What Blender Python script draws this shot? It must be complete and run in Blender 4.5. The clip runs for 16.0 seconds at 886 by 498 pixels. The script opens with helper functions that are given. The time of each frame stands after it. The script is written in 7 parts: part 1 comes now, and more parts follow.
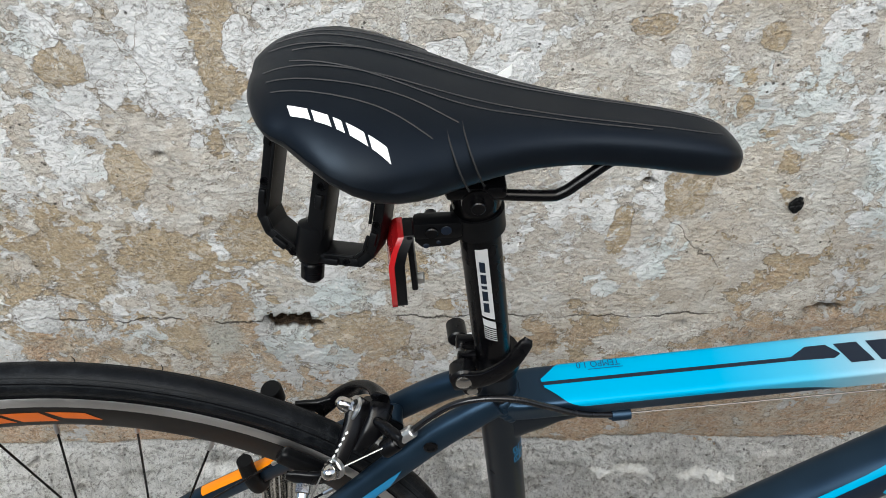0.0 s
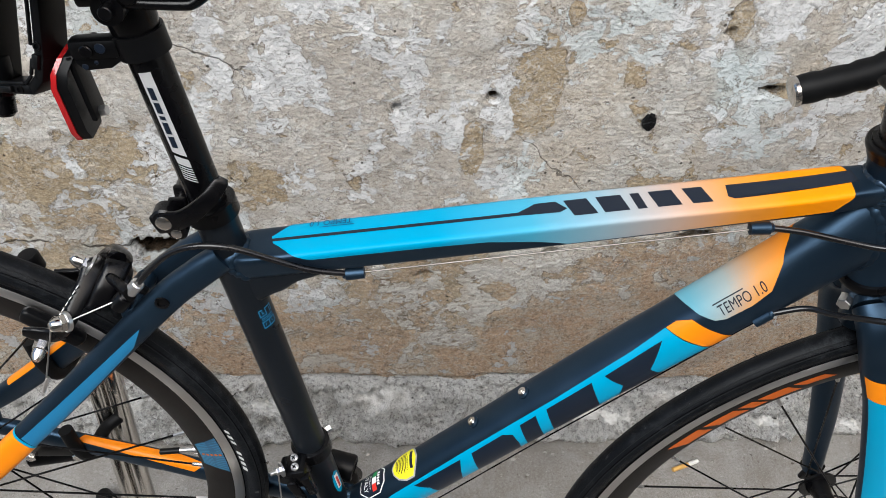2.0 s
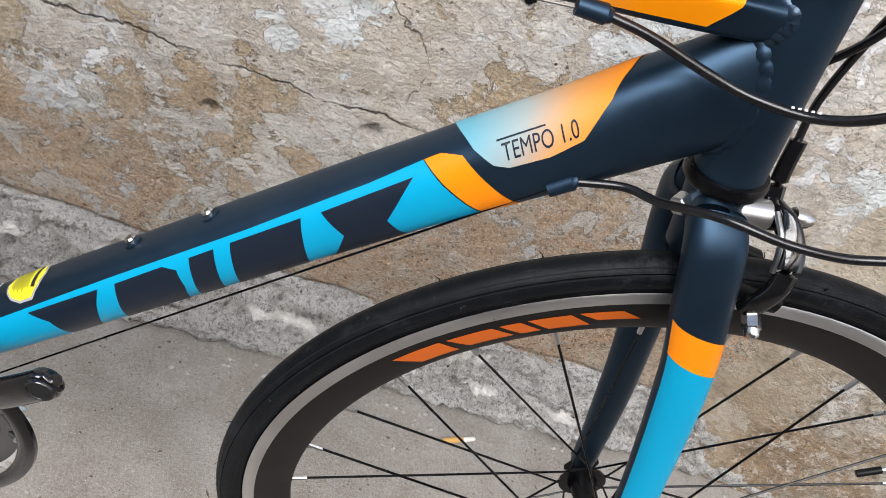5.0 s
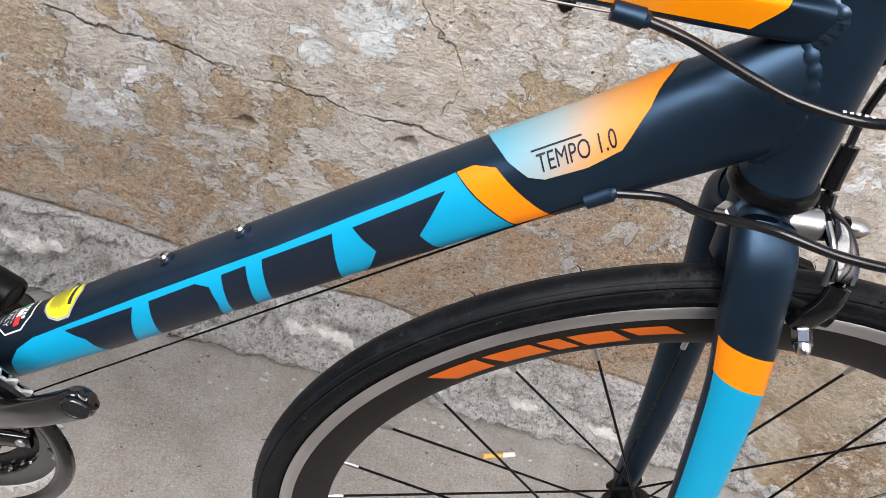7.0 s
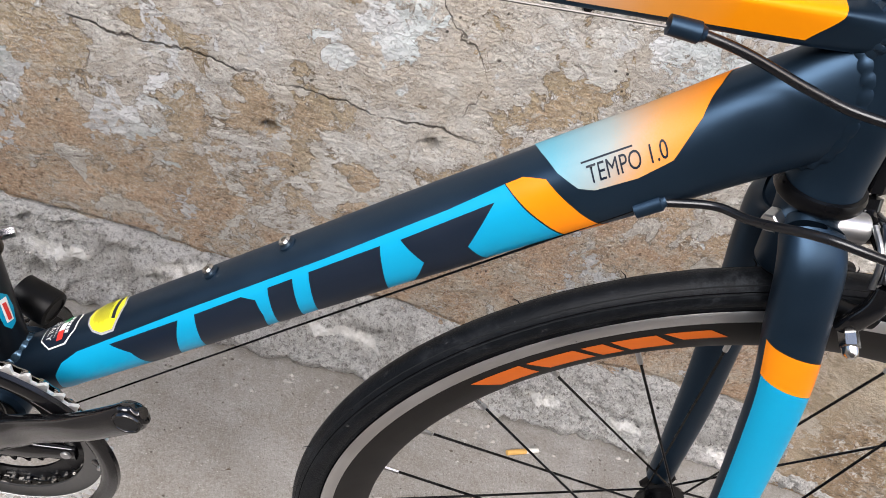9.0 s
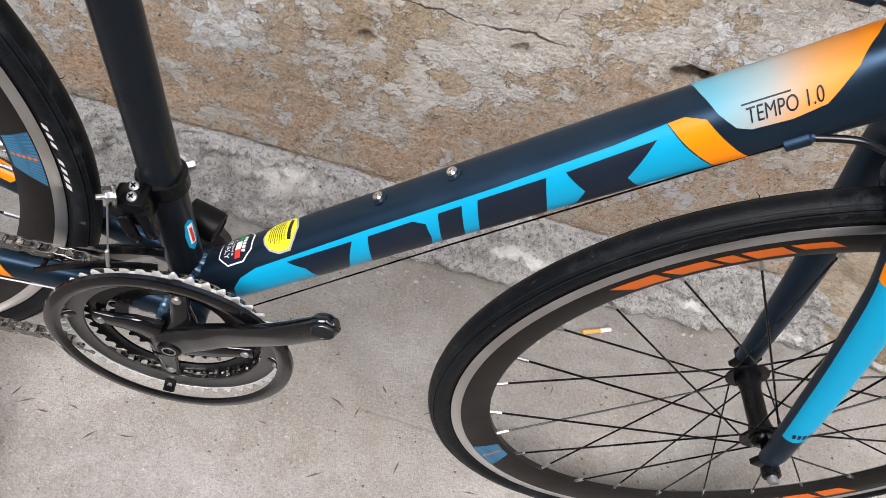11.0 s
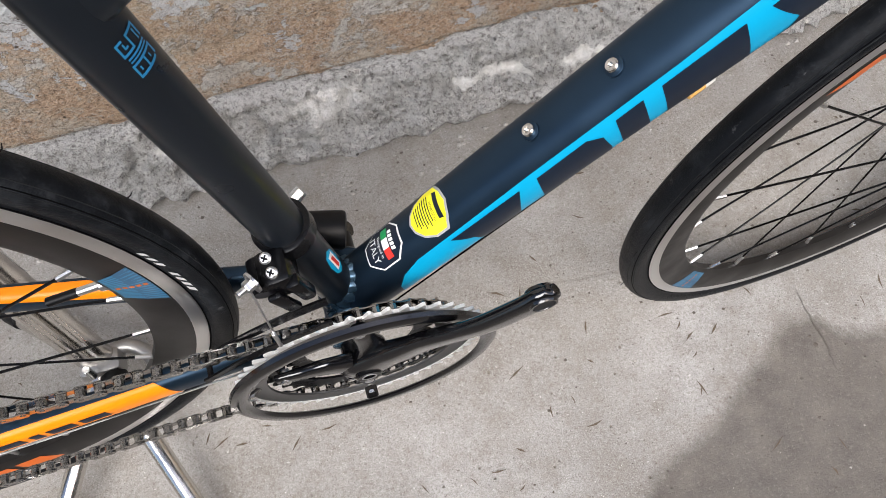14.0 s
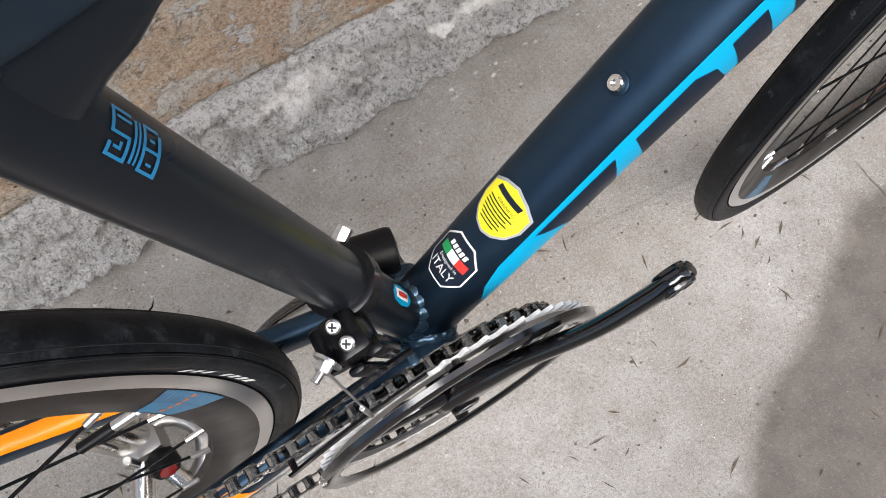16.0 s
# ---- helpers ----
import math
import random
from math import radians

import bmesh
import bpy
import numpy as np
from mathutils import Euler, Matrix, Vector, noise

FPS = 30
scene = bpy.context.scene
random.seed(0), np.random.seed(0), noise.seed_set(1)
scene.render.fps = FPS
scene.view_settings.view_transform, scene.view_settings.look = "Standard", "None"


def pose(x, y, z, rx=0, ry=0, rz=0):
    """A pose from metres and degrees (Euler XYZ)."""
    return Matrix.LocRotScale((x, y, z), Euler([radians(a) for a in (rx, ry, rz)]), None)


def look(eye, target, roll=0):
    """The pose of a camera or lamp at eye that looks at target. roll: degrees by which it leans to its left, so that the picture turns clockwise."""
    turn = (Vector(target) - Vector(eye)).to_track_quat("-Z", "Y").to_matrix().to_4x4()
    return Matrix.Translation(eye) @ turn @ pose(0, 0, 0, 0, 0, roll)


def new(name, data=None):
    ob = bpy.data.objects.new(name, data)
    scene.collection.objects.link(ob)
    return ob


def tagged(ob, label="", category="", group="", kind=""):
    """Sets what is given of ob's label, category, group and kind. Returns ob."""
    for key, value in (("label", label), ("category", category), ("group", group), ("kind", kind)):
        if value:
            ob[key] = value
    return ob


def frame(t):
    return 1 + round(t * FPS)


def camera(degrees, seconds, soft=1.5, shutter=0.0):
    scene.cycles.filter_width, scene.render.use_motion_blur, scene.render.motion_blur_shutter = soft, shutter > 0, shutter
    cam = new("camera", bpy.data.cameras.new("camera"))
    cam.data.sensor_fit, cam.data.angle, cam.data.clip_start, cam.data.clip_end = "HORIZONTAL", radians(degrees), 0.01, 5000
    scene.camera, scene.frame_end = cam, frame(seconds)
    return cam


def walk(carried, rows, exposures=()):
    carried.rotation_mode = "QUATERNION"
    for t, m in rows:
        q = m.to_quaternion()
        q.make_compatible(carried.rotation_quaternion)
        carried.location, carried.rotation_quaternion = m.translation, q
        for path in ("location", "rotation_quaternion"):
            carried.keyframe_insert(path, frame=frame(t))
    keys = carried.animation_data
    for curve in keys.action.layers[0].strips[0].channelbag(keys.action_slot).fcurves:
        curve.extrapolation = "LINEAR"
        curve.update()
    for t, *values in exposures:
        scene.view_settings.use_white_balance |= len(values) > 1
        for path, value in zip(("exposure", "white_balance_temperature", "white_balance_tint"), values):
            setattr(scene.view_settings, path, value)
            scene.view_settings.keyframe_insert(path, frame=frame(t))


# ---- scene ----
cam = camera(60.37, 16.0, 0.35)
EXPO = [(0.0, -0.06, 6200, 4), (2.5, 0.0, 6280, 8), (4.0, 0.16, 6300, 9), (7.0, 0.34, 6380, 12), (10.5, 0.33, 6380, 12), (12.0, 0.27, 6360, 11), (14.0, 0.29, 6340, 11), (15.0, 0.34, 6340, 11), (16.0, 0.37, 6340, 11)]
PATH = [
    (0.0, (-0.1488, -0.4026, 1.2079), (-0.0778, 0.3640, 0.5697), 3.15),
    (0.5, (-0.0970, -0.4423, 1.2048), (-0.0390, 0.3289, 0.5708), 3.16),
    (1.0, (-0.0249, -0.4905, 1.1778), (0.0251, 0.2809, 0.5434), 3.40),
    (1.5, (0.0278, -0.5008, 1.1550), (0.0690, 0.2719, 0.5215), 3.27),
    (2.0, (0.0802, -0.4879, 1.1277), (0.1206, 0.2837, 0.4929), 1.80),
    (2.5, (0.1125, -0.4627, 1.0905), (0.1897, 0.3036, 0.4527), 1.38),
    (3.0, (0.1169, -0.4311, 1.0620), (0.3340, 0.3074, 0.4237), 6.17),
    (3.5, (0.1759, -0.4163, 1.0024), (0.4209, 0.3138, 0.3645), 13.97),
    (4.0, (0.2278, -0.4069, 0.9198), (0.4427, 0.3419, 0.2928), 25.80),
    (6.5, (0.2517, -0.3781, 0.9002), (0.3822, 0.3847, 0.2669), 23.66),
    (7.0, (0.2506, -0.3800, 0.8997), (0.3753, 0.3821, 0.2645), 23.21),
    (7.5, (0.2473, -0.3792, 0.8979), (0.3669, 0.3835, 0.2623), 22.89),
    (8.0, (0.2448, -0.3768, 0.8994), (0.3615, 0.3846, 0.2617), 22.52),
    (10.5, (0.1475, -0.3903, 0.9223), (0.2970, 0.2930, 0.2076), 23.40),
    (11.0, (0.1102, -0.4048, 0.9446), (0.2578, 0.2269, 0.1835), 23.27),
    (11.5, (0.0365, -0.4326, 0.9916), (0.1843, 0.1567, 0.1974), 18.18),
    (12.0, (-0.0310, -0.4673, 1.0299), (0.1181, 0.0890, 0.2124), 10.03),
    (12.5, (-0.0265, -0.4109, 1.0033), (0.1140, 0.1008, 0.1557), 8.34),
    (13.0, (0.0115, -0.3105, 0.9599), (0.1325, 0.1387, 0.0747), 6.11),
    (13.5, (0.0288, -0.2791, 0.9340), (0.1310, 0.1395, 0.0316), 3.63),
    (14.0, (0.0194, -0.2498, 0.9108), (0.1250, 0.1553, 0.0027), -3.14),
    (14.5, (-0.0016, -0.2059, 0.8818), (0.1027, 0.1827, -0.0337), -12.81),
    (15.0, (-0.0106, -0.1748, 0.8577), (0.0942, 0.1943, -0.0658), -16.22),
    (15.5, (-0.0092, -0.1584, 0.8449), (0.0938, 0.1869, -0.0879), -15.94),
    (16.0, (-0.0085, -0.1508, 0.8408), (0.0900, 0.1741, -0.0998), -15.99),
]
walk(cam, [(t, look(eye, target, roll)) for t, eye, target, roll in PATH], EXPO)

# ---- light ----
world = bpy.data.worlds.new("sky")
scene.world = world
world.use_nodes = True
wn = world.node_tree.nodes
sky = wn.new("ShaderNodeTexSky")
sky.sky_type = "NISHITA"
sky.sun_disc = False
sky.sun_elevation, sky.sun_rotation = radians(46.9), radians(154)
sky.air_density, sky.dust_density = 1.0, 3.0
world.node_tree.links.new(sky.outputs[0], wn["Background"].inputs[0])
wn["Background"].inputs[1].default_value = 0.20
sun = new("sun", bpy.data.lights.new("sun", "SUN"))
sun.data.energy, sun.data.angle, sun.data.color = 4.5, radians(42), (1.0, 0.965, 0.92)
sun.matrix_world = look((-1.3, -2.7, 3.2), (0, 0, 0))


# ---- building helpers ----
def finish(bm, name, material, smooth=True):
    bmesh.ops.recalc_face_normals(bm, faces=bm.faces)
    me = bpy.data.meshes.new(name)
    for f in bm.faces:
        f.smooth = smooth
    bm.to_mesh(me)
    bm.free()
    me.materials.append(material)
    return me


def sharp(me, degrees=40):
    me.set_sharp_from_angle(angle=radians(degrees))


def part(name, bm, material, parent=None, label="", smooth=True, edge=40):
    me = finish(bm, name, material, smooth)
    if smooth and edge:
        sharp(me, edge)
    ob = new(name, me)
    ob.parent = parent
    if label:
        ob["label"] = label
    return ob


def share(name, me, m, parent):
    ob = new(name, me)
    ob.parent = parent
    ob.matrix_basis = m
    return ob


def empty(name, m, label, category, group="", kind=""):
    ob = new(name)
    ob.matrix_basis = m
    ob.empty_display_size = 0.05
    return tagged(ob, label, category, group, kind)


def V(*a):
    return Vector(a)


def loft(rings, bm=None, caps=True, closed=False):
    bm = bm or bmesh.new()
    rows = [[bm.verts.new(p) for p in ring] for ring in rings]
    n = len(rows[0])
    pairs = list(zip(rows, rows[1:])) + ([(rows[-1], rows[0])] if closed else [])
    for a, b in pairs:
        for i in range(n):
            bm.faces.new((a[i], a[(i + 1) % n], b[(i + 1) % n], b[i]))
    if caps and not closed:
        bm.faces.new(rows[0])
        bm.faces.new(rows[-1])
    return bm


def smooth_path(points, steps=8):
    pts = [Vector(p) for p in points]
    ext = [2 * pts[0] - pts[1]] + pts + [2 * pts[-1] - pts[-2]]
    out = []
    for i in range(1, len(ext) - 2):
        p0, p1, p2, p3 = ext[i - 1:i + 3]
        for k in range(steps):
            t = k / steps
            out.append(0.5 * (2 * p1 + (p2 - p0) * t + (2 * p0 - 5 * p1 + 4 * p2 - p3) * t * t + (3 * p1 - p0 - 3 * p2 + p3) * t ** 3))
    return out + [pts[-1]]


def sweep(points, radius, n=10, bm=None, caps=True):
    pts = [Vector(p) for p in points]
    radii = radius if isinstance(radius, (list, tuple)) else [radius] * len(pts)
    tan = [(pts[min(i + 1, len(pts) - 1)] - pts[max(i - 1, 0)]).normalized() for i in range(len(pts))]
    side = tan[0].orthogonal().normalized()
    rings = []
    for p, t, r in zip(pts, tan, radii):
        side = (side - t * side.dot(t)).normalized()
        up = t.cross(side)
        rings.append([p + r * (math.cos(2 * math.pi * k / n) * side + math.sin(2 * math.pi * k / n) * up) for k in range(n)])
    return loft(rings, bm, caps)


def lathe(profile, at, axis, n=32, bm=None, closed=False):
    """profile: (distance along the axis, radius)."""
    axis = Vector(axis).normalized()
    side = Vector((0, 0, 1)) if abs(axis.z) < 0.9 else Vector((1, 0, 0))
    side = (side - axis * side.dot(axis)).normalized()
    up = axis.cross(side)
    rings = [[Vector(at) + axis * a + max(r, 1e-4) * (math.cos(2 * math.pi * k / n) * side + math.sin(2 * math.pi * k / n) * up) for k in range(n)] for a, r in profile]
    return loft(rings, bm, not closed, closed)


def rod(p0, p1, r, n=20, bm=None, bevel=None, r1=None):
    p0, p1 = Vector(p0), Vector(p1)
    d = p1 - p0
    b = min(bevel if bevel is not None else r * 0.15, d.length * 0.4)
    q = r if r1 is None else r1
    return lathe([(0, r - b), (b, r), (d.length - b, q), (d.length, q - b)], p0, d, n, bm)


def block(size, m, bevel=0.001, bm=None, seg=2):
    """A box with bevelled edges, at pose m."""
    b = bmesh.new()
    bmesh.ops.create_cube(b, size=1)
    bmesh.ops.scale(b, vec=size, verts=b.verts)
    if bevel:
        bmesh.ops.bevel(b, geom=b.edges, offset=min(bevel, min(size) * 0.45), segments=seg, affect="EDGES", profile=0.5)
    b.transform(m)
    return merge(bm, b)


def merge(bm, b):
    if bm is None:
        return b
    me = bpy.data.meshes.new("tmp")
    b.to_mesh(me)
    b.free()
    bm.from_mesh(me)
    bpy.data.meshes.remove(me)
    return bm


def slab(poly, thick, m, bevel=0.0008, bm=None):
    """A plate: the outline poly in x, z, thick along y, at pose m."""
    b = bmesh.new()
    lo = [b.verts.new((x, -thick / 2, z)) for x, z in poly]
    hi = [b.verts.new((x, thick / 2, z)) for x, z in poly]
    n = len(poly)
    rim = []
    f0, f1 = b.faces.new(lo), b.faces.new(hi[::-1])
    for i in range(n):
        b.faces.new((lo[i], hi[i], hi[(i + 1) % n], lo[(i + 1) % n]))
    if bevel:
        rim = [e for f in (f0, f1) for e in f.edges]
        bmesh.ops.bevel(b, geom=rim, offset=bevel, segments=2, affect="EDGES", profile=0.5)
    b.transform(m)
    return merge(bm, b)


class Tube:
    """A shaped tube: stations of (x, y, z, half width, half height, squareness), lofted; point(s, a) lies on its skin,
    s metres along it and a degrees round it from its top over its camera side; under narrows its underside."""

    def __init__(self, stations, n=40, steps=6, curved=True, under=0.0):
        self.under = under
        st = [list(s) for s in stations]
        pts = smooth_path([s[:3] for s in st], steps) if curved else [Vector(s[:3]) for s in st]
        k = steps if curved else 1
        self.st = []
        for i, p in enumerate(pts):
            a, f = divmod(i, k)
            a, f = (a, f / k) if a < len(st) - 1 else (len(st) - 2, 1.0)
            f = f * f * (3 - 2 * f)
            self.st.append((p, *[st[a][j] * (1 - f) + st[a + 1][j] * f for j in (3, 4, 5)]))
        self.s = [0.0]
        for (p, *_), (q, *_) in zip(self.st, self.st[1:]):
            self.s.append(self.s[-1] + (q - p).length)
        self.n = n
        self.length = self.s[-1]

    def basis(self, i):
        t = (self.st[min(i + 1, len(self.st) - 1)][0] - self.st[max(i - 1, 0)][0]).normalized()
        side = Vector((0, -1, 0))
        side = (side - t * side.dot(t)).normalized()
        up = side.cross(t)
        return (up if up.z > 0 or abs(up.z) < 0.2 and up.x < 0 else -up), side

    def skin(self, i, a, off=0.0):
        p, hw, hh, e = self.st[i]
        up, side = self.basis(i)
        c, s = math.cos(radians(a)), math.sin(radians(a))
        k = (abs(c) ** e + abs(s) ** e) ** (-1 / e)
        return p + up * (hh + off) * k * c + side * (hw + off) * k * s * (1 + self.under * k * c)

    def point(self, s, a, off=0.0):
        i = max(0, min(len(self.s) - 2, int(np.searchsorted(self.s, s) - 1)))
        f = (s - self.s[i]) / max(1e-6, self.s[i + 1] - self.s[i])
        return self.skin(i, a, off) * (1 - f) + self.skin(i + 1, a, off) * f

    def mesh(self):
        return loft([[self.skin(i, 360 * k / self.n) for k in range(self.n)] for i in range(len(self.st))])


def fill2d(polys, du=0.02, dv=0.004):
    """Flat faces from outlines in (u, v), cut into strips."""
    b = bmesh.new()
    for poly in polys:
        b.faces.new([b.verts.new((u, v, 0)) for u, v in poly])
    bmesh.ops.triangulate(b, faces=b.faces[:])
    return cut2d(b, du, dv)


def cut2d(b, du, dv):
    us, vs = [v.co.x for v in b.verts], [v.co.y for v in b.verts]
    for lo, hi, d, no in ((min(us), max(us), du, (1, 0, 0)), (min(vs), max(vs), dv, (0, 1, 0))):
        k = int((hi - lo) / d)
        for i in range(1, k + 1):
            at = lo + (hi - lo) * i / (k + 1)
            co = (at, 0, 0) if no[0] else (0, at, 0)
            bmesh.ops.bisect_plane(b, geom=b.verts[:] + b.edges[:] + b.faces[:], plane_co=co, plane_no=no)
    return b


def text2d(body, height, shear=0.0):
    """The outline of lettering, as flat faces, its left end at the origin."""
    cu = bpy.data.curves.new("lettering", "FONT")
    cu.body, cu.size, cu.shear, cu.resolution_u = body, height * 1.38, shear, 3
    ob = bpy.data.objects.new("lettering", cu)
    scene.collection.objects.link(ob)
    bpy.context.view_layer.update()
    me = ob.evaluated_get(bpy.context.evaluated_depsgraph_get()).to_mesh()
    b = bmesh.new()
    b.from_mesh(me)
    bpy.data.objects.remove(ob)
    bpy.data.curves.remove(cu)
    return b


def decal(name, tube, b, material, parent, off=0.0004, label="", place=None):
    """Lays flat faces in (metres along, degrees round) on a tube's skin."""
    for v in b.verts:
        u, w = (v.co.x, v.co.y) if place is None else place(v.co.x, v.co.y)
        v.co = tube.point(u, w, off)
    me = bpy.data.meshes.new(name)
    bmesh.ops.recalc_face_normals(b, faces=b.faces)
    for f in b.faces:
        f.smooth = True
    b.to_mesh(me)
    b.free()
    me.materials.append(material)
    ob = new(name, me)
    ob.parent = parent
    if label:
        ob["label"] = label
    return ob


# ---- materials ----
def material(name, color, rough=0.5, metal=0.0, coat=0.0, spec=0.5):
    m = bpy.data.materials.new(name)
    m.use_nodes = True
    b = m.node_tree.nodes["Principled BSDF"]
    b.inputs["Base Color"].default_value = (*color, 1)
    b.inputs["Roughness"].default_value = rough
    b.inputs["Metallic"].default_value = metal
    b.inputs["Coat Weight"].default_value = coat
    b.inputs["Coat Roughness"].default_value = 0.15
    b.inputs["Specular IOR Level"].default_value = spec
    return m


class Nodes:
    """Short forms for node trees."""

    def __init__(self, m):
        self.t = m.node_tree
        self.b = self.t.nodes["Principled BSDF"]

    def put(self, sock, v):
        if isinstance(v, bpy.types.NodeSocket):
            self.t.links.new(v, sock)
        elif isinstance(v, (tuple, list)) and len(v) == 3 and sock.type == "RGBA":
            sock.default_value = (*v, 1)
        else:
            sock.default_value = v

    def coords(self, scale=(1, 1, 1), rot=(0, 0, 0)):
        tc, mp = self.t.nodes.new("ShaderNodeTexCoord"), self.t.nodes.new("ShaderNodeMapping")
        self.t.links.new(tc.outputs["Object"], mp.inputs[0])
        mp.inputs["Scale"].default_value, mp.inputs["Rotation"].default_value = scale, rot
        return mp.outputs[0]

    def noise(self, vec, scale, detail=4, rough=0.55, warp=0.0):
        n = self.t.nodes.new("ShaderNodeTexNoise")
        self.t.links.new(vec, n.inputs["Vector"])
        for k, v in (("Scale", scale), ("Detail", detail), ("Roughness", rough), ("Distortion", warp)):
            n.inputs[k].default_value = v
        return n.outputs["Fac"]

    def voronoi(self, vec, scale, feature="F1"):
        n = self.t.nodes.new("ShaderNodeTexVoronoi")
        n.feature = feature
        self.t.links.new(vec, n.inputs["Vector"])
        n.inputs["Scale"].default_value = scale
        return n.outputs["Distance"]

    def math(self, op, a, b=0.0, clamp=False):
        n = self.t.nodes.new("ShaderNodeMath")
        n.operation, n.use_clamp = op, clamp
        self.put(n.inputs[0], a)
        self.put(n.inputs[1], b)
        return n.outputs[0]

    def ramp(self, fac, lo, hi):
        n = self.t.nodes.new("ShaderNodeMapRange")
        n.clamp = True
        self.put(n.inputs["Value"], fac)
        n.inputs["From Min"].default_value, n.inputs["From Max"].default_value = lo, hi
        return n.outputs[0]

    def mix(self, fac, a, b):
        n = self.t.nodes.new("ShaderNodeMix")
        n.data_type = "RGBA"
        self.put(n.inputs[0], fac)
        self.put(n.inputs[6], a)
        self.put(n.inputs[7], b)
        return n.outputs[2]

    def axis(self, vec, k):
        n = self.t.nodes.new("ShaderNodeSeparateXYZ")
        self.t.links.new(vec, n.inputs[0])
        return n.outputs[k]

    def bump(self, height, strength=0.3, distance=0.002, normal=None):
        n = self.t.nodes.new("ShaderNodeBump")
        self.put(n.inputs["Height"], height)
        n.inputs["Strength"].default_value, n.inputs["Distance"].default_value = strength, distance
        if normal is not None:
            self.t.links.new(normal, n.inputs["Normal"])
        return n.outputs[0]

    def set(self, **kw):
        for k, v in kw.items():
            self.put(self.b.inputs[k.replace("_", " ")], v)


def worn(name, color, rough, metal=0.0, coat=0.0, grain=400, depth=0.0002, vary=0.25, spec=0.5):
    """A surface with fine grain and faint uneven colour and gloss."""
    m = material(name, color, rough, metal, coat, spec)
    n = Nodes(m)
    v = n.coords()
    big, fine = n.noise(v, 25, 3), n.noise(v, grain, 3)
    dark = tuple(c * (1 - vary) for c in color)
    light = tuple(min(1, c * (1 + vary)) for c in color)
    n.set(Base_Color=n.mix(n.math("ADD", n.math("MULTIPLY", big, 0.7), n.math("MULTIPLY", fine, 0.3)), dark, light))
    n.set(Roughness=n.math("ADD", n.math("MULTIPLY", n.math("SUBTRACT", big, 0.5), 0.35), rough, True))
    n.set(Normal=n.bump(fine, 0.25, depth))
    return m

NAVY = worn("navy satin paint", (0.0205, 0.0410, 0.0690), 0.40, 0.80, 0.0, 2500, 0.00014, 0.24, 0.40)
BLACK = worn("satin black metal", (0.0018, 0.0018, 0.0023), 0.27, 0.0, 0.0, 900, 0.0001, 0.3, 0.24)
PLASTIC = worn("black plastic", (0.0026, 0.0028, 0.0034), 0.42, 0.0, 0.0, 1200, 0.0002, 0.3, 0.18)
RUBBER = worn("black rubber", (0.0035, 0.0037, 0.0042), 0.52, 0.0, 0.0, 700, 0.0004, 0.3, 0.14)
# Navy frame paint made greyer and darker: reflected surroundings put into the colour
NAVY_REFLECTING = worn("navy paint toned by reflections", (0.0135, 0.0180, 0.0245), 0.33, 0.60, 0.0, 2500, 0.00006, 0.15, 0.45)
CHROME = worn("chromed steel", (0.62, 0.595, 0.56), 0.20, 1.0, 0.0, 300, 0.0001, 0.12)
STEEL = worn("zinc-plated steel", (0.6, 0.6, 0.6), 0.3, 1.0, 0.0, 600, 0.0001, 0.2)
BRAKE = worn("machined aluminium", (0.74, 0.73, 0.72), 0.36, 1.0, 0.0, 900, 0.0001, 0.12)
RIMBLACK = worn("black anodised rim", (0.009, 0.008, 0.0075), 0.40, 0.0, 0.0, 900, 0.0001, 0.2, 0.2)
CYAN = worn("cyan decal", (0.004, 0.275, 0.470), 0.36, 0.0, 0.0, 900, 0.00003, 0.05, 0.2)
BLUE = worn("mid blue decal", (0.012, 0.15, 0.31), 0.40, 0.0, 0.0, 900, 0.00003, 0.08)
ORANGE = worn("orange decal", (0.76, 0.215, 0.002), 0.36, 0.0, 0.0, 900, 0.00003, 0.05, 0.3)
RIMORANGE = worn("rim orange", (0.48, 0.095, 0.004), 0.42, 0.0, 0.0, 900, 0.00003, 0.08)
INK = worn("dark navy ink", (0.0065, 0.0115, 0.022), 0.40, 0.0, 0.0, 900, 0.00003, 0.1, 0.3)
WHITE = worn("white ink", (0.78, 0.78, 0.77), 0.45, 0.0, 0.0, 600, 0.00005, 0.06)
YELLOW = worn("yellow sticker", (0.82, 0.75, 0.02), 0.35, 0.0, 0.0, 600, 0.00003, 0.05)
GREYINK = worn("grey ink", (0.30, 0.31, 0.33), 0.45, 0.0, 0.0, 600, 0.00003, 0.1)
SEAM = worn("dark seam", (0.0015, 0.0015, 0.002), 0.7)
RED = worn("red reflector plastic", (0.36, 0.010, 0.012), 0.18, 0.0, 0.3, 600, 0.0002, 0.15)


# ---- plaster, cement and concrete ----
def cracks(n, v, scale, width, keep=0.55):
    """Thin broken lines: 1 in a crack, 0 elsewhere."""
    w = n.t.nodes.new("ShaderNodeVectorMath")
    w.operation = "MULTIPLY_ADD"
    off = n.t.nodes.new("ShaderNodeTexNoise")
    off.inputs["Scale"].default_value, off.inputs["Detail"].default_value = 14, 6
    n.t.links.new(v, off.inputs["Vector"])
    n.t.links.new(off.outputs["Color"], w.inputs[0])
    w.inputs[1].default_value = (0.09, 0.09, 0.09)
    n.t.links.new(v, w.inputs[2])
    d = n.voronoi(w.outputs[0], scale, "DISTANCE_TO_EDGE")
    return n.math("MULTIPLY", n.ramp(d, width, width * 0.3), n.ramp(n.noise(v, scale * 1.1, 3), keep, keep + 0.04))


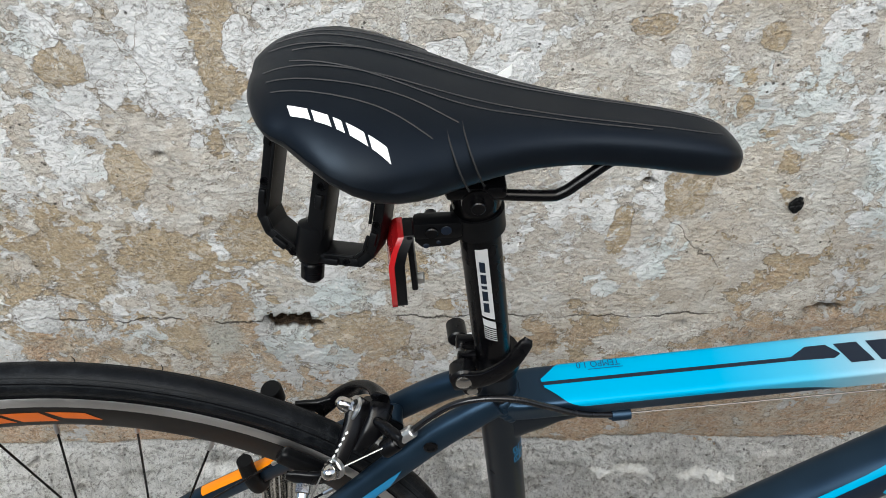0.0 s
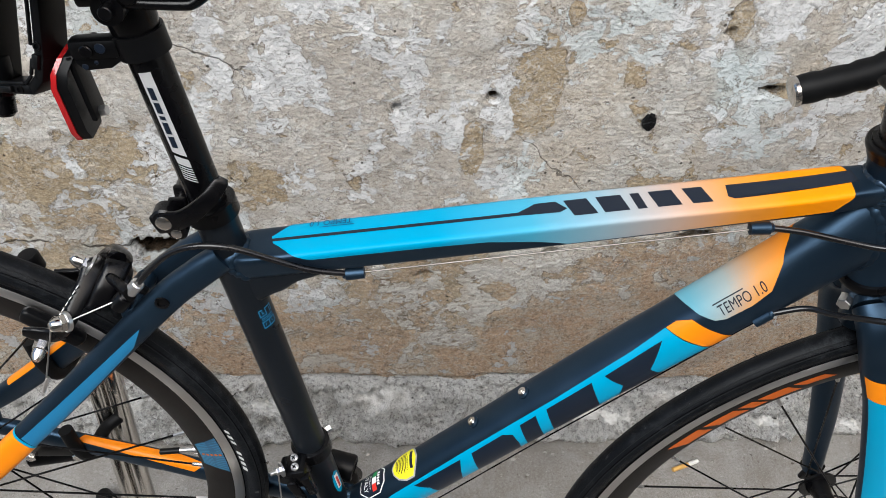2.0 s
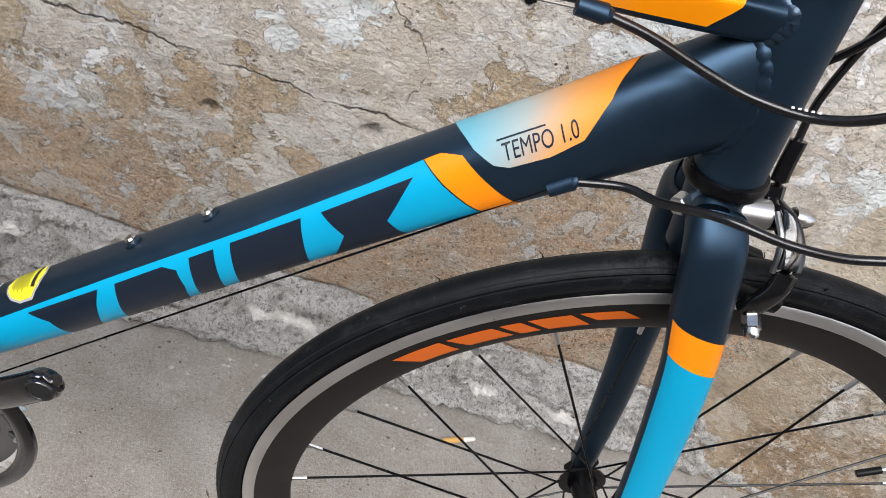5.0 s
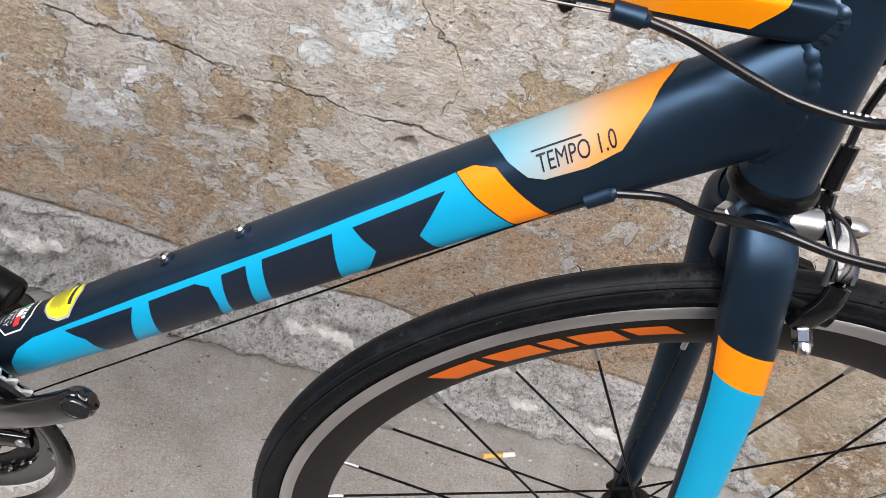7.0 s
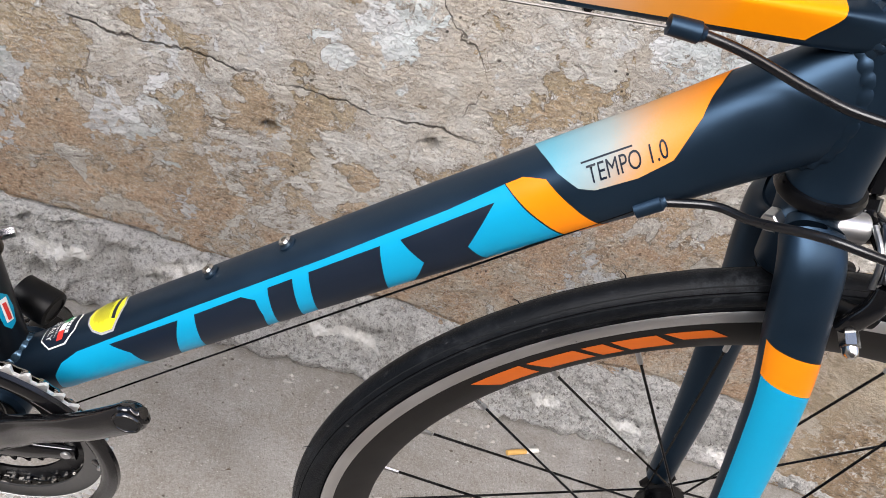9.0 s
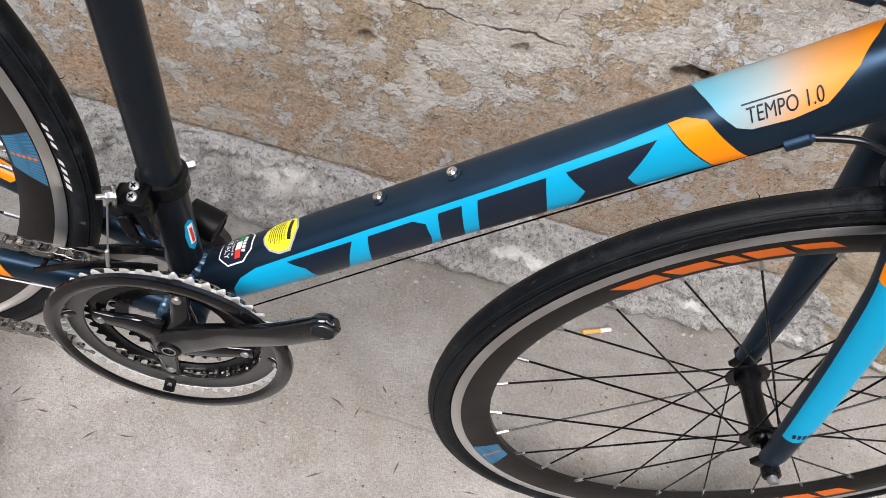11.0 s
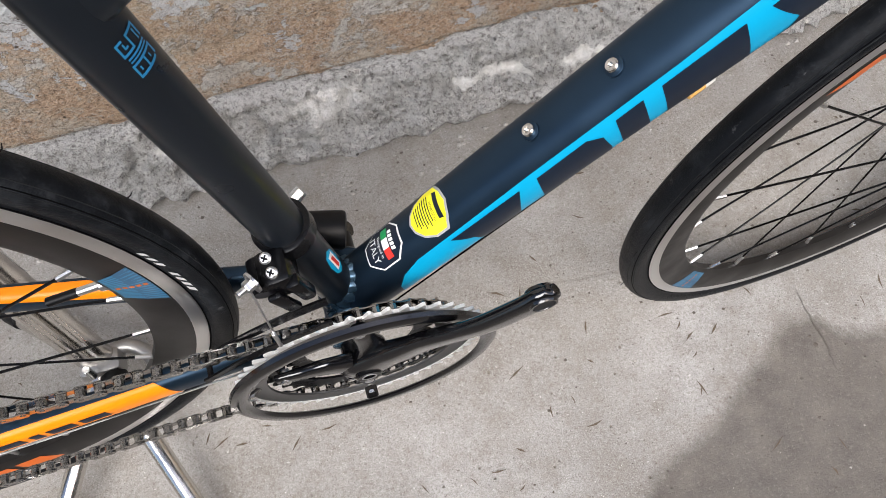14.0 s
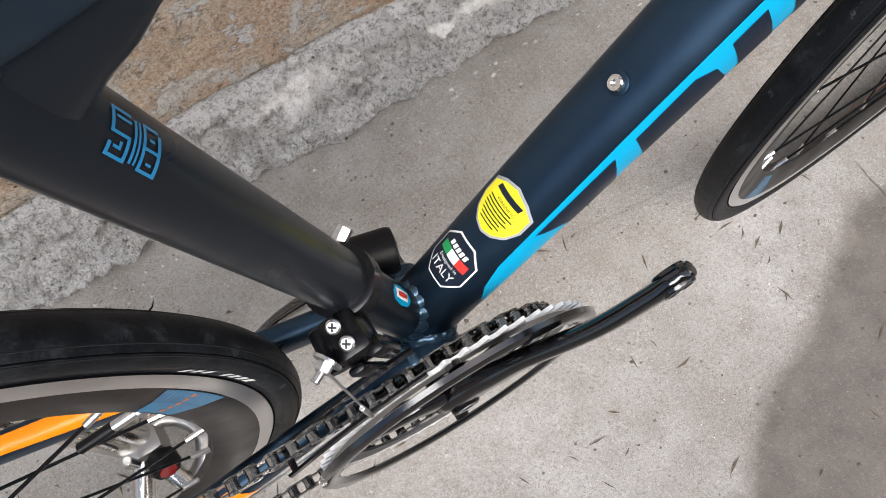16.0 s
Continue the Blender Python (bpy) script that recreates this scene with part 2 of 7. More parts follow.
# places where the coats have come off or stayed: x, z, half width, half height
BARE = [(-0.509, 0.815, 0.025, 0.026), (-0.334, 0.834, 0.026, 0.069), (-0.462, 0.671, 0.026, 0.041), (0.145, 0.872, 0.029, 0.016), (0.287, 0.861, 0.015, 0.016), (0.277, 0.774, 0.009, 0.017), (-0.439, 0.54, 0.066, 0.05),
        (-0.566, 0.527, 0.051, 0.062), (-0.189, 0.391, 0.075, 0.039), (0.241, 0.673, 0.034, 0.068), (0.48, 0.762, 0.016, 0.026), (0.161, 0.582, 0.017, 0.039), (-0.331, 0.574, 0.043, 0.039), (0.57, 0.672, 0.03, 0.012)]
LIMED = [(-0.455, 0.813, 0.019, 0.053), (-0.392, 0.814, 0.031, 0.087), (-0.044, 0.89, 0.027, 0.018), (-0.087, 0.831, 0.032, 0.019), (-0.272, 0.877, 0.017, 0.018), (0.183, 0.835, 0.012, 0.016), (0.159, 0.478, 0.019, 0.015),
         (0.352, 0.77, 0.019, 0.014), (-0.522, 0.851, 0.02, 0.02), (-0.312, 0.841, 0.016, 0.03), (-0.636, 0.433, 0.034, 0.034), (-0.247, 0.514, 0.03, 0.032)]
BLUED = [(0.49, 0.691, 0.035, 0.054), (-0.219, 0.466, 0.056, 0.031), (-0.387, 0.383, 0.033, 0.043)]


def blobs(n, v, items, ragged, lo=0.92, hi=1.0):
    """1 inside ragged patches, 0 outside."""
    return n.ramp(n.math("ADD", nearest(n, v, items), ragged), hi, lo)


def nearest(n, v, items):
    """Distance to the nearest patch's middle, 1 on its outline."""
    near = None
    for x, z, w, h in items:
        a, b, c = (n.t.nodes.new("ShaderNodeVectorMath") for _ in range(3))
        a.operation, b.operation, c.operation = "SUBTRACT", "MULTIPLY", "LENGTH"
        n.t.links.new(v, a.inputs[0])
        a.inputs[1].default_value = (x, 0, z)
        n.t.links.new(a.outputs[0], b.inputs[0])
        b.inputs[1].default_value = (1 / w, 0, 1 / h)
        n.t.links.new(b.outputs[0], c.inputs[0])
        near = c.outputs["Value"] if near is None else n.math("MINIMUM", near, c.outputs["Value"])
    return near


def rim_of(n, f, at, width):
    """1 along the outline where a field passes a level."""
    return n.ramp(n.math("ABSOLUTE", n.math("SUBTRACT", f, at)), width, width * 0.25)


def tint(n, fac, dark, light, lo=0.35, hi=0.65):
    return n.mix(n.ramp(fac, lo, hi), dark, light)


def wall_material():
    m = material("old flaking plaster", (0.5, 0.45, 0.37), 0.95, spec=0.10)
    n = Nodes(m)
    v = n.coords()
    z, x, deep = n.axis(v, 2), n.axis(v, 0), n.axis(v, 1)
    big, mid = n.noise(v, 4.0, 6, 0.55, 0.5), n.noise(v, 19, 7, 0.60, 0.4)
    flake = n.noise(n.coords((0.8, 1, 1.25)), 40, 6, 0.62, 0.7)
    chip = n.noise(n.coords((0.85, 1, 1.15)), 95, 5, 0.62, 0.9)
    stroke = n.noise(n.coords((0.82, 1, 1.15), (0, 0.3, 0)), 125, 6, 0.72, 0.5)
    fine, sand_g = n.noise(v, 260, 5, 0.72), n.noise(v, 620, 3, 0.7)
    up = n.ramp(z, 0.20, 0.50)
    right_side = n.ramp(x, -0.35, 0.25)
    low = n.ramp(n.math("ADD", z, n.math("MULTIPLY", n.math("SUBTRACT", big, 0.5), 0.7)), 0.42, 0.26)
    # sandy mortar under all; redder and coarser near the ground, with scabs of paler mortar
    sand = tint(n, fine, (0.33, 0.245, 0.145), (0.58, 0.475, 0.33))
    sand = n.mix(n.math("MULTIPLY", n.ramp(big, 0.42, 0.62), 0.4), sand, (0.55, 0.47, 0.36))
    red = tint(n, fine, (0.41, 0.265, 0.170), (0.70, 0.525, 0.370))
    red = n.mix(n.math("MULTIPLY", n.ramp(mid, 0.45, 0.58), 0.65), red, tint(n, stroke, (0.48, 0.405, 0.315), (0.71, 0.63, 0.51)))
    base = n.mix(low, sand, red)
    # grey-beige weathered skim coat in flakes
    cover = n.math("ADD", n.math("SUBTRACT", n.math("MULTIPLY", up, 0.135), 0.03), n.math("MULTIPLY", n.math("MULTIPLY", right_side, up), 0.065))
    f = n.math("ADD", n.math("ADD", n.math("MULTIPLY", big, 0.42), n.math("MULTIPLY", mid, 0.58)), cover)
    f = n.math("ADD", f, n.math("MULTIPLY", n.math("SUBTRACT", flake, 0.5), 0.16))
    rag = n.math("ADD", n.math("MULTIPLY", n.math("SUBTRACT", n.noise(v, 24, 5, 0.58, 0.3), 0.5), 1.7), n.math("MULTIPLY", n.math("SUBTRACT", chip, 0.5), 0.5))
    d_bare, d_lime = n.math("ADD", nearest(n, v, BARE), rag), n.math("ADD", nearest(n, v, LIMED), rag)
    bare, limed = n.ramp(d_bare, 1.0, 0.97), n.ramp(d_lime, 1.0, 0.97)
    whole = n.math("SUBTRACT", 1.0, bare)
    skim = n.math("MAXIMUM", n.math("MULTIPLY", n.ramp(f, 0.560, 0.566), whole), limed)
    tiers = n.math("ADD", flake, n.math("MULTIPLY", n.math("SUBTRACT", mid, 0.5), 0.5))
    second = n.ramp(tiers, 0.50, 0.508)
    grey = n.mix(second, tint(n, stroke, (0.46, 0.422, 0.374), (0.625, 0.583, 0.525)), tint(n, stroke, (0.55, 0.523, 0.480), (0.70, 0.675, 0.63)))
    grey = n.mix(n.math("MULTIPLY", n.ramp(n.noise(v, 7, 5, 0.6), 0.50, 0.64), 0.42), grey, (0.53, 0.445, 0.335))
    col = n.mix(skim, base, grey)
    # pale mortar scabs on the bare ground
    scab = n.math("MULTIPLY", n.ramp(n.math("ADD", chip, n.math("MULTIPLY", n.math("SUBTRACT", mid, 0.5), 0.5)), 0.535, 0.545), n.math("SUBTRACT", 1.0, skim))
    col = n.mix(n.math("MULTIPLY", scab, 0.62), col, tint(n, stroke, (0.52, 0.455, 0.365), (0.66, 0.60, 0.515)))
    # smooth white lime wash in islands, tinged blue here and there
    streak = n.noise(n.coords((1.5, 1, 0.8)), 9.0, 7, 0.60, 0.3)
    f2 = n.math("ADD", n.math("ADD", n.math("MULTIPLY", streak, 0.66), n.math("MULTIPLY", flake, 0.34)), n.math("MULTIPLY", n.math("SUBTRACT", up, n.math("MULTIPLY", right_side, 0.40)), 0.085))
    wash = n.math("MAXIMUM", n.math("MULTIPLY", n.ramp(f2, 0.580, 0.586), whole), limed)
    white = tint(n, stroke, (0.56, 0.565, 0.57), (0.67, 0.68, 0.69), 0.3, 0.7)
    white = n.mix(n.math("MULTIPLY", n.ramp(n.noise(v, 6, 4), 0.54, 0.62), 0.55), white, (0.50, 0.575, 0.58))
    col = n.mix(n.math("MULTIPLY", wash, 0.88), col, white)
    col = n.mix(n.math("MULTIPLY", blobs(n, v, BLUED, rag, 0.6, 1.1), 0.5), col, (0.50, 0.59, 0.60))
    specks = n.math("MULTIPLY", n.ramp(n.noise(v, 46, 6, 0.66), 0.615, 0.622), up)
    col = n.mix(n.math("MULTIPLY", specks, 0.8), col, (0.66, 0.66, 0.655))
    # shadow lines painted along the steps between the coats
    lines = n.math("MAXIMUM", n.math("MULTIPLY", rim_of(n, f, 0.560, 0.010), whole), n.math("MULTIPLY", rim_of(n, f2, 0.580, 0.007), whole))
    lines = n.math("MAXIMUM", lines, n.math("MAXIMUM", rim_of(n, d_bare, 1.0, 0.07), rim_of(n, d_lime, 1.0, 0.05)))
    lines = n.math("MULTIPLY", lines, n.ramp(n.noise(v, 30, 4, 0.6), 0.40, 0.56))
    lines = n.math("MAXIMUM", lines, n.math("MULTIPLY", rim_of(n, tiers, 0.504, 0.013), n.ramp(n.noise(v, 22, 4, 0.6), 0.46, 0.58)))
    col = n.mix(n.math("MULTIPLY", lines, 0.72), col, (0.14, 0.11, 0.08))
    # curled edges of small flakes: painted shade, dark on one side, lit pale on the other
    curl = n.noise(n.coords((0.85, 1, 1.2)), 72, 6, 0.64, 0.8)
    patchy = n.math("MULTIPLY", n.ramp(n.noise(v, 12, 5, 0.6), 0.40, 0.56), n.math("SUBTRACT", 1.0, n.math("MULTIPLY", wash, 0.65)))
    col = n.mix(n.math("MULTIPLY", n.math("MULTIPLY", rim_of(n, curl, 0.500, 0.010), patchy), 0.66), col, (0.13, 0.10, 0.075))
    col = n.mix(n.math("MULTIPLY", n.math("MULTIPLY", rim_of(n, curl, 0.527, 0.015), patchy), 0.70), col, (0.78, 0.755, 0.71))
    col = n.mix(n.math("MULTIPLY", n.math("MULTIPLY", rim_of(n, chip, 0.47, 0.012), patchy), 0.40), col, (0.15, 0.115, 0.085))
    # lifted flakes, strokes of the trowel, grain; relief shade in colour: hollows dark, raised bits pale
    nick = n.math("MULTIPLY", n.ramp(stroke, 0.375, 0.345), n.ramp(n.noise(v, 26, 4, 0.6), 0.46, 0.58))
    col = n.mix(n.math("MULTIPLY", nick, n.math("SUBTRACT", 0.70, n.math("MULTIPLY", wash, 0.45))), col, (0.17, 0.135, 0.10))
    lift = n.math("MULTIPLY", n.ramp(stroke, 0.635, 0.655), n.math("SUBTRACT", 1.0, wash))
    col = n.mix(n.math("MULTIPLY", lift, 0.62), col, (0.72, 0.69, 0.635))
    col = n.mix(n.math("MULTIPLY", n.ramp(chip, 0.375, 0.36), n.math("SUBTRACT", 0.5, n.math("MULTIPLY", wash, 0.4))), col, (0.27, 0.215, 0.155))
    col = n.mix(n.math("MULTIPLY", n.ramp(sand_g, 0.54, 0.66), n.math("SUBTRACT", 0.30, n.math("MULTIPLY", wash, 0.20))), col, (0.16, 0.125, 0.09))
    col = n.mix(n.math("MULTIPLY", n.ramp(sand_g, 0.46, 0.34), 0.24), col, (0.90, 0.87, 0.82))
    # crust near the ground: shade of its crevices painted dark, its tops pale
    crust = n.noise(v, 165, 6, 0.70, 0.3)
    gaps = n.math("MULTIPLY", n.ramp(crust, 0.43, 0.37), n.math("ADD", 0.12, n.math("MULTIPLY", low, 0.55)))
    col = n.mix(n.math("MULTIPLY", gaps, n.math("SUBTRACT", 1.0, wash)), col, (0.14, 0.095, 0.065))
    col = n.mix(n.math("MULTIPLY", n.ramp(crust, 0.585, 0.64), n.math("MULTIPLY", low, 0.5)), col, (0.74, 0.63, 0.50))
    pits = n.math("MULTIPLY", n.ramp(n.voronoi(v, 80), 0.17, 0.10), n.ramp(n.noise(v, 15, 3), 0.57, 0.62))
    line = n.math("MULTIPLY", cracks(n, v, 2.6, 0.0030, 0.60), n.math("MULTIPLY", up, 0.8))
    wander = n.math("ADD", z, n.math("MULTIPLY", n.math("SUBTRACT", n.noise(v, 13, 6, 0.62), 0.5), 0.050))
    long_line = n.math("MULTIPLY", n.ramp(n.math("ABSOLUTE", n.math("SUBTRACT", wander, 0.422)), 0.0019, 0.0004), n.math("MULTIPLY", n.ramp(x, 0.36, 0.30), n.ramp(x, -0.66, -0.6)))
    long_line = n.math("MULTIPLY", long_line, n.ramp(n.noise(v, 9, 3), 0.40, 0.48))
    dark = n.math("MAXIMUM", pits, n.math("MAXIMUM", line, long_line))
    col = n.mix(n.math("MULTIPLY", dark, 0.85), col, (0.055, 0.045, 0.035))
    # shade inside the broken holes, painted dark by depth into the wall
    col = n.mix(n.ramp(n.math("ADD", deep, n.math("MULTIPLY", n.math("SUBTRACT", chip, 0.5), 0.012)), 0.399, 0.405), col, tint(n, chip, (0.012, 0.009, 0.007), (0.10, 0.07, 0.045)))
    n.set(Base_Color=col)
    coats = n.math("ADD", n.math("ADD", n.math("MULTIPLY", skim, 0.8), n.math("MULTIPLY", wash, 0.5)), n.math("ADD", n.math("ADD", n.math("MULTIPLY", second, 0.30), n.math("MULTIPLY", n.ramp(curl, 0.495, 0.525), 0.45)), n.math("MULTIPLY", scab, 0.45)))
    relief = n.math("ADD", n.math("MULTIPLY", stroke, n.math("SUBTRACT", 2.0, n.math("MULTIPLY", wash, 1.4))), n.math("MULTIPLY", chip, n.math("ADD", 0.8, n.math("MULTIPLY", low, 2.0))))
    h = n.math("ADD", n.math("ADD", coats, relief), n.math("ADD", n.math("MULTIPLY", fine, n.math("SUBTRACT", 1.0, n.math("MULTIPLY", skim, 0.6))), n.math("ADD", n.math("MULTIPLY", dark, -1.6), n.math("MULTIPLY", crust, n.math("ADD", 0.5, n.math("MULTIPLY", low, 2.6))))))
    n.set(Normal=n.bump(h, 1.0, 0.0036))
    return m


# old paint and lime on the sloping foot of the wall: x, z, half width, half height
SMEARS = [(0.232, 0.068, 0.044, 0.0085), (0.287, 0.062, 0.032, 0.0075), (0.392, 0.060, 0.036, 0.009), (0.440, 0.054, 0.028, 0.007), (0.566, 0.052, 0.034, 0.009), (0.705, 0.042, 0.030, 0.008), (0.88, 0.030, 0.040, 0.007), (-0.160, 0.078, 0.030, 0.013), (-0.122, 0.083, 0.016, 0.009)]
PALE_CEMENT = [(0.03, 0.092, 0.060, 0.022), (-0.42, 0.085, 0.070, 0.020), (0.52, 0.09, 0.05, 0.014)]


def cement_material():
    m = material("worn grey cement", (0.4, 0.39, 0.37), 0.95, spec=0.10)
    n = Nodes(m)
    v = n.coords()
    big, mid, fine, grain = n.noise(v, 5, 7, 0.60, 0.3), n.noise(v, 48, 7, 0.68, 0.4), n.noise(v, 150, 5, 0.74), n.noise(v, 480, 3, 0.72)
    drag = n.noise(n.coords((0.7, 1, 1.2), (0, -0.15, 0)), 100, 6, 0.72, 0.4)
    col = tint(n, big, (0.60, 0.585, 0.56), (0.80, 0.785, 0.76))
    col = n.mix(n.math("MULTIPLY", n.ramp(mid, 0.52, 0.60), 0.42), col, (0.34, 0.32, 0.29))
    col = n.mix(n.math("MULTIPLY", n.ramp(n.noise(v, 13, 6, 0.64), 0.55, 0.60), 0.5), col, (0.74, 0.725, 0.70))
    skin = blobs(n, v, PALE_CEMENT, n.math("MULTIPLY", n.math("SUBTRACT", n.noise(v, 22, 6, 0.6), 0.5), 1.6), 0.70, 1.15)
    col = n.mix(n.math("MULTIPLY", skin, 0.40), col, (0.70, 0.685, 0.66))
    bite = n.math("SUBTRACT", 1.0, n.math("MULTIPLY", skin, 0.7))
    # relief shade put into the colour: hollows darker, ridges paler
    col = n.mix(n.math("MULTIPLY", n.ramp(drag, 0.40, 0.34), n.math("MULTIPLY", bite, 0.75)), col, (0.20, 0.185, 0.16))
    col = n.mix(n.math("MULTIPLY", n.ramp(drag, 0.60, 0.66), n.math("MULTIPLY", bite, 0.6)), col, (0.86, 0.84, 0.80))
    col = n.mix(n.math("MULTIPLY", n.ramp(fine, 0.53, 0.60), n.math("MULTIPLY", bite, 0.60)), col, (0.14, 0.125, 0.11))
    col = n.mix(n.math("MULTIPLY", n.ramp(fine, 0.46, 0.38), 0.6), col, (0.84, 0.825, 0.79))
    col = n.mix(n.math("MULTIPLY", n.ramp(grain, 0.53, 0.64), 0.38), col, (0.14, 0.13, 0.115))
    col = n.mix(n.math("MULTIPLY", n.ramp(grain, 0.47, 0.36), 0.42), col, (0.88, 0.865, 0.83))
    # shade inside the pits, painted dark as well as sunk
    holes = n.math("MULTIPLY", n.ramp(n.voronoi(v, 60), 0.18, 0.09), n.ramp(n.noise(v, 17, 3), 0.55, 0.60))
    col = n.mix(n.math("MULTIPLY", holes, 0.85), col, (0.06, 0.055, 0.048))
    rag = n.math("ADD", n.math("MULTIPLY", n.math("SUBTRACT", n.noise(v, 40, 5, 0.6), 0.5), 1.3), n.math("MULTIPLY", n.math("SUBTRACT", drag, 0.5), 0.9))
    smear = blobs(n, v, SMEARS, rag, 0.80, 1.0)
    col = n.mix(n.math("MULTIPLY", smear, 0.88), col, tint(n, drag, (0.66, 0.64, 0.60), (0.88, 0.87, 0.84)))
    h = n.math("ADD", n.math("MULTIPLY", mid, 2.0), n.math("ADD", n.math("MULTIPLY", fine, 1.3), n.math("ADD", n.math("MULTIPLY", grain, 0.4), n.math("SUBTRACT", n.math("MULTIPLY", drag, 2.0), holes))))
    calm = n.math("MULTIPLY", n.math("MAXIMUM", smear, skin), 0.6)
    h = n.math("ADD", n.math("MULTIPLY", h, n.math("SUBTRACT", 1.0, calm)), n.math("MULTIPLY", calm, 2.9))
    n.set(Base_Color=col, Normal=n.bump(h, 1.0, 0.0075))
    return m


def render_material():
    m = material("rough brushed cement", (0.45, 0.4, 0.33), 0.95, spec=0.10)
    n = Nodes(m)
    v = n.coords((0.5, 1, 1.7), (0, 0.35, 0))
    u = n.coords()
    a, b, c = n.noise(v, 95, 8, 0.80, 0.4), n.noise(u, 6, 10, 0.65, 0.5), n.noise(u, 400, 4, 0.75)
    z = n.axis(u, 2)
    col = n.mix(n.ramp(b, 0.35, 0.65), (0.47, 0.425, 0.355), (0.74, 0.70, 0.625))
    col = n.mix(n.math("MULTIPLY", n.ramp(z, 0.42, 0.2), n.ramp(b, 0.42, 0.52)), col, (0.42, 0.30, 0.19))
    col = n.mix(n.math("MULTIPLY", n.ramp(a, 0.50, 0.64), 0.75), col, (0.13, 0.11, 0.085))
    col = n.mix(n.math("MULTIPLY", n.ramp(n.noise(u, 10, 10, 0.70, 0.4), 0.59, 0.60), 0.85), col, (0.76, 0.75, 0.72))
    col = n.mix(n.math("MULTIPLY", n.ramp(n.noise(u, 7, 4, 0.6), 0.64, 0.68), 0.6), col, (0.56, 0.39, 0.20))
    col = n.mix(n.math("MULTIPLY", n.ramp(c, 0.48, 0.3), 0.4), col, (0.82, 0.79, 0.73))
    crust, knob = n.noise(u, 55, 7, 0.70, 0.5), n.noise(n.coords((0.8, 1, 1.3), (0, 0.25, 0)), 150, 5, 0.72, 0.4)
    col = n.mix(n.math("MULTIPLY", n.ramp(crust, 0.46, 0.40), 0.6), col, (0.24, 0.195, 0.14))
    col = n.mix(n.math("MULTIPLY", n.ramp(crust, 0.555, 0.60), 0.6), col, (0.78, 0.75, 0.69))
    col = n.mix(n.math("MULTIPLY", n.ramp(knob, 0.44, 0.38), 0.7), col, (0.13, 0.105, 0.08))
    col = n.mix(n.math("MULTIPLY", n.ramp(knob, 0.57, 0.63), 0.55), col, (0.82, 0.79, 0.73))
    sandy = n.math("MULTIPLY", n.ramp(n.math("ADD", n.axis(u, 0), n.math("MULTIPLY", n.math("SUBTRACT", b, 0.5), 0.16)), 1.02, 0.985), 0.62)
    col = n.mix(sandy, col, tint(n, a, (0.66, 0.56, 0.42), (0.46, 0.37, 0.26)))
    n.set(Base_Color=col, Normal=n.bump(n.math("ADD", n.math("ADD", n.math("MULTIPLY", a, 1.4), n.math("MULTIPLY", c, 0.5)), n.math("ADD", n.math("MULTIPLY", crust, 2.0), n.math("MULTIPLY", knob, 1.4))), 1.0, 0.0065))
    return m


def plain_material():
    m = material("unseen wall plaster", (0.2, 0.17, 0.14), 0.95, spec=0.1)
    n = Nodes(m)
    v = n.coords()
    n.set(Base_Color=n.mix(n.ramp(n.noise(v, 2.5, 8, 0.65), 0.35, 0.65), (0.13, 0.11, 0.09), (0.27, 0.24, 0.205)), Normal=n.bump(n.noise(v, 60, 6, 0.7), 0.8, 0.004))
    return m


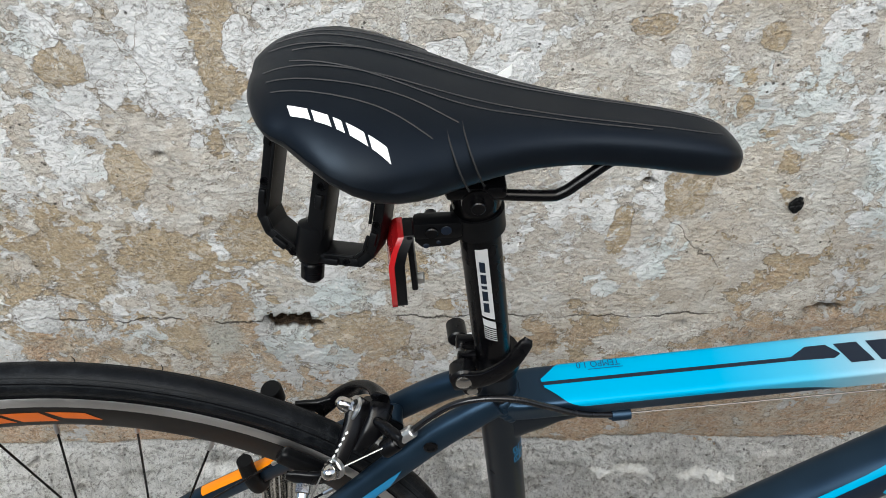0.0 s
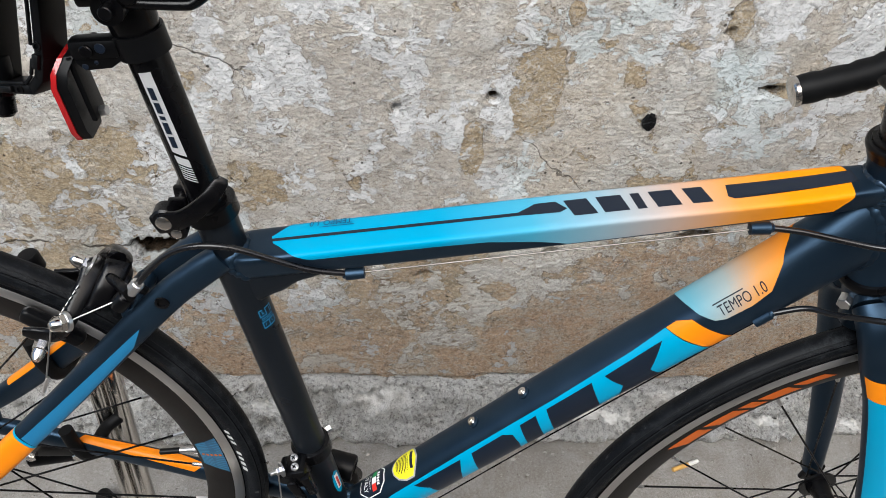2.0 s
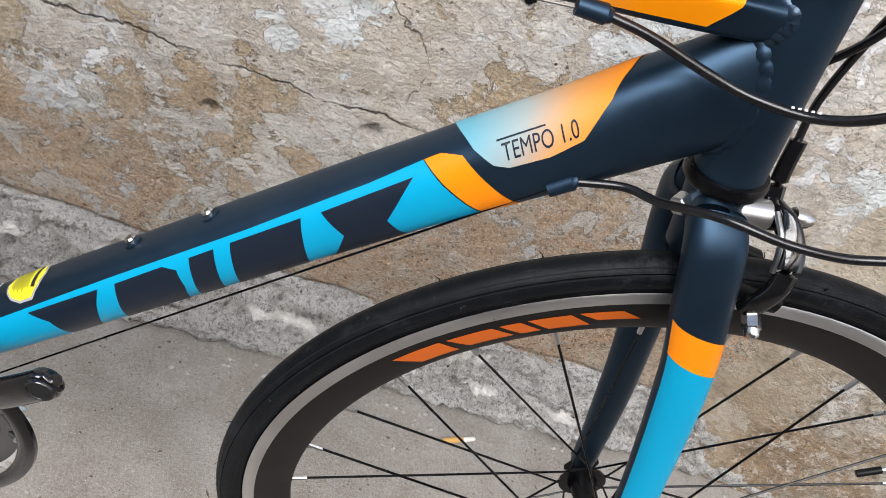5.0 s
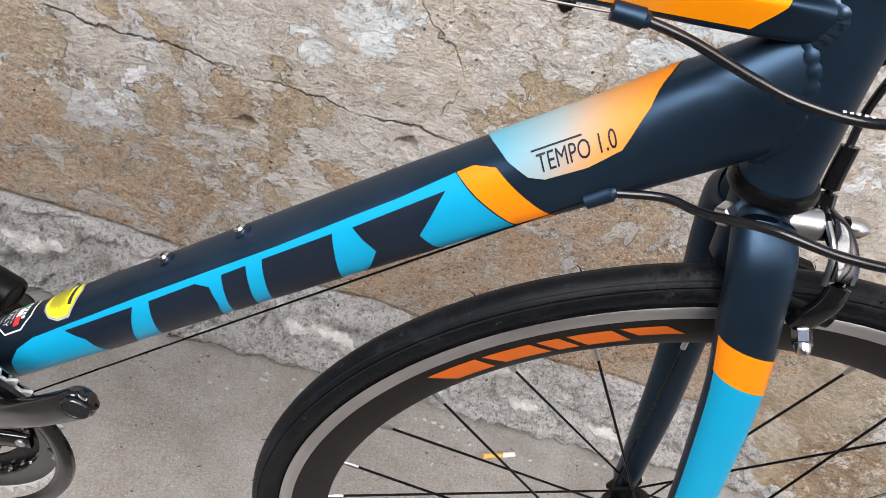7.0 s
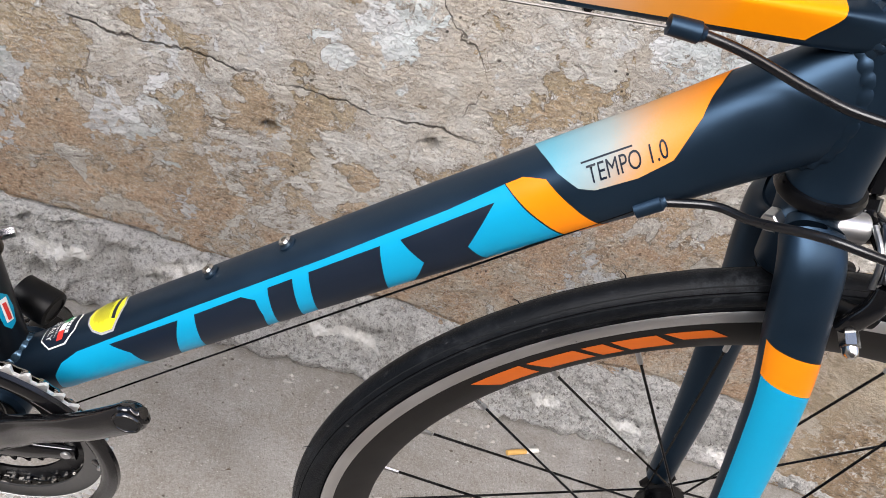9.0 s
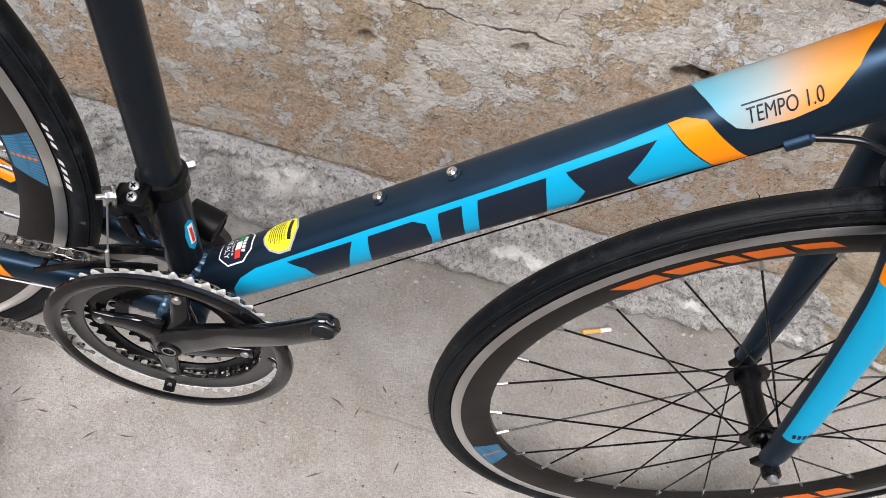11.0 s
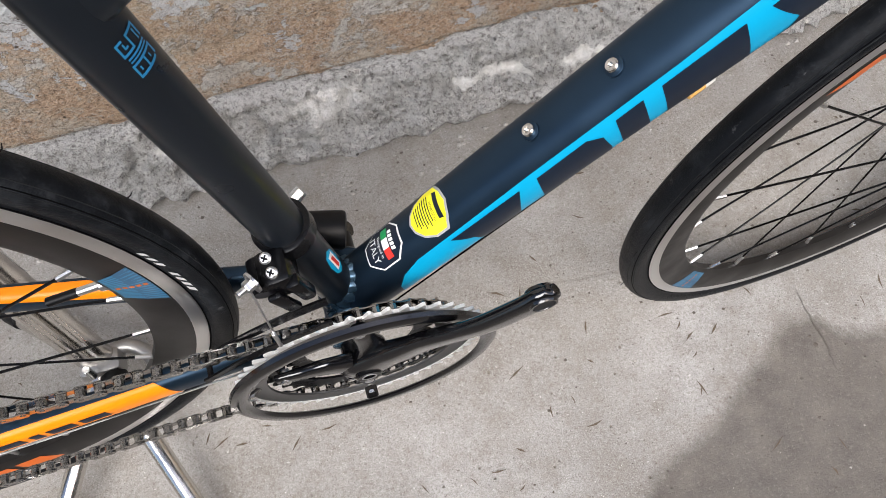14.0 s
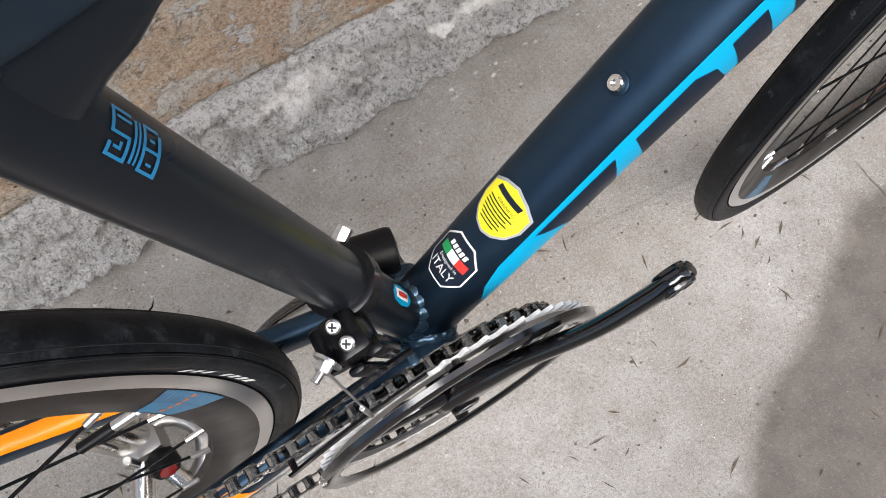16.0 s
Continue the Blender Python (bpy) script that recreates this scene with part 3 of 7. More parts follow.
def floor_material():
    m = material("trowelled concrete", (0.42, 0.39, 0.35), 0.85, spec=0.2)
    n = Nodes(m)
    v = n.coords()
    x, y = n.axis(v, 0), n.axis(v, 1)
    big, mid, fine, grain = n.noise(v, 4, 10, 0.62, 0.4), n.noise(v, 24, 10, 0.68), n.noise(v, 230, 6, 0.75), n.noise(v, 600, 3, 0.7)
    col = n.mix(n.ramp(big, 0.36, 0.64), (0.252, 0.234, 0.211), (0.372, 0.359, 0.340))
    col = n.mix(n.math("MULTIPLY", n.ramp(mid, 0.46, 0.66), 0.5), col, (0.21, 0.187, 0.156))
    col = n.mix(n.math("MULTIPLY", n.ramp(n.noise(v, 9, 8, 0.66), 0.56, 0.70), 0.35), col, (0.44, 0.425, 0.405))
    col = n.mix(n.math("MULTIPLY", n.ramp(fine, 0.52, 0.66), 0.62), col, (0.18, 0.155, 0.125))
    col = n.mix(n.math("MULTIPLY", n.ramp(fine, 0.46, 0.32), 0.35), col, (0.58, 0.56, 0.53))
    col = n.mix(n.math("MULTIPLY", n.ramp(grain, 0.53, 0.68), 0.50), col, (0.14, 0.12, 0.10))
    col = n.mix(n.math("MULTIPLY", n.ramp(grain, 0.46, 0.32), 0.28), col, (0.62, 0.60, 0.57))
    flecks = n.ramp(n.noise(v, 110, 6, 0.7), 0.66, 0.69)
    col = n.mix(n.math("MULTIPLY", flecks, 0.6), col, (0.66, 0.64, 0.61))
    dots = n.math("MULTIPLY", n.ramp(n.voronoi(v, 85), 0.16, 0.09), n.ramp(n.noise(v, 20, 2), 0.52, 0.6))
    col = n.mix(n.math("MULTIPLY", dots, 0.7), col, (0.13, 0.105, 0.08))
    grit = n.math("MULTIPLY", n.ramp(n.voronoi(v, 210), 0.20, 0.12), n.ramp(n.noise(v, 70, 3), 0.50, 0.56))
    col = n.mix(n.math("MULTIPLY", grit, 0.62), col, (0.10, 0.085, 0.07))
    pale_grit = n.math("MULTIPLY", n.ramp(n.voronoi(n.coords((1, 1.1, 1)), 150), 0.13, 0.07), n.ramp(n.noise(v, 38, 3), 0.56, 0.61))
    col = n.mix(n.math("MULTIPLY", pale_grit, 0.75), col, (0.72, 0.71, 0.68))
    # a darker, slightly smoother patch with a ragged edge
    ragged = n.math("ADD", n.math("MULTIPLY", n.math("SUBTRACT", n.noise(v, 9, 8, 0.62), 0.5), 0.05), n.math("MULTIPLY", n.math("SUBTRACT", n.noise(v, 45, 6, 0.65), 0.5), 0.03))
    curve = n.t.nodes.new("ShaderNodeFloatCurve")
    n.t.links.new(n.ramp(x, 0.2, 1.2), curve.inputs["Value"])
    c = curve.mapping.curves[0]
    for i, (px, py) in enumerate(PATCH_EDGE):
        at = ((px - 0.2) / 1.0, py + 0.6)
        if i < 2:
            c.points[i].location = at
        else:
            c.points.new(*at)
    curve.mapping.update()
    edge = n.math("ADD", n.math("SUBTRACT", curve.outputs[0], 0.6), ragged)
    dark_patch = n.ramp(n.math("SUBTRACT", edge, y), -0.008, 0.022)
    patch_tone = n.mix(n.ramp(mid, 0.3, 0.7), (0.085, 0.075, 0.065), (0.165, 0.147, 0.128))
    patch_tone = n.mix(n.math("MULTIPLY", n.ramp(fine, 0.45, 0.25), 0.4), patch_tone, (0.34, 0.31, 0.28))
    col = n.mix(n.math("MULTIPLY", dark_patch, 0.90), col, patch_tone)
    # darker along the foot of the plinth, a hairline joint
    foot_tone = n.ramp(n.math("ADD", y, n.math("MULTIPLY", n.math("SUBTRACT", mid, 0.5), 0.14)), 0.25, 0.34)
    col = n.mix(n.math("MULTIPLY", foot_tone, 0.12), col, (0.19, 0.17, 0.145))
    wob = n.math("ADD", x, n.math("MULTIPLY", n.math("SUBTRACT", n.noise(v, 22, 6, 0.7), 0.5), 0.02))
    joint = n.math("MULTIPLY", n.ramp(n.math("ABSOLUTE", n.math("SUBTRACT", wob, 0.532)), 0.0016, 0.0004), n.math("MULTIPLY", n.ramp(y, -0.03, -0.05), n.ramp(y, -0.15, -0.11)))
    seam = n.math("ADD", n.math("ADD", y, n.math("MULTIPLY", x, 0.105)), n.math("MULTIPLY", n.math("SUBTRACT", n.noise(v, 18, 6, 0.66), 0.5), 0.016))
    seam = n.math("MULTIPLY", n.ramp(n.math("ABSOLUTE", n.math("SUBTRACT", seam, 0.092)), 0.0035, 0.0006), n.math("MULTIPLY", n.ramp(x, 0.16, 0.21), n.ramp(x, 0.40, 0.35)))
    gap = n.math("MAXIMUM", joint, n.math("MULTIPLY", seam, 0.3))
    col = n.mix(n.math("MULTIPLY", gap, 0.5), col, (0.09, 0.08, 0.065))
    h = n.math("ADD", n.math("MULTIPLY", mid, 0.8), n.math("ADD", n.math("MULTIPLY", fine, 0.7), n.math("ADD", n.math("MULTIPLY", grain, 0.3), n.math("MULTIPLY", n.math("ADD", gap, dots), -0.6))))
    n.set(Base_Color=col, Roughness=n.math("SUBTRACT", 0.95, n.math("MULTIPLY", dark_patch, 0.18)), Normal=n.bump(h, 1.0, 0.0026))
    return m


PATCH_EDGE = [(0.20, -0.25), (1.2, -0.10), (0.27, -0.190), (0.34, -0.162), (0.40, -0.124), (0.46, -0.094), (0.528, -0.060), (0.558, -0.096), (0.60, -0.112), (0.65, -0.113), (0.72, -0.105), (0.85, -0.11)]
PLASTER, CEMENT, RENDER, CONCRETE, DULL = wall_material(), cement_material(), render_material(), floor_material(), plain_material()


def rough(p, k, amp):
    return noise.fractal(Vector(p) * k, 0.9, 2.2, 4, noise_basis="PERLIN_ORIGINAL") * amp


def sheet(us, vs, at):
    """A grid of faces with at(u, v) for its points."""
    bm = bmesh.new()
    rows = [[bm.verts.new(at(u, v)) for v in vs] for u in us]
    for a, b in zip(rows, rows[1:]):
        for i in range(len(vs) - 1):
            bm.faces.new((a[i], b[i], b[i + 1], a[i + 1]))
    return bm


def spaced(a, b, step):
    k = max(1, round((b - a) / step))
    return [a + (b - a) * i / k for i in range(k + 1)]


# pits and broken places in the wall: x, z, half width, half height, depth
PITS = [(0.185, 0.66, 0.008, 0.007, 0.03), (0.393, 0.625, 0.009, 0.010, 0.012), (-0.292, 0.410, 0.034, 0.018, 0.06), (-0.262, 0.404, 0.018, 0.011, 0.05),
        (0.545, 0.672, 0.018, 0.007, 0.02), (0.06, 0.645, 0.006, 0.006, 0.015), (0.10, 0.36, 0.012, 0.008, 0.012), (0.286, 0.40, 0.012, 0.01, 0.014),
        (0.62, 0.70, 0.006, 0.005, 0.012), (0.50, 0.43, 0.03, 0.014, 0.018), (-0.42, 0.70, 0.008, 0.006, 0.012), (0.47, 0.75, 0.006, 0.006, 0.012)]
WALL_Y, BEND_X = 0.385, 0.92


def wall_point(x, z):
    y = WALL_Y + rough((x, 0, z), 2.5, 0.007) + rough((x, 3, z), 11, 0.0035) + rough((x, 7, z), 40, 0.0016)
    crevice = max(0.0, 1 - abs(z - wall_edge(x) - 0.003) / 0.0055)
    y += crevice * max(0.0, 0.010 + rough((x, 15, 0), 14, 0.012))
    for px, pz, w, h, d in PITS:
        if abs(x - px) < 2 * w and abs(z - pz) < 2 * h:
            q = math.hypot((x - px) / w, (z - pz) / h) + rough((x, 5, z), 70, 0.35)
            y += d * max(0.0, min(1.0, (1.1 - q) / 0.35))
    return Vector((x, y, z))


def wall_edge(x):
    """Height at which the cement fillet meets the wall."""
    return 0.126 - 0.012 * x + rough((x, 9, 0), 5, 0.012)


near = spaced(-0.75, BEND_X, 0.0034)
xs = spaced(-3.5, -0.8, 0.08) + near
zs = spaced(0.08, 0.86, 0.0034) + spaced(1.0, 3.2, 0.12)
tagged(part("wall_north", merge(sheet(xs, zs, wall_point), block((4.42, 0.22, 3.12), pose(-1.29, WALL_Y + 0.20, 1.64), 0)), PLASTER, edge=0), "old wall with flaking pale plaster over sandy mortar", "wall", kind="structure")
xs = spaced(-0.06, 3.2, 0.012)
zs2 = spaced(0.0, 1.0, 0.012) + spaced(1.1, 3.2, 0.15)


def return_point(u, z):
    turn = radians(-14)
    x, y = BEND_X - 0.004 + u * math.cos(turn), WALL_Y - 0.004 + u * math.sin(turn)
    return Vector((x, y + rough((x, 2, z), 4, 0.010) + rough((x, 4, z), 16, 0.006) + rough((x, 8, z), 60, 0.003) - 0.015 * min(1, max(0.0, u) / 0.06), z))


tagged(part("wall_east", merge(sheet(xs, zs2, return_point), block((3.2, 0.22, 3.2), pose(BEND_X + 1.59, WALL_Y - 0.18, 1.6, 0, 0, -14), 0)), RENDER, edge=0), "rough brushed cement wall bending outwards", "wall", kind="structure")


def fillet_point(x, k):
    """Across the sloping foot of the wall, k from the wall (0) to the floor (1)."""
    top, foot = wall_edge(x), 0.333 + rough((x, 11, 0), 4, 0.012) + rough((x, 13, 0), 30, 0.010)
    pts = [(WALL_Y + 0.03, top + 0.002), (WALL_Y - 0.006, top), (WALL_Y - 0.012, top - 0.01), (foot + 0.012, 0.038), (foot - 0.002, 0.021), (foot + 0.014, -0.01)]
    i = min(4, int(k * 5))
    f = k * 5 - i
    y, z = (pts[i][j] * (1 - f) + pts[i + 1][j] * f for j in (0, 1))
    w = math.sin(math.pi * min(1, max(0, k)))
    return Vector((x, y + w * (rough((x, y, z), 9, 0.007) + rough((x, y + 3, z), 45, 0.012) + rough((x, y + 5, z), 110, 0.008) - abs(rough((x * 0.6, y + 1, z * 1.5), 26, 0.020)) + 0.004), z + w * rough((x, y + 6, z), 22, 0.005)))


tagged(part("plinth", sheet(spaced(-3.5, -0.8, 0.05) + spaced(-0.75, 1.9, 0.004), spaced(0, 1, 0.022), fillet_point), CEMENT, edge=0),
       "sloping worn cement fillet along the foot of the wall", "plinth", kind="structure")


def floor_point(x, y):
    near_it = max(0.0, 1 - max(0, abs(x - 0.2) - 1.2) / 1.0) * max(0.0, 1 - max(0, abs(y) - 0.9) / 0.8)
    rise = 0.006 * math.exp(-((x - 0.57) ** 2 + (y + 0.02) ** 2) / 0.02)
    return Vector((x, y, rise + (rough((x, y, 0), 3, 0.002) + rough((x, y, 4), 14, 0.0010)) * near_it))


ys = [-60, -20, -6] + spaced(-2.5, -0.72, 0.1) + spaced(-0.7, 0.5, 0.012) + [1, 5, 30]
xs = [-60, -20, -6] + spaced(-3, -0.95, 0.1) + spaced(-0.9, 1.6, 0.012) + spaced(1.7, 3.5, 0.1) + [8, 60]
tagged(part("ground", sheet(xs, ys, floor_point), CONCRETE, edge=0), "grey trowelled concrete ground with a dark ragged patch", "ground", kind="structure")


# Unseen wall behind the camera, added to block low sky light
def south_point(x, z):
    return Vector((x, -3.6 + rough((x, 1, z), 1.5, 0.03), z))


tagged(part("wall_light_block", merge(sheet(spaced(-5, 5, 0.25), spaced(0, 2.7, 0.25), south_point), block((10, 0.2, 2.7), pose(0, -3.76, 1.35), 0)), DULL, edge=0), "unseen plain wall added to block low sky light", "wall", kind="structure")

# ---- the bicycle ----
BIKE = empty("bicycle", pose(0, 0, 0, 1.4, 0, -0.4), "navy road bicycle with cyan and orange decals on a chrome stand", "bicycle")
BB, REAR, FRONT = V(0, 0, 0.334), V(-0.4084, 0, 0.4404), V(0.5736, 0, 0.3325)
STA = V(-0.156, 0, 0.9877)          # seat tube's way up
HT0, HT1 = V(0.4622, 0, 0.7205), V(0.4385, 0, 0.836)
RACE = V(0.4655, 0, 0.704)           # foot of the steerer
HTA = (HT1 - HT0).normalized()
STEER = Matrix.Translation(RACE) @ Matrix.Rotation(radians(3.26), 4, HTA) @ Matrix.Translation(-RACE)


def on_seat(z):
    return BB + STA * ((z - BB.z) / STA.z)


def steered(bm):
    bm.transform(STEER)
    return bm


# frame
DT = Tube([(0.004, 0, 0.342, 0.0235, 0.0240, 2.1), (0.14, 0, 0.4778, 0.0245, 0.0250, 2.2), (0.29, 0, 0.6268, 0.0250, 0.0255, 2.4), (0.361, 0, 0.694, 0.0240, 0.0275, 2.5), (0.411, 0, 0.7425, 0.0215, 0.0305, 2.5), (0.446, 0, 0.774, 0.018, 0.0330, 2.5)], 48, 10)
# under tilts the top tube's sides downward: their shade is put into the shape
TT = Tube([(-0.060, 0, 0.7325, 0.0165, 0.0145, 3.2), (-0.02, 0, 0.738, 0.0178, 0.0135, 6), (0.2, 0, 0.7705, 0.0178, 0.0125, 9), (0.36, 0, 0.7940, 0.0173, 0.0110, 9), (0.436, 0, 0.8065, 0.0165, 0.0120, 3.5)], 72, 10, under=0.19)
st_pts = [on_seat(z) for z in (0.350, 0.42, 0.52, 0.70, 0.780)]
ST = Tube([(*p, w, w, 2) for p, w in zip(st_pts, (0.0158, 0.0158, 0.0159, 0.0160, 0.0162))], 40, 6)
HT = Tube([(*HT0, 0.0212, 0.0212, 2), (*HT0.lerp(HT1, 0.1), 0.0207, 0.0207, 2), (*HT0.lerp(HT1, 0.5), 0.0205, 0.0205, 2), (*HT0.lerp(HT1, 0.9), 0.021, 0.021, 2), (*HT1, 0.0222, 0.0222, 2)], 40, 5)
down_tube = part("down_tube", DT.mesh(), NAVY, BIKE)
top_tube = part("top_tube", TT.mesh(), NAVY, BIKE)
# Added web, shaped to fit the camera's view of the top tube's shaded underside
knee = on_seat(0.706)
part("tube_underside", Tube([(knee.x + 0.004, 0, 0.708, 0.0125, 0.020, 4), (knee.x + 0.026, 0, 0.7150, 0.0120, 0.014, 4), (knee.x + 0.050, 0, 0.7240, 0.0115, 0.008, 4), (knee.x + 0.085, 0, 0.7330, 0.010, 0.004, 4)], 28, 5).mesh(), NAVY_REFLECTING, top_tube)
seat_tube = part("seat_tube", ST.mesh(), NAVY_REFLECTING, BIKE, "navy tube with dark grey reflections put into its colour")
head_tube = part("head_tube", HT.mesh(), NAVY, BIKE)
part("bottom_bracket_shell", rod((0, -0.036, BB.z), (0, 0.036, BB.z), 0.0215, 32), NAVY, BIKE)
stays, chains = [], []
for sgn in (-1, 1):
    f = 1.0 if sgn < 0 else 1.4
    S = Tube([(-0.066, 0.0120 * f * sgn, 0.7440, 0.0088, 0.0120, 2.4), (-0.088, 0.0155 * f * sgn, 0.7290, 0.0088, 0.0128, 2.4), (-0.1265, 0.021 * f * sgn, 0.6965, 0.0085, 0.0130, 2.6), (-0.236, (0.040 + 0.025 * (f - 1)) * sgn, 0.586, 0.008, 0.0128, 2.6), (-0.3265, (0.058 + 0.018 * (f - 1)) * sgn, 0.5015, 0.008, 0.0125, 2.6), (-0.396, 0.066 * sgn, 0.449, 0.007, 0.011, 2.4)], 28, 8)
    C = Tube([(-0.012, 0.026 * sgn, 0.338, 0.010, 0.014, 2.4), (-0.07, 0.030 * sgn, 0.352, 0.009, 0.015, 2.6), (-0.2, 0.046 * sgn, 0.383, 0.009, 0.0135, 2.6), (-0.33, 0.061 * sgn, 0.412, 0.008, 0.0125, 2.4), (-0.390, 0.066 * sgn, 0.427, 0.007, 0.011, 2.4)], 28, 8)
    stays.append((S, part("seat_stay", S.mesh(), NAVY, BIKE)))
    chains.append((C, part("chain_stay", C.mesh(), NAVY, BIKE)))
    b = slab([(-0.03, -0.012), (0.012, -0.018), (0.03, -0.006), (0.03, 0.012), (0.006, 0.02), (-0.016, 0.012)], 0.006, pose(-0.4035, 0.066 * sgn, 0.4395, 0, 8, 0))
    part("dropout", b, NAVY, BIKE)
part("eyelet", lathe([(0, 0.0058), (0.0012, 0.0056), (0.0014, 0.0036), (-0.002, 0.0032)], (-0.1165, -0.0282, 0.7095), (0, -1, 0.05), 20), BLACK, BIKE)
part("stay_bridge", rod((-0.146, -0.024, 0.690), (-0.146, 0.024, 0.690), 0.0085, 20), NAVY, BIKE)


def weld(centre, way, r, count, thick, squash=1.0, span=(0, 360)):
    """A bead of overlapping weld scales round a joint."""
    way = Vector(way).normalized()
    side = Vector((0, -1, 0))
    up = way.cross(side).normalized()
    rings = []
    for k in range(count * 5):
        a = radians(span[0] + (span[1] - span[0]) * k / (count * 5))
        d = math.cos(a) * up * squash + math.sin(a) * side
        p, f = Vector(centre) + d * r, abs(math.sin(math.pi * k / 5))
        w = thick * (0.86 + 0.16 * f ** 0.6)
        rings.append([p + (d.normalized() * math.cos(q) * 0.8 + way * math.sin(q) * 1.25) * w for q in (2 * math.pi * j / 10 for j in range(10))])
    return loft(rings, None, False, True)


def joint_weld(tube, others, thick, beads, from_end=False):
    """A bead of weld scales where a tube's skin comes out of round tubes: (point on the axis, axis, radius)."""
    others = [(Vector(p), Vector(d).normalized(), r) for p, d, r in others]

    def clear(p):
        return min((((p - f) - d * (p - f).dot(d)).length - r for f, d, r in others))

    path = []
    for k in range(beads * 5):
        a = 360 * k / (beads * 5)
        steps = [tube.length * (1 - i / 500 if from_end else i / 500) for i in range(150)]
        inside = [i for i, s0 in enumerate(steps) if clear(tube.point(s0, a)) < 0]
        path.append(tube.point(steps[(inside[-1] + 1) % 150] if inside else steps[0], a))
    foot, axis = others[0][0], others[0][1]
    mid = sum(path, Vector((0, 0, 0))) / len(path)
    rings = []
    for k, p in enumerate(path):
        t = (path[(k + 1) % len(path)] - path[k - 1]).normalized()
        w = p - foot
        out = ((w - axis * w.dot(axis)).normalized() + (p - mid).normalized()).normalized()
        out = (out - t * out.dot(t)).normalized()
        side = t.cross(out)
        q = thick * (0.66 + 0.40 * abs(math.sin(math.pi * k / 5)) ** 0.7)
        rings.append([p + (out * math.cos(g) * 0.55 + side * math.sin(g) * 1.3) * q for g in (2 * math.pi * j / 10 for j in range(10))])
    return loft(rings, None, False, True)


# Paler than the navy paint: the beads' highlights are put into the colour
WELD = worn("highlight-toned weld bead", (0.050, 0.100, 0.150), 0.26, 0.6, 0.0, 600, 0.0002, 0.3, 0.6)
HEADWELD = worn("glossy navy weld", (0.018, 0.036, 0.060), 0.22, 0.6, 0.0, 600, 0.0002, 0.2, 0.6)
DT_AXIS, SHELL = (V(0.004, 0, 0.342), V(0.136, 0, 0.1358), 0.0240), (BB, V(0, 1, 0), 0.0215)
part("weld", joint_weld(TT, [(HT0, HTA, 0.0207)], 0.0030, 18, True), HEADWELD, BIKE)
part("weld", joint_weld(DT, [(HT0, HTA, 0.0207)], 0.0028, 26, True), NAVY, BIKE)
part("weld", joint_weld(TT, [(BB, STA, 0.0162)], 0.0028, 18), NAVY, BIKE)
part("weld", joint_weld(DT, [SHELL], 0.0044, 18), WELD, BIKE)
part("weld", joint_weld(ST, [DT_AXIS, SHELL], 0.0056, 14), WELD, BIKE, "scaled weld bead")
part("weld", weld(V(-0.146, 0.019, 0.690), V(0, 1, 0), 0.0092, 12, 0.0034), WELD, BIKE)
part("weld", weld(V(-0.146, -0.019, 0.690), V(0, 1, 0), 0.0092, 12, 0.0034), WELD, BIKE)
for sgn in (-1, 1):
    part("weld", weld(V(-0.016, 0.026 * sgn, 0.3385), V(-1, 0, 0.2), 0.0135, 14, 0.0036), WELD, BIKE)

# headset, stem and steering parts, turned a little
part("headset_cup", steered(lathe([(-0.0095, 0.0200), (-0.009, 0.0232), (-0.007, 0.0246), (-0.003, 0.0248), (0.0, 0.0236), (0.0006, 0.021)], HT0, HTA, 40)), BLACK, BIKE)
part("headset_cup", steered(lathe([(0.0, 0.0212), (0.0008, 0.0230), (0.0058, 0.0234), (0.0066, 0.0247), (0.0085, 0.0252), (0.0112, 0.0250), (0.0124, 0.0240), (0.0126, 0.0214), (0.0146, 0.0210), (0.0156, 0.0180)], HT1, HTA, 48)), BLACK, BIKE)
for k in range(3):
    z0 = 0.015 + 0.0105 * k
    part("spacer", steered(lathe([(z0, 0.0169), (z0 + 0.0003, 0.0172), (z0 + 0.0102, 0.0172), (z0 + 0.0105, 0.0169)], HT1, HTA, 36)), BLACK, BIKE, "glossy black headset spacer")
stem = part("stem", steered(lathe([(0.047, 0.0165), (0.049, 0.0185), (0.088, 0.0185), (0.091, 0.016)], HT1, HTA, 36)), BLACK, BIKE)
BAR = HT1 + HTA * 0.070 + V(0.088, 0, 0.006)
part("stem_arm", steered(sweep([HT1 + HTA * 0.069 + V(0.01, 0, 0), HT1 + HTA * 0.0695 + V(0.05, 0, 0.003), BAR], [0.0165, 0.0145, 0.0165], 24)), BLACK, stem)
part("bar_clamp", steered(rod(BAR - V(0, 0.022, 0), BAR + V(0, 0.022, 0), 0.0205, 32)), BLACK, stem)
for dz in (-0.012, 0.012):
    part("bolt", steered(rod(HT1 + HTA * (0.069 + dz) + V(-0.0215, -0.008, 0), HT1 + HTA * (0.069 + dz) + V(-0.0215, 0.009, 0), 0.0035, 12)), BLACK, stem)
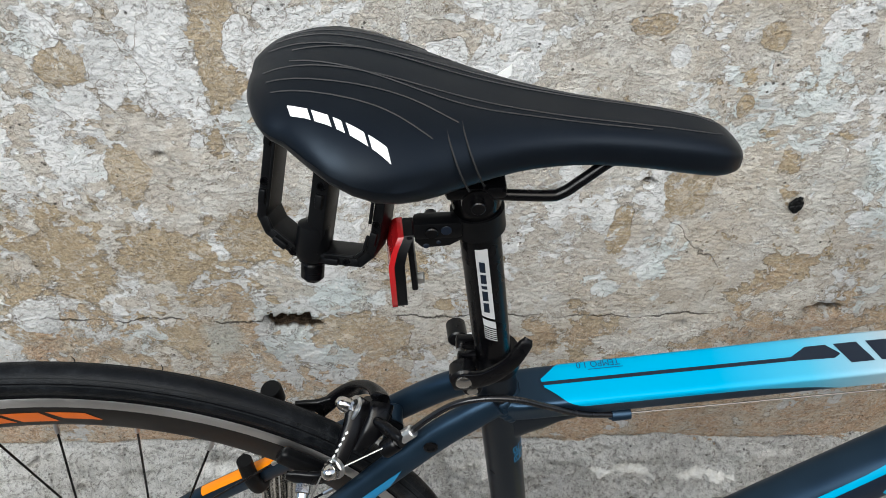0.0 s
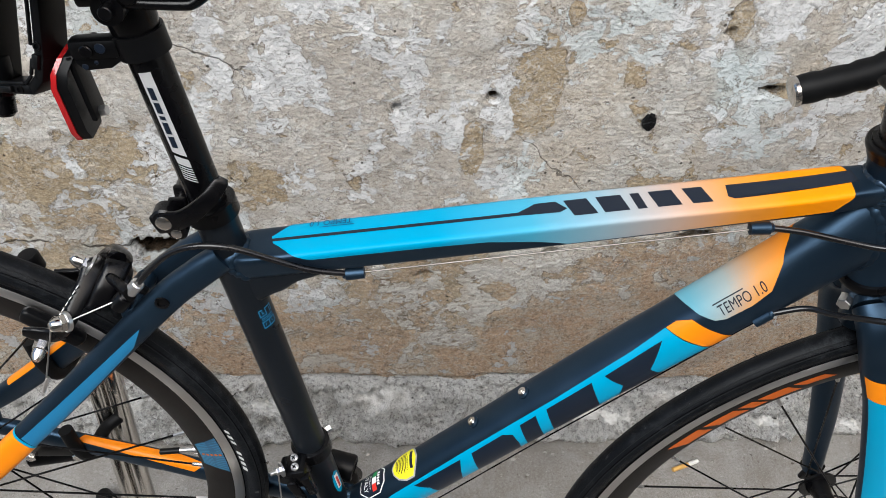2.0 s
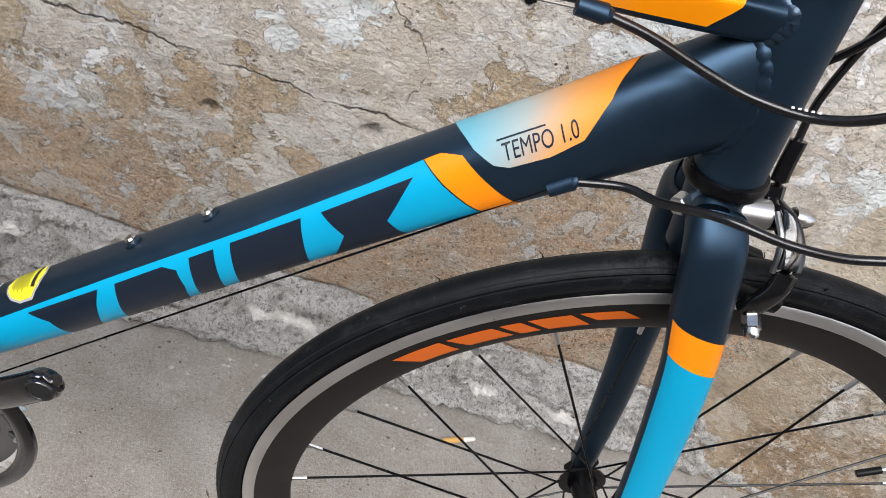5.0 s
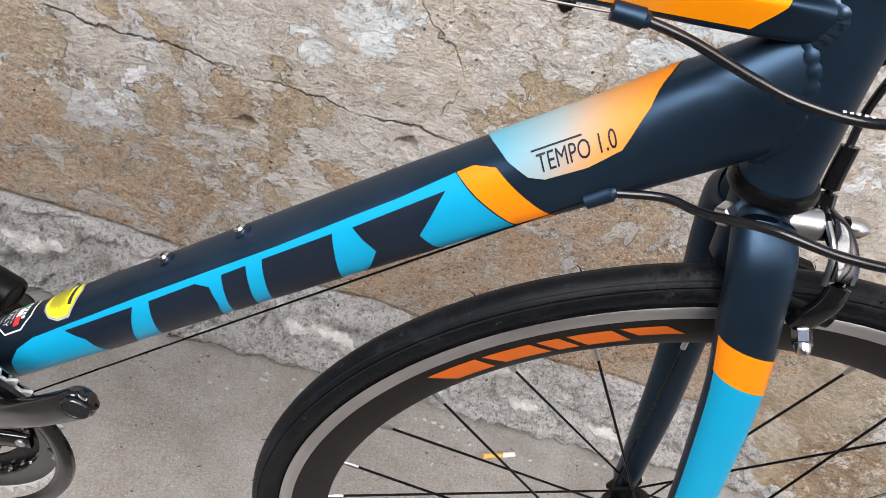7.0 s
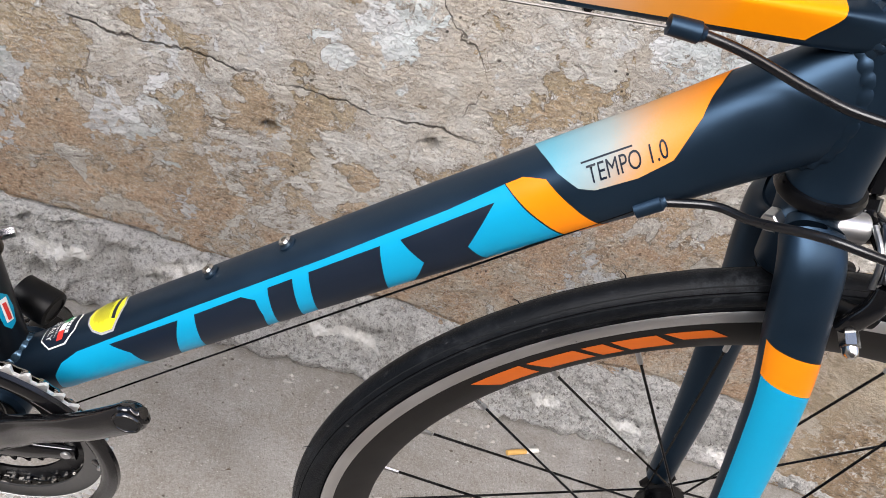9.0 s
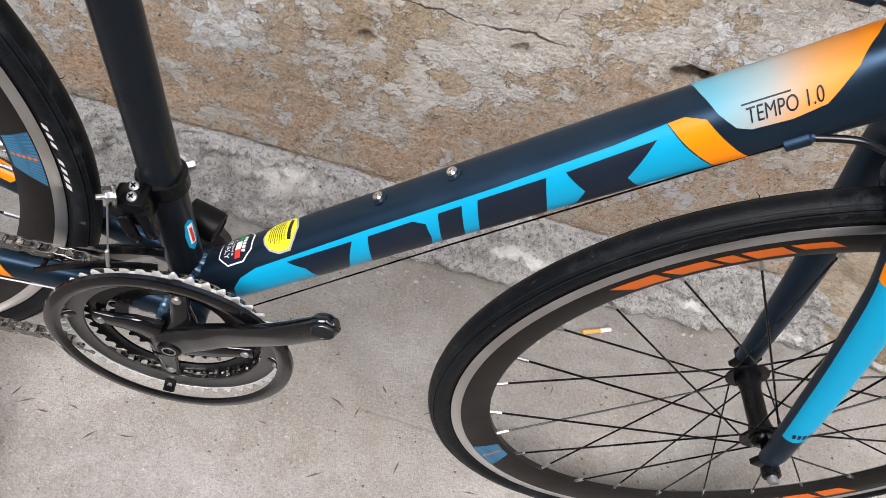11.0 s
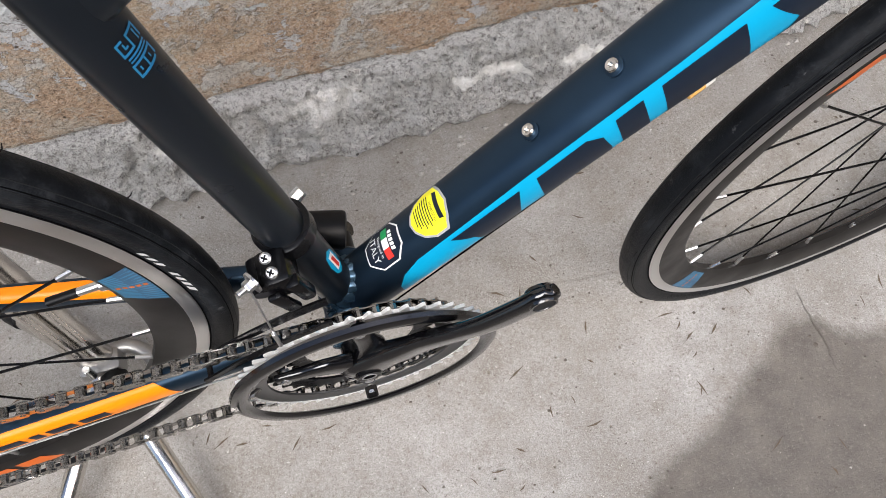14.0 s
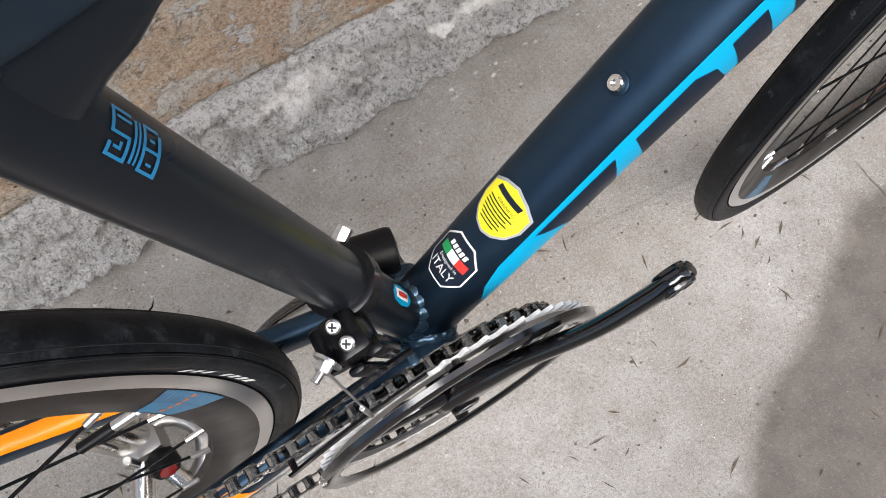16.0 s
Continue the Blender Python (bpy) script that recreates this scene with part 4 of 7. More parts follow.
for sgn in (-1, 1):
    y = 0.215 * sgn
    path = smooth_path([BAR, BAR + V(0, 0.10 * sgn, 0), BAR + V(0.004, 0.195 * sgn, 0), BAR + V(0.03, y, -0.002), BAR + V(0.075, y, -0.012), BAR + V(0.098, y, -0.05), BAR + V(0.085, y, -0.095), BAR + V(0.04, y + 0.006 * sgn, -0.125), BAR + V(-0.028, y + 0.012 * sgn, -0.148)], 8)
    part("handlebar", steered(sweep(path[:18], 0.0125, 20)), BLACK, BIKE)
    part("bar_tape", steered(sweep(path[16:], [0.0155 + 0.0009 * math.sin(k * 2.2) for k in range(len(path) - 16)], 20)), RUBBER, BIKE, "black wrapped handlebar tape")
    end, d = path[-1], (path[-1] - path[-3]).normalized()
    part("bar_end_plug", steered(lathe([(-0.002, 0.0155), (0.002, 0.0162), (0.004, 0.0150), (0.005, 0.011)], end, d, 28)), CHROME, BIKE, "silver bar end plug")

# fork
crown = RACE - HTA * 0.012
fork = part("fork_crown", steered(lathe([(-0.034, 0.012), (-0.030, 0.0155), (0.000, 0.0172), (0.012, 0.0185), (0.019, 0.0200)], crown + V(-0.001, 0, 0), HTA, 36)), NAVY, BIKE)
blades = []
for sgn in (-1, 1):
    B = Tube([(0.4650, 0.009 * sgn, 0.7010, 0.010, 0.0150, 2.6), (0.4640, 0.0215 * sgn, 0.6960, 0.0125, 0.0170, 2.8), (0.4680, 0.0325 * sgn, 0.6830, 0.0125, 0.0180, 2.6), (0.4800, 0.0385 * sgn, 0.6500, 0.0120, 0.0182, 2.4),
              (0.502, 0.0465 * sgn, 0.59, 0.0115, 0.0175, 2.2), (0.538, 0.052 * sgn, 0.47, 0.0105, 0.0155, 2.2), (0.564, 0.056 * sgn, 0.368, 0.010, 0.0125, 2.2), (0.5695, 0.056 * sgn, 0.342, 0.009, 0.0115, 2.2)], 32, 8)
    blades.append((B, part("fork_blade", steered(B.mesh()), NAVY, BIKE)))
    part("fork_end", steered(slab([(-0.011, -0.014), (0.009, -0.016), (0.012, 0.0), (0.009, 0.014), (-0.011, 0.016)], 0.006, pose(0.5715, 0.055 * sgn, 0.3365, 0, 14, 0))), BLACK, BIKE)

# wheels
def arc_patch(r0, r1, a0, a1, side, slant=0.0, n=8, fan=1.0):
    """A patch on the rim's flank between two angles (degrees) and radii."""
    bm = bmesh.new()
    rows = []
    for i in range(n + 1):
        row = []
        for k in range(3):
            r = r0 + (r1 - r0) * k / 2
            mid, wide = (a0 + a1) / 2, fan + (1 - fan) * k / 2
            a = radians(mid + (a0 - mid + (a1 - a0) * i / n) * wide + slant * (k / 2 - 0.5))
            row.append(bm.verts.new((r * math.cos(a), side * (flank(r) + 0.0004), r * math.sin(a))))
        rows.append(row)
    for a, b in zip(rows, rows[1:]):
        for k in range(2):
            bm.faces.new((a[k], b[k], b[k + 1], a[k + 1]))
    return bm


def flank(r):
    """Half width of the deep rim at radius r."""
    return float(np.interp(r, [0.271, 0.277, 0.289, 0.3015], [0.0035, 0.0062, 0.0086, 0.0098]))


def tyre_side(r):
    """Half width of the tyre at radius r."""
    return max(0.0095 if r < 0.317 else 0.0, math.sqrt(max(0.0, 0.0122 ** 2 - (r - 0.3233) ** 2)))


def wheel(name, offset, blocks, patch, valve, whiskers, printed=False):
    w = new(name)
    w.parent = BIKE
    w.empty_display_size = 0.02
    prof = [(0.0122 * math.cos(radians(a)), 0.3233 + 0.0122 * math.sin(radians(a))) for a in range(-39, 220, 6)]
    tyre = lathe(prof + [(-0.0090, 0.3105), (0.0090, 0.3105)], (0, 0, 0), (0, 1, 0), 160, closed=True)
    tyre = part("tyre", tyre, TYRE, w, "black slick road tyre")
    for s in (-1, 1):
        for g, thick in ((24, 0.0004), (31, 0.0003), (50, 0.00035)):
            y0, r0 = 0.0122 * math.cos(radians(g)), 0.3233 + 0.0122 * math.sin(radians(g))
            part("tread_line", lathe([(s * (y0 - thick), r0 - thick), (s * (y0 + 0.00025), r0 - 0.0003), (s * (y0 + 0.00015), r0 + 0.0003), (s * (y0 - thick), r0 + thick)], (0, 0, 0), (0, 1, 0), 144, closed=True), GREYRUB if g != 31 else GROOVE, tyre)
        part("bead_line", lathe([(s * 0.0093, 0.3118), (s * 0.0099, 0.3121), (s * 0.0099, 0.3127), (s * 0.0093, 0.3130)], (0, 0, 0), (0, 1, 0), 144, closed=True), GROOVE, tyre)
    for k in range(whiskers):
        rnd = random.Random(k * 7 + 3)
        a, y = radians(360 * (k + rnd.random() * 0.6) / whiskers), rnd.choice((-0.0088, -0.0030, 0.0045, 0.0088))
        r = 0.3233 + math.sqrt(0.0122 ** 2 - y * y)
        d = V(math.cos(a), y * 60 * rnd.random(), math.sin(a)).normalized()
        p = V(r * math.cos(a), y, r * math.sin(a)) - d * 0.0006
        part("rubber_whisker", sweep([p, p + d * 0.003, p + d * 0.006 + V(-math.sin(a), 0, math.cos(a)) * 0.002], [0.0005, 0.0004, 0.0002], 5), RUBBER, tyre)
    prof = [(-0.0098, 0.3015), (-0.0086, 0.289), (-0.0062, 0.277), (-0.0035, 0.2715), (0.0035, 0.2715), (0.0062, 0.277), (0.0086, 0.289), (0.0098, 0.3015), (0.0085, 0.3105), (-0.0085, 0.3105)]
    part("rim", lathe(prof, (0, 0, 0), (0, 1, 0), 160, closed=True), RIMBLACK, w, "deep black alloy rim")
    for s in (-1, 1):
        part("brake_track", lathe([(s * 0.0095, 0.3014), (s * 0.0101, 0.3020), (s * 0.0101, 0.3108), (s * 0.0092, 0.3120), (s * 0.006, 0.312), (s * 0.006, 0.302)], (0, 0, 0), (0, 1, 0), 160, closed=True), BRAKE, w, "bare machined brake track")
        for a in blocks:
            for da, wd, h0, h1, fan in ((0, 5.6, 0.35, 0.80, 1.0), (6.6, 5.6, 0.10, 0.78, 1.0), (13.2, 2.8, 0.10, 0.78, 1.0), (17.0, 6.4, 0.10, 0.78, 1.0), (24.4, 7.4, 0.05, 0.80, 0.8)):
                part("rim_mark", arc_patch(0.279 + 0.020 * h0, 0.279 + 0.020 * h1, a - s * da, a - s * (da + wd), s, -2.4 * s, 6, fan), RIMORANGE, w)
        part("rim_patch", arc_patch(0.2755, 0.3008, patch - 5.6, patch + 5.6, s, 0, 12, 0.62), RIMBLUE, w, "blue pinstriped patch at the valve")
        for k in range(15):
            g = -5.5 + 11.0 * (k + 0.5) / 15
            part("rim_stripe", arc_patch(0.2758, 0.3005, patch + g * 0.81 - 0.16, patch + g * 0.81 + 0.16, s, g * 0.38, 2), RIMPALE, w)
        for k in range(5):
            part("rim_mark", arc_patch(0.278 + 0.0044 * k, 0.2810 + 0.0044 * k, patch - 0.3, patch + 0.3, s, 0, 2), RIMORANGE, w)
        for k, wd in enumerate((1.0, 1.0, 1.0, 0, 1.0, 1.0, 1.1, 1.2) if printed else ()):
            if wd:
                d0 = patch + 7.6 - 1.62 * k
                b = bmesh.new()
                quad = []
                for r, dd in ((0.3150, 0), (0.3150, -wd * 0.9), (0.3200, -wd * 0.9 - 0.25), (0.3200, -0.25)):
                    g = radians(d0 + dd)
                    quad.append(b.verts.new((r * math.cos(g), s * (tyre_side(r) + 0.0006), r * math.sin(g))))
                b.faces.new(quad)
                part("tyre_print", b, TYREINK, tyre, smooth=False)
    # spokes, crossing twice, from alternate flanges
    count = 28
    for k in range(count):
        a = 2 * math.pi * (k + 0.5) / count + radians(patch)
        fl = 1 if k % 2 else -1
        lead = 1 if (k // 2) % 2 else -1
        q = a + lead * radians(52)
        p0 = V(0.0195 * math.cos(q), fl * offset, 0.0195 * math.sin(q))
        p1 = V(0.2715 * math.cos(a), fl * 0.0008, 0.2715 * math.sin(a))
        spoke = part("spoke", rod(p0, p1, 0.00105, 6, bevel=0), BLACK, w)
        d = (p1 - p0).normalized()
        part("nipple", rod(p1 - d * 0.013, p1 + d * 0.004, 0.0020, 8), STEEL, w, "bright spoke nipple")
    for fl in (-1, 1):
        part("hub_flange", lathe([(-0.0015, 0.012), (-0.0015, 0.0225), (0.0015, 0.0225), (0.0015, 0.012)], (0, fl * offset, 0), (0, 1, 0), 32), BLACK, w)
    part("hub", lathe([(-offset - 0.008, 0.009), (-offset - 0.006, 0.012), (-offset, 0.0145), (-0.018, 0.0105), (0.018, 0.0105), (offset, 0.0145), (offset + 0.006, 0.012), (offset + 0.008, 0.009)], (0, 0, 0), (0, 1, 0), 28), BLACK, w)
    # valve
    d = V(math.cos(radians(valve)), 0, math.sin(radians(valve)))
    part("valve_nut", rod(d * 0.268, d * 0.273, 0.0048, 12), STEEL, w)
    part("valve_stem", rod(d * 0.252, d * 0.27, 0.0029, 12), STEEL, w)
    part("valve_cap", rod(d * 0.233, d * 0.254, 0.0032, 12), PLASTIC, w, "black valve cap")
    return w


GREYRUB = worn("worn rubber edge", (0.010, 0.011, 0.012), 0.6, 0.0, 0.0, 150, 0.0004, 0.7, 0.15)


def tyre_material():
    m = material("road tyre rubber", (0.005, 0.006, 0.008), 0.46, spec=0.12)
    n = Nodes(m)
    v = n.coords()
    big, mid, fine = n.noise(v, 11, 8, 0.65, 0.4), n.noise(v, 70, 8, 0.72, 0.3), n.noise(v, 420, 5, 0.75)
    col = n.mix(n.ramp(mid, 0.35, 0.65), (0.0024, 0.0030, 0.0040), (0.0050, 0.0060, 0.0078))
    dust = n.math("MULTIPLY", n.ramp(big, 0.50, 0.62), n.ramp(n.math("ADD", n.math("MULTIPLY", mid, 0.6), n.math("MULTIPLY", fine, 0.4)), 0.48, 0.62))
    col = n.mix(n.math("MULTIPLY", dust, 0.5), col, (0.046, 0.050, 0.055))
    scuff = n.math("MULTIPLY", n.ramp(n.noise(v, 150, 6, 0.72), 0.62, 0.66), n.ramp(n.noise(v, 19, 3), 0.50, 0.60))
    col = n.mix(n.math("MULTIPLY", scuff, 0.6), col, (0.085, 0.085, 0.085))
    n.set(Base_Color=col, Roughness=n.math("ADD", 0.44, n.math("MULTIPLY", dust, 0.35)), Normal=n.bump(n.math("ADD", mid, n.math("MULTIPLY", fine, 0.6)), 0.7, 0.0008))
    return m


TYRE = tyre_material()
RIMPALE = worn("rim pale blue", (0.028, 0.145, 0.255), 0.42)
RIMBLUE = worn("rim blue", (0.015, 0.075, 0.15), 0.42, 0.0, 0.0, 900, 0.0, 0.1)
# Near-black for raised rings: shade of the tread grooves put into colour
GROOVE = worn("groove shade", (0.0015, 0.0015, 0.002), 0.8, 0.0, 0.0, 300, 0.0002, 0.3, 0.05)
TYREINK = worn("grey-white tyre print", (0.52, 0.52, 0.51), 0.6, 0.0, 0.0, 600, 0.00005, 0.12)
rear_wheel = wheel("rear_wheel", 0.030, (-103.3, 83.0), 6.7, 6.7, 26, printed=True)
rear_wheel.matrix_basis = Matrix.Translation(REAR)
front_wheel = wheel("front_wheel", 0.034, (111.8, -66.5), 218.5, 38.5, 30)
front_wheel.matrix_basis = STEER @ Matrix.Translation(FRONT + V(-0.0034, 0.0025, 0.0033)) @ pose(0, 0, 0, 1.05, 0, 1.83)

# saddle on its post
SADDLE = [(-0.2218, 0.0208, 1.0175, 1.0077), (-0.2153, 0.0399, 1.0215, 1.0027), (-0.201, 0.0542, 1.0268, 0.9957), (-0.1762, 0.0759, 1.0282, 0.9835), (-0.1524, 0.0761, 1.0240, 0.9700), (-0.1286, 0.0639, 1.0170, 0.9645), (-0.1048, 0.051, 1.0100, 0.9675),
          (-0.075, 0.037, 1.0035, 0.970), (-0.04, 0.0275, 0.998, 0.9695), (0.0, 0.0235, 0.993, 0.9655), (0.03, 0.0215, 0.988, 0.9605), (0.05, 0.0175, 0.982, 0.958), (0.060, 0.0105, 0.974, 0.959)]


def saddle_ring(x, w, top, low, n=44):
    zc, ring = low + (top - low) * 0.42, []
    for k in range(n):
        a = 2 * math.pi * k / n
        c, s = math.cos(a), math.sin(a)
        y = w * math.copysign(abs(s) ** 0.72, s)
        dip = -0.0010 * math.exp(-(y / max(0.006, 0.13 * w + 0.004)) ** 2) * min(1, max(0, (0.05 - x) / 0.05)) if c > 0 else 0
        z = zc + ((top - zc) if c > 0 else (zc - low)) * math.copysign(abs(c) ** (0.52 if c > 0 else 0.9), c) + dip
        if c > 0:
            z -= 0.013 * (y / 0.075) ** 2
        ring.append(V(x, y, z))
    return ring


def saddle_rows():
    a = np.array(SADDLE)
    xs = np.concatenate([np.linspace(-0.2215, -0.196, 8), np.linspace(-0.188, 0.045, 22), np.linspace(0.05, 0.060, 4)])
    out = []
    for x in xs:
        vals = []
        for j in (1, 2, 3):
            i = int(np.clip(np.searchsorted(a[:, 0], x) - 1, 1, len(a) - 3))
            q = np.polyfit(a[i - 1:i + 3, 0] - x, a[i - 1:i + 3, j], 3)
            vals.append(float(q[-1]))
        out.append((float(x), *vals))
    return out


LEATHER = worn("black synthetic leather", (0.0028, 0.0038, 0.0056), 0.40, 0.0, 0.0, 1500, 0.0002, 0.25, 0.24)
# Blue specular tint: the highlights' bluish sheen is put into the material
LEATHER.node_tree.nodes["Principled BSDF"].inputs["Specular Tint"].default_value = (0.62, 0.78, 1.0, 1)
rows = saddle_rows()
saddle = part("saddle", loft([saddle_ring(*r) for r in rows]), LEATHER, BIKE, "black padded saddle with pale stitched lines", edge=70)
for sgn in (-1, 1):
    rail = smooth_path([(-0.004, 0.012 * sgn, 0.978), (-0.020, 0.016 * sgn, 0.9725), (-0.036, 0.019 * sgn, 0.9605), (-0.047, 0.0205 * sgn, 0.9522), (-0.058, 0.0212 * sgn, 0.9505), (-0.10, 0.0215 * sgn, 0.953), (-0.135, 0.026 * sgn, 0.964), (-0.18, 0.038 * sgn, 0.985)], 8)
    part("rail", sweep(rail, 0.0035, 12), BLACK, saddle, "black steel saddle rail")
tie = smooth_path([(-0.100, 0.030, 0.962), (-0.092, 0.060, 0.964), (-0.082, 0.078, 0.967), (-0.067, 0.084, 0.976)], 6)
part("plastic_tie", loft([[p + V(0, dy, dz) for dy, dz in ((-0.0006, -0.0038), (0.0006, -0.0038), (0.0006, 0.0038), (-0.0006, 0.0038))] for p in tie]), WHITE, saddle, "white plastic tie tail", smooth=False)
post = part("seat_post", lathe([(0.0, 0.0136), (0.158, 0.0136), (0.162, 0.0125)], on_seat(0.765), STA, 36), BLACK, BIKE, "satin black seat post")
part("post_head", lathe([(0, 0.0136), (0.006, 0.0150), (0.020, 0.0165), (0.030, 0.0160), (0.033, 0.012)], on_seat(0.918), STA, 32), BLACK, post)
part("rail_clamp", sweep([on_seat(0.949) + V(0.0, -0.028, 0), on_seat(0.949) + V(0, 0.028, 0)], 0.0095, 20), BLACK, post)
part("rail_clamp", block((0.036, 0.054, 0.009), Matrix.Translation(on_seat(0.955)) @ pose(0, 0, 0, 0, -4, 0), 0.003), BLACK, post)
part("clamp_bolt", rod(on_seat(0.949) + V(0, -0.033, 0), on_seat(0.949) + V(0, 0.033, 0), 0.0045, 12), BLACK, post)


# ---- paint and lettering on the frame ----
def along(tube, x):
    """Metres along a tube at which its centre has that x."""
    xs = [p.x for p, *_ in tube.st]
    return float(np.interp(x, xs, tube.s)) if xs[0] < xs[-1] else float(np.interp(-x, [-v for v in xs], tube.s))


def gradient(name, stops, rough=0.45):
    """A paint that runs through colours along x: stops of (x, colour)."""
    m = material(name, stops[0][1], rough, spec=0.12)
    n = Nodes(m)
    v = n.coords()
    x = n.math("ADD", n.axis(v, 0), n.math("MULTIPLY", n.math("SUBTRACT", n.noise(v, 900, 2), 0.5), 0.006))
    col = stops[0][1]
    for (x0, _), (x1, c) in zip(stops, stops[1:]):
        col = n.mix(n.ramp(x, x0, x1), col, c)
    n.set(Base_Color=col)
    return m


FADE_TOP = gradient("top tube fade", [(0.10, (0.003, 0.285, 0.49)), (0.17, (0.06, 0.33, 0.48)), (0.225, (0.24, 0.37, 0.44)), (0.27, (0.44, 0.36, 0.32)), (0.325, (0.66, 0.27, 0.05)), (0.362, (0.80, 0.255, 0.0008))])
FADE_DOWN = gradient("down tube fade", [(0.316, (0.12, 0.33, 0.42)), (0.340, (0.29, 0.34, 0.34)), (0.360, (0.56, 0.27, 0.09)), (0.380, (0.76, 0.220, 0.0008))])


def lay(name, tube, polys, mat, parent, off=0.0004, du=0.015, dv=6, label=""):
    return decal(name, tube, fill2d(polys, du, dv), mat, parent, off, label)


def slanted(s0, s1, a0, a1, lean):
    return [(s0, a1), (s0 + lean, a0), (s1 + lean, a0), (s1, a1)]


lay("cyan_panel", DT, [[(0.044, 150), (0.046, 120), (0.056, 85), (0.070, 66), (0.09, 56), (0.2, 50), (0.313, 47), (0.40, 40), (0.436, 33), (0.4425, 70), (0.4525, 120), (0.4575, 150)]], CYAN, down_tube, label="cyan panel")
lay("orange_band", DT, [[(0.4365, 33), (0.447, 32), (0.459, 44), (0.470, 100), (0.481, 150), (0.4585, 150), (0.4535, 120), (0.4435, 70)]], ORANGE, down_tube, label="orange band")
lay("fading_panel", DT, [[(0.452, -40), (0.459, 5), (0.466, 42), (0.474, 66), (0.482, 74), (0.505, 76), (0.525, 70), (0.545, 40), (0.558, 5), (0.569, -40)]], FADE_DOWN, down_tube, label="pale blue to orange fading panel")
for poly in ([(0.122, 62), (0.188, 61), (0.178, 88), (0.158, 150), (0.136, 150), (0.134, 88)],
             [(0.203, 61), (0.244, 59), (0.253, 70), (0.250, 100), (0.238, 150), (0.183, 150)],
             [(0.266, 59), (0.286, 58), (0.268, 150), (0.248, 150)],
             [(0.299, 57), (0.352, 55), (0.334, 150), (0.280, 150)],
             [(0.366, 56), (0.428, 50), (0.402, 95), (0.408, 150), (0.348, 150), (0.372, 98)]):
    lay("mark", DT, [poly], INK, down_tube, 0.0007)
t = text2d("TEMPO 1.0", 0.0105)
decal("model_lettering", DT, cut2d(t, 0.008, 0.004), INK, down_tube, 0.0008, "dark condensed lettering", lambda u, v: (0.4805 + u * 0.64 + v * 0.10, 65 - v * 2000))
lay("lettering_line", DT, [[(0.4795, 41.5), (0.4795, 39.3), (0.508, 39.3), (0.508, 41.5)]], INK, down_tube, 0.0008)

# warning shield and maker's hexagon
def across(sc, ac, scale=1.0):
    return lambda u, v: (sc + v * scale, ac + math.degrees(u * scale / 0.0250))


shield = [(-0.0185, 0.010), (-0.010, 0.0165), (0.0, 0.020), (0.010, 0.0165), (0.0185, 0.010), (0.0185, -0.002), (0.014, -0.011), (0.007, -0.0165), (0.0, -0.0185), (-0.007, -0.0165), (-0.014, -0.011), (-0.0185, -0.002)]
hexa = [(-0.0075, 0.019), (0.0075, 0.019), (0.0165, 0.009), (0.0165, -0.009), (0.0075, -0.019), (-0.0075, -0.019), (-0.0165, -0.009), (-0.0165, 0.009)]
SH, HX = across(0.120, 2), across(0.071, 0)
for poly, fit_at, coats in ((shield, SH, ((1.0, GREYINK), (0.9, YELLOW))), (hexa, HX, ((1.0, WHITE), (0.93, INK)))):
    for i, (k, mat) in enumerate(coats):
        decal("sticker", DT, fill2d([[(u * k, v * k) for u, v in poly]], 0.006, 0.006), mat, down_tube, 0.0005 + 0.0003 * i, "yellow warning shield sticker" if mat is YELLOW else "black eight-sided sticker" if mat is INK else "", fit_at)
decal("sticker_mark", DT, fill2d([slanted(-0.010, 0.010, 0.0085, 0.0125, -0.001)], 0.006, 0.006), INK, down_tube, 0.0011, "", SH)
t = text2d("WARNING", 0.0023)
decal("sticker_lettering", DT, t, INK, down_tube, 0.0011, "", lambda u, v: SH(u - 0.0062, v + 0.0042))
for k in range(7):
    w = 0.0115 - 0.0007 * max(0, k - 2) ** 1.3
    decal("sticker_line", DT, fill2d([slanted(-w, w * (0.92 if k % 2 else 0.7), 0.0022 - 0.0023 * k, 0.0031 - 0.0023 * k, 0)], 0.006, 0.006), INK, down_tube, 0.0011, "", SH)
FLAGG, FLAGR = worn("flag green", (0.01, 0.24, 0.07), 0.4), worn("flag red", (0.6, 0.03, 0.02), 0.4)
for u0, mat in ((-0.0120, FLAGG), (-0.0040, WHITE), (0.0040, FLAGR)):
    decal("flag", DT, fill2d([slanted(u0, u0 + 0.0080, 0.0, 0.0065, 0.0)], 0.006, 0.006), mat, down_tube, 0.0011, "", HX)
for k in range(5):
    decal("sticker_mark", DT, fill2d([slanted(-0.0075 + 0.0033 * k, -0.0051 + 0.0033 * k, 0.0078, 0.0118, -0.0008)], 0.006, 0.006), WHITE, down_tube, 0.0012, "", HX)
decal("sticker_lettering", DT, text2d("ITALY", 0.0062), WHITE, down_tube, 0.0011, "", lambda u, v: HX(u * 0.9 - 0.0105, v - 0.0122))
decal("sticker_lettering", DT, text2d("Designed in", 0.0026), WHITE, down_tube, 0.0011, "", lambda u, v: HX(u - 0.0085, v - 0.0040))

# top tube
DEEPBLUE = worn("deep blue ink", (0.003, 0.055, 0.13), 0.42, 0.0, 0.0, 900, 0.00003, 0.08, 0.3)
